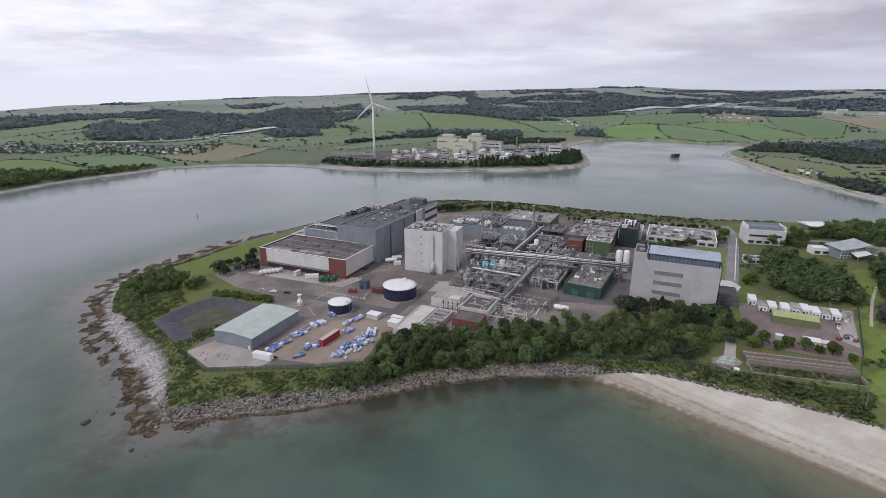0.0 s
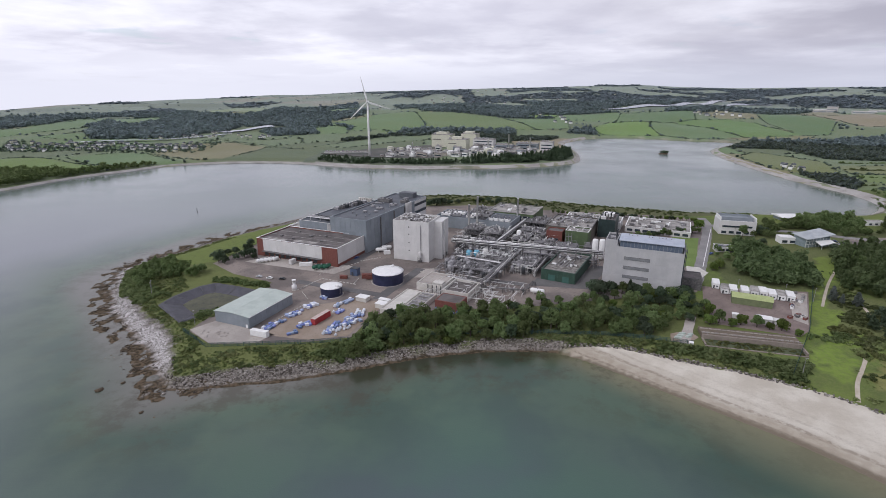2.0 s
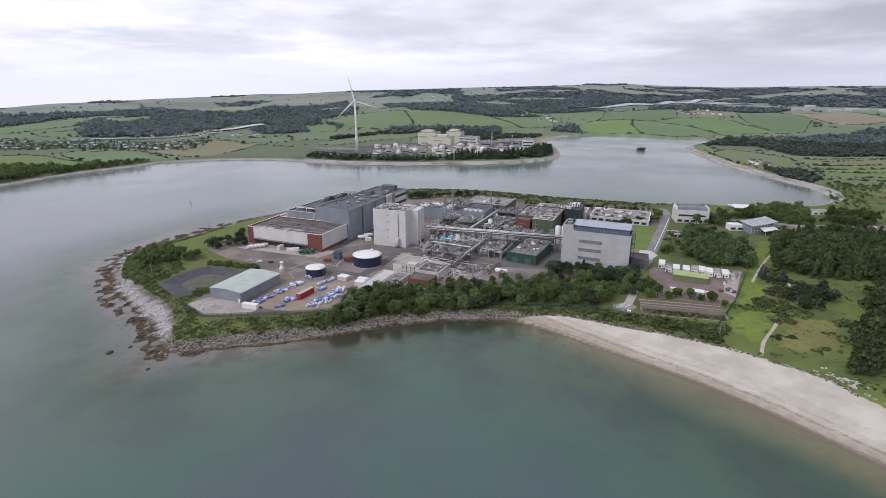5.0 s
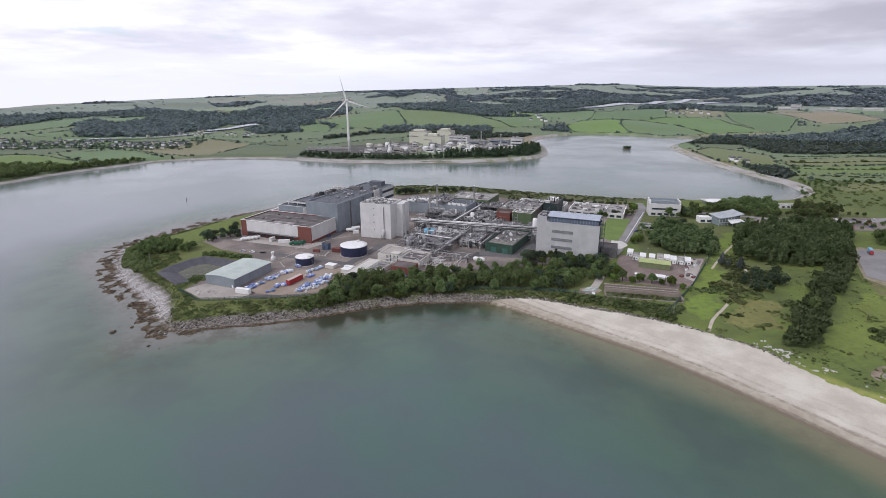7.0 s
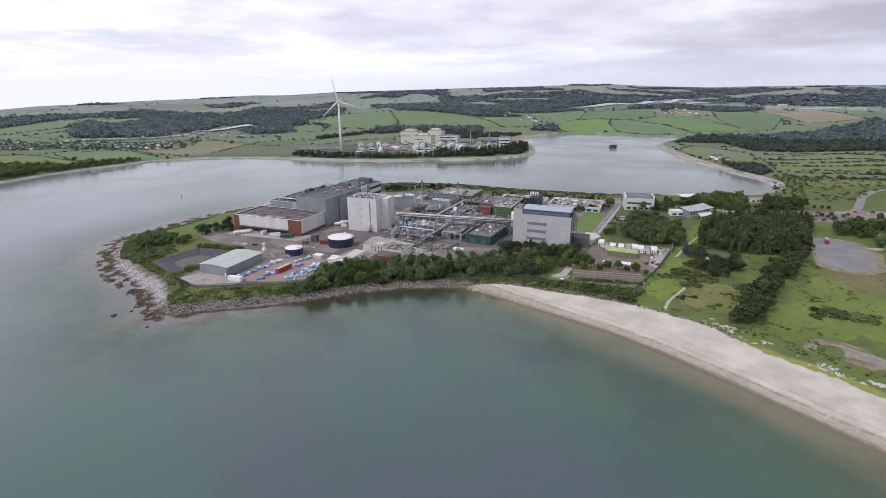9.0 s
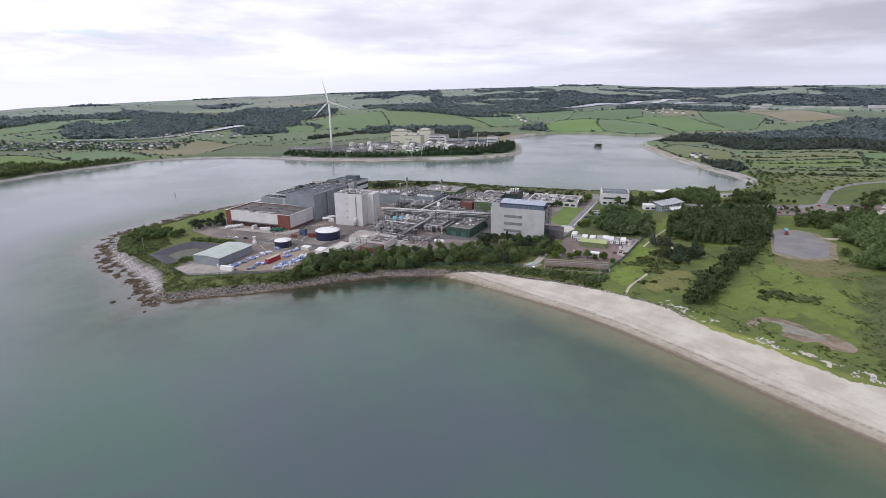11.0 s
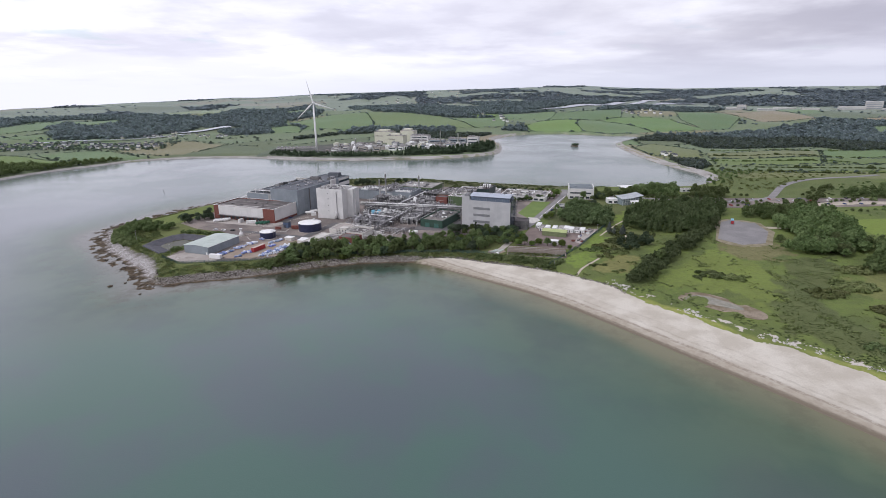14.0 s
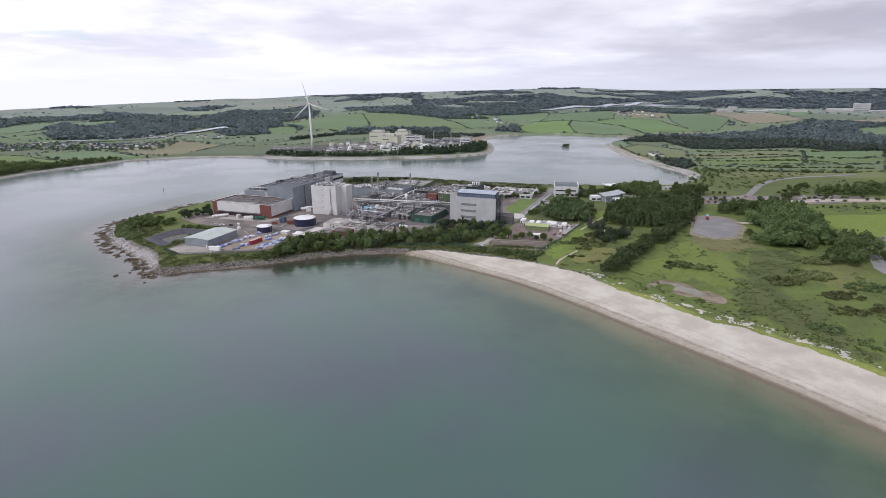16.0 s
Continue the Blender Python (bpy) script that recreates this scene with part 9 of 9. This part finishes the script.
s = bush_rng.uniform(0.5, 1.3, len(p))
scatter("basin_weeds", bushes, with_z(p), np.column_stack([s, s]), M_SCRUB, "weeds growing in the concrete basin", "weeds", 502)
kiosk = thing("kiosk", pose(130, 203, z_at(130, 203), 0, 0, -20), "small white kiosk beside the lane", "kiosk")
part("body", boxes((0, 0, -0.3, 1.8, 1.8, 2.6)), M_WHITE, kiosk)
part("roof", boxes((-0.15, -0.15, 2.6, 1.95, 1.95, 2.8)), M_WHITE, kiosk)
part("door", boxes((0.4, -0.06, 0, 1.3, -0.01, 2.1)), M_LIGHT, kiosk)
for k in range(5):
    sheet_pile = thing("sheet_pile", pose(127 + k * 2.2, 213 + (k % 3) * 1.8, 5.1, 0, 0, -20 + k * 13), "pile of grey sheets on bare ground", "sheet pile", "sheet piles beside the lane")
    for j in range(3):
        part("sheet", boxes((j * 0.2, j * 0.15, j * 0.22, 3.2 + j * 0.1, 1.6 + j * 0.1, j * 0.22 + 0.2)), M_SHED_ROOF, sheet_pile)

# the lined pond
pond = POND
cx, cy = np.mean(np.array(pond), 0)


def ring_at(k, z):
    return [(cx + (x - cx) * k, cy + (y - cy) * k, z) for x, y in pond]


t = thing("lined_pond", pose(0, 0, 0), "stormwater pond with dark liner banks and murky water", "pond")
bm = bmesh.new()
loops = [[bm.verts.new(c) for c in ring_at(k, z)] for k, z in ((1.07, 4.7), (1.04, 5.45), (0.97, 5.55), (0.50, 2.0))]
for a, b in zip(loops, loops[1:]):
    for i in range(len(a)):
        j = (i + 1) % len(a)
        bm.faces.new((a[i], a[j], b[j], b[i]))
bmesh.ops.recalc_face_normals(bm, faces=bm.faces)
part("liner", bm, M_LINER, t, "dark grey sheet liner")
for i in range(len(pond)):
    (x0, y0), (x1, y1) = ring_at(0.965, 0)[i][:2], ring_at(0.56, 0)[i][:2]
    seam = bmesh.new()
    pipe(seam, [(x0, y0, 5.55), (x1, y1, 2.7)], 0.10, 4)
    part("seam", seam, M_FRAME, t)
bm = bmesh.new()
bm.faces.new([bm.verts.new(c) for c in ring_at(0.60, 2.75)])
bmesh.ops.triangulate(bm, faces=bm.faces)
part("pond_water", bm, M_POND, t, "murky green-brown water")

# fences and lamp posts
def fence(pts, h, mat, label, gap=3.0):
    t = thing("fence", pose(0, 0, 0), label, "fence")
    post = None
    for (x0, y0), (x1, y1) in zip(pts, pts[1:]):
        L = math.hypot(x1 - x0, y1 - y0)
        n_ = max(1, int(L / gap))
        for i in range(n_):
            x, y = x0 + (x1 - x0) * i / n_, y0 + (y1 - y0) * i / n_
            m = pose(x, y, z_at(x, y) - 0.2)
            if post is None:
                post = part("post", boxes((-0.07, -0.07, 0, 0.07, 0.07, h + 0.2)), mat, t)
                post.matrix_local = m
            else:
                again("post", post, t, m)
        ang = math.degrees(math.atan2(y1 - y0, x1 - x0))
        za = (z_at(x0, y0) + z_at(x1, y1)) / 2
        bm = boxes(*[(0, -0.02, z, L, 0.02, z + 0.06) for z in (0.25, h * 0.5, h - 0.12)], *[(k * 0.45, -0.02, 0.1, k * 0.45 + 0.16, 0.02, h) for k in range(int(L / 0.45))])
        o = part("fence_panel", bm, mat, t)
        o.matrix_local = pose(x0, y0, za, 0, 0, ang)
    return t


M_FENCE = surface("green_fence_paint", (0.04, 0.085, 0.08), (0.05, 0.10, 0.095), 0.6, 4, 0.6)
fence([(-132, 219), (-112, 201), (-62, 205), (-42, 208), (-20, 212), (8, 217), (30, 219), (60, 219), (90, 216), (112, 212), (134, 206)], 2.4, M_FENCE, "dark green palisade fence along the shore bank")
fence([(166, 178), (202, 221), (234, 266), (262, 306)], 2.4, M_FENCE, "dark green palisade fence beside the grass strip")
lamp = thing("lamp_post", pose(170, 178, z_at(170, 178)), "slender grey street lamp post", "lamp post", "lamp posts round the works")
part("pole", lathe(bmesh.new(), 0, 0, ((0.14, 0), (0.07, 8.5)), 8), M_STEEL, lamp)
part("lamp_head", boxes((-0.1, -0.12, 8.4, 1.1, 0.12, 8.6)), M_STEEL, lamp)
for x, y in ((218, 268), (232, 262), (-178, 272), (-176, 268), (-129, 226), (193, 276), (262, 408), (250, 380), (236, 350), (222, 326), (150, 262), (-72, 330), (360, 300), (330, 372), (420, 380)):
    copy_thing(lamp, pose(x, y, z_at(x, y), 0, 0, rnd.uniform(0, 360)))
t = thing("channel_marker", pose(-261, 508, -2), "thin dark channel marker pole in the water", "marker")
part("pole", lathe(bmesh.new(), 0, 0, ((0.3, 0), (0.25, 6.0)), 8), M_FRAME, t)
part("topmark", lathe(bmesh.new(), 0, 0, ((0.5, 6.0), (0.5, 6.8), (0, 7.2)), 8), M_FRAME, t)

# the lorry in the empty car park
zl = z_at(360, 255) + 0.22
t = thing("lorry", pose(372, 281, zl, 0, 0, 60), "red-cabbed lorry with pale blue box body", "lorry")
part("box_body", boxes((2.6, 0, 1.0, 9.5, 2.5, 3.8)), M_SKYBLUE, t)
part("cab", boxes((0, 0.05, 0.7, 2.3, 2.45, 3.2)), M_RED, t)
part("chassis", boxes((0.3, 0.5, 0.6, 9.3, 2.0, 1.0)), M_DARK, t)
for x in (1.1, 6.8, 8.2):
    for y in (0.05, 2.15):
        bm = bmesh.new()
        lathe(bm, 0, 0, ((0.48, 0), (0.5, 0.05), (0.5, 0.25), (0.48, 0.3)), 12)
        bmesh.ops.transform(bm, matrix=pose(x, y + 0.3, 0.5, 90, 0, 0), verts=bm.verts)
        part("wheel", bm, M_DARK, t)
for x, y in ((338, 219), (342, 220), (348, 219), (353, 221)):
    c = thing("boulder", pose(x, y, z_at(x, y)), "pale boulder at the car park edge", "boulder", "boulders at the car park edge")
    me = mesh_from("stone", rock_t[1] * 0.9, rk_faces, M_STONE)
    o = new("stone", me)
    o.parent = c
slab("bare_soil", [(228, 110), (238, 119), (250, 120), (263, 104), (271, 85), (264, 76), (255, 80), (245, 91), (234, 103)], z_at(250, 98) - 0.1, surface("brown_soil", (0.17, 0.135, 0.085), (0.30, 0.25, 0.19), 0.12, 1.2, 0.97), "bare brown soil scrape in rough grass", "soil", 0.35, 2)
slab("puddle", [(232, 109), (240, 115), (249, 114), (258, 102), (262, 92), (257, 90), (248, 98), (240, 104)], z_at(250, 98) + 0.02, surface("shallow_puddle", (0.19, 0.185, 0.13), (0.27, 0.25, 0.19), 0.2, 1.5, 0.25, grime=0.3), "shallow muddy puddle in the soil scrape", "puddle", 0.3, 2)

# ---- across the water: the other works, village and farms ----
slab("far_works_yard", [(-240, 985), (-140, 930), (60, 905), (200, 940), (215, 1010), (150, 1120), (-30, 1140), (-160, 1060)], 5.2, surface("works_ground", (0.075, 0.078, 0.072), (0.125, 0.122, 0.108), 0.03, 0.4, 0.95), "grey works yard on the far headland", "yard", 0.3)
rnd = random.Random(91)


def far_block(x, y, w, d_, h, mat, label, rot=-20):
    z = z_at(x, y)
    t = thing("works_building", pose(x, y, z, 0, 0, rot), label, "industrial building", "buildings of the far works")
    part("wall", boxes((0, 0, -1, w, d_, h)), mat, t)
    part("roof", boxes((-0.4, -0.4, h, w + 0.4, d_ + 0.4, h + 0.8)), M_ROOF_PALE, t)
    if mat is M_CREAM:
        part("penthouse", boxes((w * 0.2, d_ * 0.2, h + 0.8, w * 0.75, d_ * 0.8, h + 5)), mat, t)
        part("louvre", boxes((w * 0.06, -0.25, h * 0.62, w * 0.5, -0.02, h * 0.68)), M_ROOF, t)
    for k in range(0 if mat is M_CREAM else int(h / 6)):
        part("window", boxes((w * 0.08, -0.3, k * 6 + 3, w * 0.92, -0.02, k * 6 + 5)), M_GLASS if mat is not M_CREAM else M_ROOF, t)
    for k in range(int(w / 9)):
        part("roof_unit", boxes((2 + k * 8, d_ * 0.3, h + 0.8, 6 + k * 8, d_ * 0.6, h + 3.2)), M_STEEL, t)
    return t


far_block(-26, 1110, 44, 30, 28, M_CREAM, "tall cream clad block of the far works")
far_block(8, 1030, 40, 26, 22, M_CREAM, "tall cream clad block of the far works")
far_block(38, 1100, 34, 26, 28, M_CREAM, "tall cream clad block of the far works")
far_block(62, 1060, 44, 22, 20, M_LIGHT, "pale clad block of the far works")
far_block(104, 1010, 34, 20, 14, M_GREY, "grey clad block of the far works")
far_block(150, 1040, 44, 22, 14, M_GREY, "grey clad block of the far works")
far_block(190, 985, 24, 18, 22, M_LIGHT, "pale clad block of the far works")
far_block(-236, 995, 88, 12, 3.5, M_WHITE, "long low white-roofed shed on the far headland", 4)
far_block(-110, 960, 44, 12, 3.5, M_WHITE, "long low white-roofed shed on the far headland", 8)
for k in range(185):
    x, y = rnd.uniform(-120, 200), rnd.uniform(925, 1060)
    if not inside(((-140, 935), (60, 915), (200, 945), (210, 1010), (60, 1060), (-120, 1040)), np.array([x]), np.array([y]))[0]:
        continue
    if k % 3 == 0:
        t = thing("works_tank", pose(x, y, z_at(x, y)), "round pale storage tank of the far works", "tank", "tanks of the far works")
        r, h = rnd.uniform(2.5, 7), rnd.uniform(5, 11)
        part("shell", lathe(bmesh.new(), 0, 0, ((r, -0.5), (r, h), (r * 0.6, h + 0.8), (0, h + 1.1)), 16), rnd.choice((M_WHITE, M_CREAM, M_LIGHT)), t, "", True)
        part("rim", lathe(bmesh.new(), 0, 0, ((r + 0.25, h - 0.3), (r + 0.25, h)), 16), M_FRAME, t)
    else:
        far_block(x, y, rnd.uniform(5, 18), rnd.uniform(5, 12), rnd.uniform(3, 10), rnd.choice((M_LIGHT, M_GREY, M_FRAME, M_WHITE, M_CONC)), "small block of the far works among pipework")
for x, y, h in ((130, 1000, 34), (168, 975, 30), (88, 985, 26), (-60, 990, 22)):
    t = thing("works_stack", pose(x, y, z_at(x, y)), "slender pale chimney of the far works", "chimney", "chimneys of the far works")
    part("flue", lathe(bmesh.new(), 0, 0, ((1.4, -0.5), (1.0, h), (1.2, h), (1.2, h + 0.6)), 12), M_WHITE, t, "", True)
    part("platform", lathe(bmesh.new(), 0, 0, ((2.0, h * 0.6), (2.0, h * 0.6 + 0.3)), 12), M_FRAME, t)
# stony banks along the far shores
M_BANK = surface("shore_shingle", (0.30, 0.285, 0.265), (0.40, 0.385, 0.365), 0.05, 0.8, 0.95, grime=0.4)


def shore_bank(pts, label, rise=3.6, wide=13.0):
    """A sloping bank of stones that follows a stretch of coast, from the water up to the grass."""
    line = np.array(pts, float)
    for _ in range(3):
        q = np.stack([0.75 * line[:-1] + 0.25 * line[1:], 0.25 * line[:-1] + 0.75 * line[1:]], 1).reshape(-1, 2)
        line = np.concatenate([line[:1], q, line[-1:]])
    t_ = np.gradient(line, axis=0)
    t_ /= np.linalg.norm(t_, axis=1)[:, None] + 1e-9
    nrm = np.stack([-t_[:, 1], t_[:, 0]], 1)
    mid = line[len(line) // 2] + 25 * nrm[len(line) // 2]
    if inland(mid[:1], mid[1:])[0] < 0:
        nrm = -nrm
    rng = np.random.RandomState(len(pts))
    cols = []
    for f in (-0.3, 0.0, 0.3, 0.6, 0.9, 1.15):
        off = f * wide + rng.normal(size=(len(line), 1)) * 0.5
        z = np.full(len(line), -0.6 if f < 0 else 1.1 + rise * f) + rng.normal(size=len(line)) * 0.18
        cols.append(np.column_stack([line + nrm * off, z]))
    co = np.stack(cols, 1).reshape(-1, 3)
    k = np.arange(len(line) * 6).reshape(len(line), 6)
    q = np.stack([k[:-1, :-1], k[1:, :-1], k[1:, 1:], k[:-1, 1:]], -1).reshape(-1, 4)
    tagged(new("shore_bank", mesh_from("shore_bank", co, q, M_BANK)), label, "shore", kind="structure")


shore_bank(FAR[6:19], "grey stony bank along the far shore", 2.8, 9.0)
shore_bank(FAR[3:8], "thin line of stones along the far shore", 1.2, 4.5)
shore_bank(FAR[23:32], "pale stone bank along the eastern bay shore", 3.0, 10.0)
shore_bank([(-800, 430), (-640, 540)] + FAR[:4], "narrow stony bank along the western shore", 1.2, 4.5)
# pines along that shore
prng = np.random.RandomState(95)
line_ = np.array([(-228, 885), (-144, 846), (-41, 832), (59, 840), (154, 856), (215, 884), (244, 918), (255, 968), (262, 1010)], float)
pts, sc = [], []
for a, b in zip(line_, line_[1:]):
    nrm = np.array((-(b - a)[1], (b - a)[0])) / np.linalg.norm(b - a)
    for k in range(int(np.linalg.norm(b - a) * 1.1)):
        q = a + (b - a) * prng.rand() + nrm * prng.uniform(7, 44 if a[0] > 40 else 32)
        pts.append(q), sc.append(prng.uniform(0.7, 1.15) * (1.25 if a[0] > 40 else 0.78))
pts, sc = np.array(pts), np.array(sc)
scatter("shore_pines", [TREES[k][2] for k in "df"], with_z(pts), np.column_stack([sc, sc]), M_LEAF_DARK, "dark pines along the shore of the far headland", "trees", 96)


def house(m, mat, w=9, d_=7, h=5):
    t = thing("house", m, "small pale house with slate roof", "house", "houses of the village across the water")
    part("wall", boxes((0, 0, -2, w, d_, h)), mat, t)
    bm = bmesh.new()
    v = [[bm.verts.new(c) for c in ((x, -0.4, h), (x, d_ / 2, h + 3), (x, d_ + 0.4, h))] for x in (-0.3, w + 0.3)]
    bm.faces.new(v[0]), bm.faces.new(v[1][::-1])
    for i in range(3):
        bm.faces.new((v[0][i], v[1][i], v[1][(i + 1) % 3], v[0][(i + 1) % 3]))
    bmesh.ops.recalc_face_normals(bm, faces=bm.faces)
    r = part("roof", bm, M_ROOF_GREY, t, "dark slate roof")
    part("chimney", boxes((0.6, d_ / 2 - 0.5, h + 2, 1.6, d_ / 2 + 0.5, h + 4.2)), M_CONC, r)
    for x in (1.5, w - 3):
        part("window", boxes((x, -0.12, 1.2, x + 1.5, -0.01, 2.8)), M_GLASS, t)
    return t


hs = [house(pose(-753, 1088, z_at(-753, 1088), 0, 0, 20), M_WHITE), house(pose(-681, 1068, z_at(-681, 1068), 0, 0, -30), M_LIGHT, 11, 7, 4), house(pose(-861, 1154, z_at(-861, 1154)), M_CREAM, 8, 7, 5.5)]
spots = [(-950 + rnd.uniform(-60, 420), 1060 + rnd.uniform(-40, 90)) for _ in range(80)] + [(-720 + rnd.uniform(-60, 120), 1330 + rnd.uniform(-60, 150)) for _ in range(26)] + [(-515 + rnd.uniform(-40, 60), 1330 + rnd.uniform(-30, 40)) for _ in range(8)]
spots += [(rnd.uniform(940, 1080), rnd.uniform(1850, 2020)) for _ in range(14)] + [(rnd.uniform(300, 420), rnd.uniform(1620, 1900)) for _ in range(8)] + [(rnd.uniform(-100, 500), rnd.uniform(2500, 3000)) for _ in range(26)] + [(rnd.uniform(548, 580), rnd.uniform(770, 830)) for _ in range(6)]
spots += [(rnd.uniform(-700, 1500), rnd.uniform(2300, 3800)) for _ in range(50)]
for x, y in spots:
    o = copy_thing(rnd.choice(hs), pose(x, y, z_at(x, y), 0, 0, rnd.uniform(0, 180)))
    k_ = 0.85 if y < 1500 else 1.15
    o.scale = (k_, k_, k_)
M_DISTANT = surface("grey_render", (0.42, 0.41, 0.40), (0.50, 0.49, 0.47), 0.05, 1, 0.8)
M_RIVER = surface("river_water", (0.26, 0.29, 0.33), (0.33, 0.36, 0.40), 0.02, 0.5, 0.18, grime=0.1, spec=0.5)
for line, wide, label in RIVERS:
    strip("river", list(line), wide, M_RIVER, label, "river", 3.5)
for x, y, w, d_, h in ((1400, 1996, 60, 30, 14), (1425, 1960, 34, 30, 26), (1460, 1880, 70, 20, 10), (1585, 1962, 80, 25, 12), (1594, 1815, 60, 25, 8), (1379, 1409, 50, 20, 7), (1790, 1868, 90, 30, 18), (1880, 1840, 56, 30, 40), (1895, 1775, 120, 25, 10)):
    t = thing("distant_block", pose(x, y, z_at(x, y), 0, 0, -40), "large pale block among distant trees", "building", "large blocks on the far plain")
    h *= 0.75
    part("wall", boxes((0, 0, -4, w, d_, h)), M_DISTANT, t)
    part("roof", boxes((-0.5, -0.5, h, w + 0.5, d_ + 0.5, h + 1)), M_LIGHT, t)
    for k in range(int(h / 7)):
        part("window", boxes((w * 0.06, -0.4, 3 + k * 7, w * 0.94, -0.02, 5.5 + k * 7)), M_GREY, t)
# the islet
t = thing("islet", pose(450, 1028, 0), "tiny rocky islet with dark bushes", "islet")
bm = bmesh.new()
lathe(bm, 0, 0, ((8.5, -0.6), (7.5, 0.8), (5.5, 2.0), (0, 2.8)), 18)
for v in bm.verts:
    v.co.x *= 1.2 + 0.2 * math.sin(v.co.y * 3)
part("rock", bm, M_WEEDROCK, t)
irng = np.random.RandomState(7)
co = leaf_cloud(irng, [(irng.uniform(-6.5, 6.5), irng.uniform(-3.5, 3.5), irng.uniform(3, 5.5), 3.0) for _ in range(10)], 30, 0.8)
o = new("bushes", mesh_from("bushes", co, quads_of(co), M_LEAF_DARK))
o.parent = t
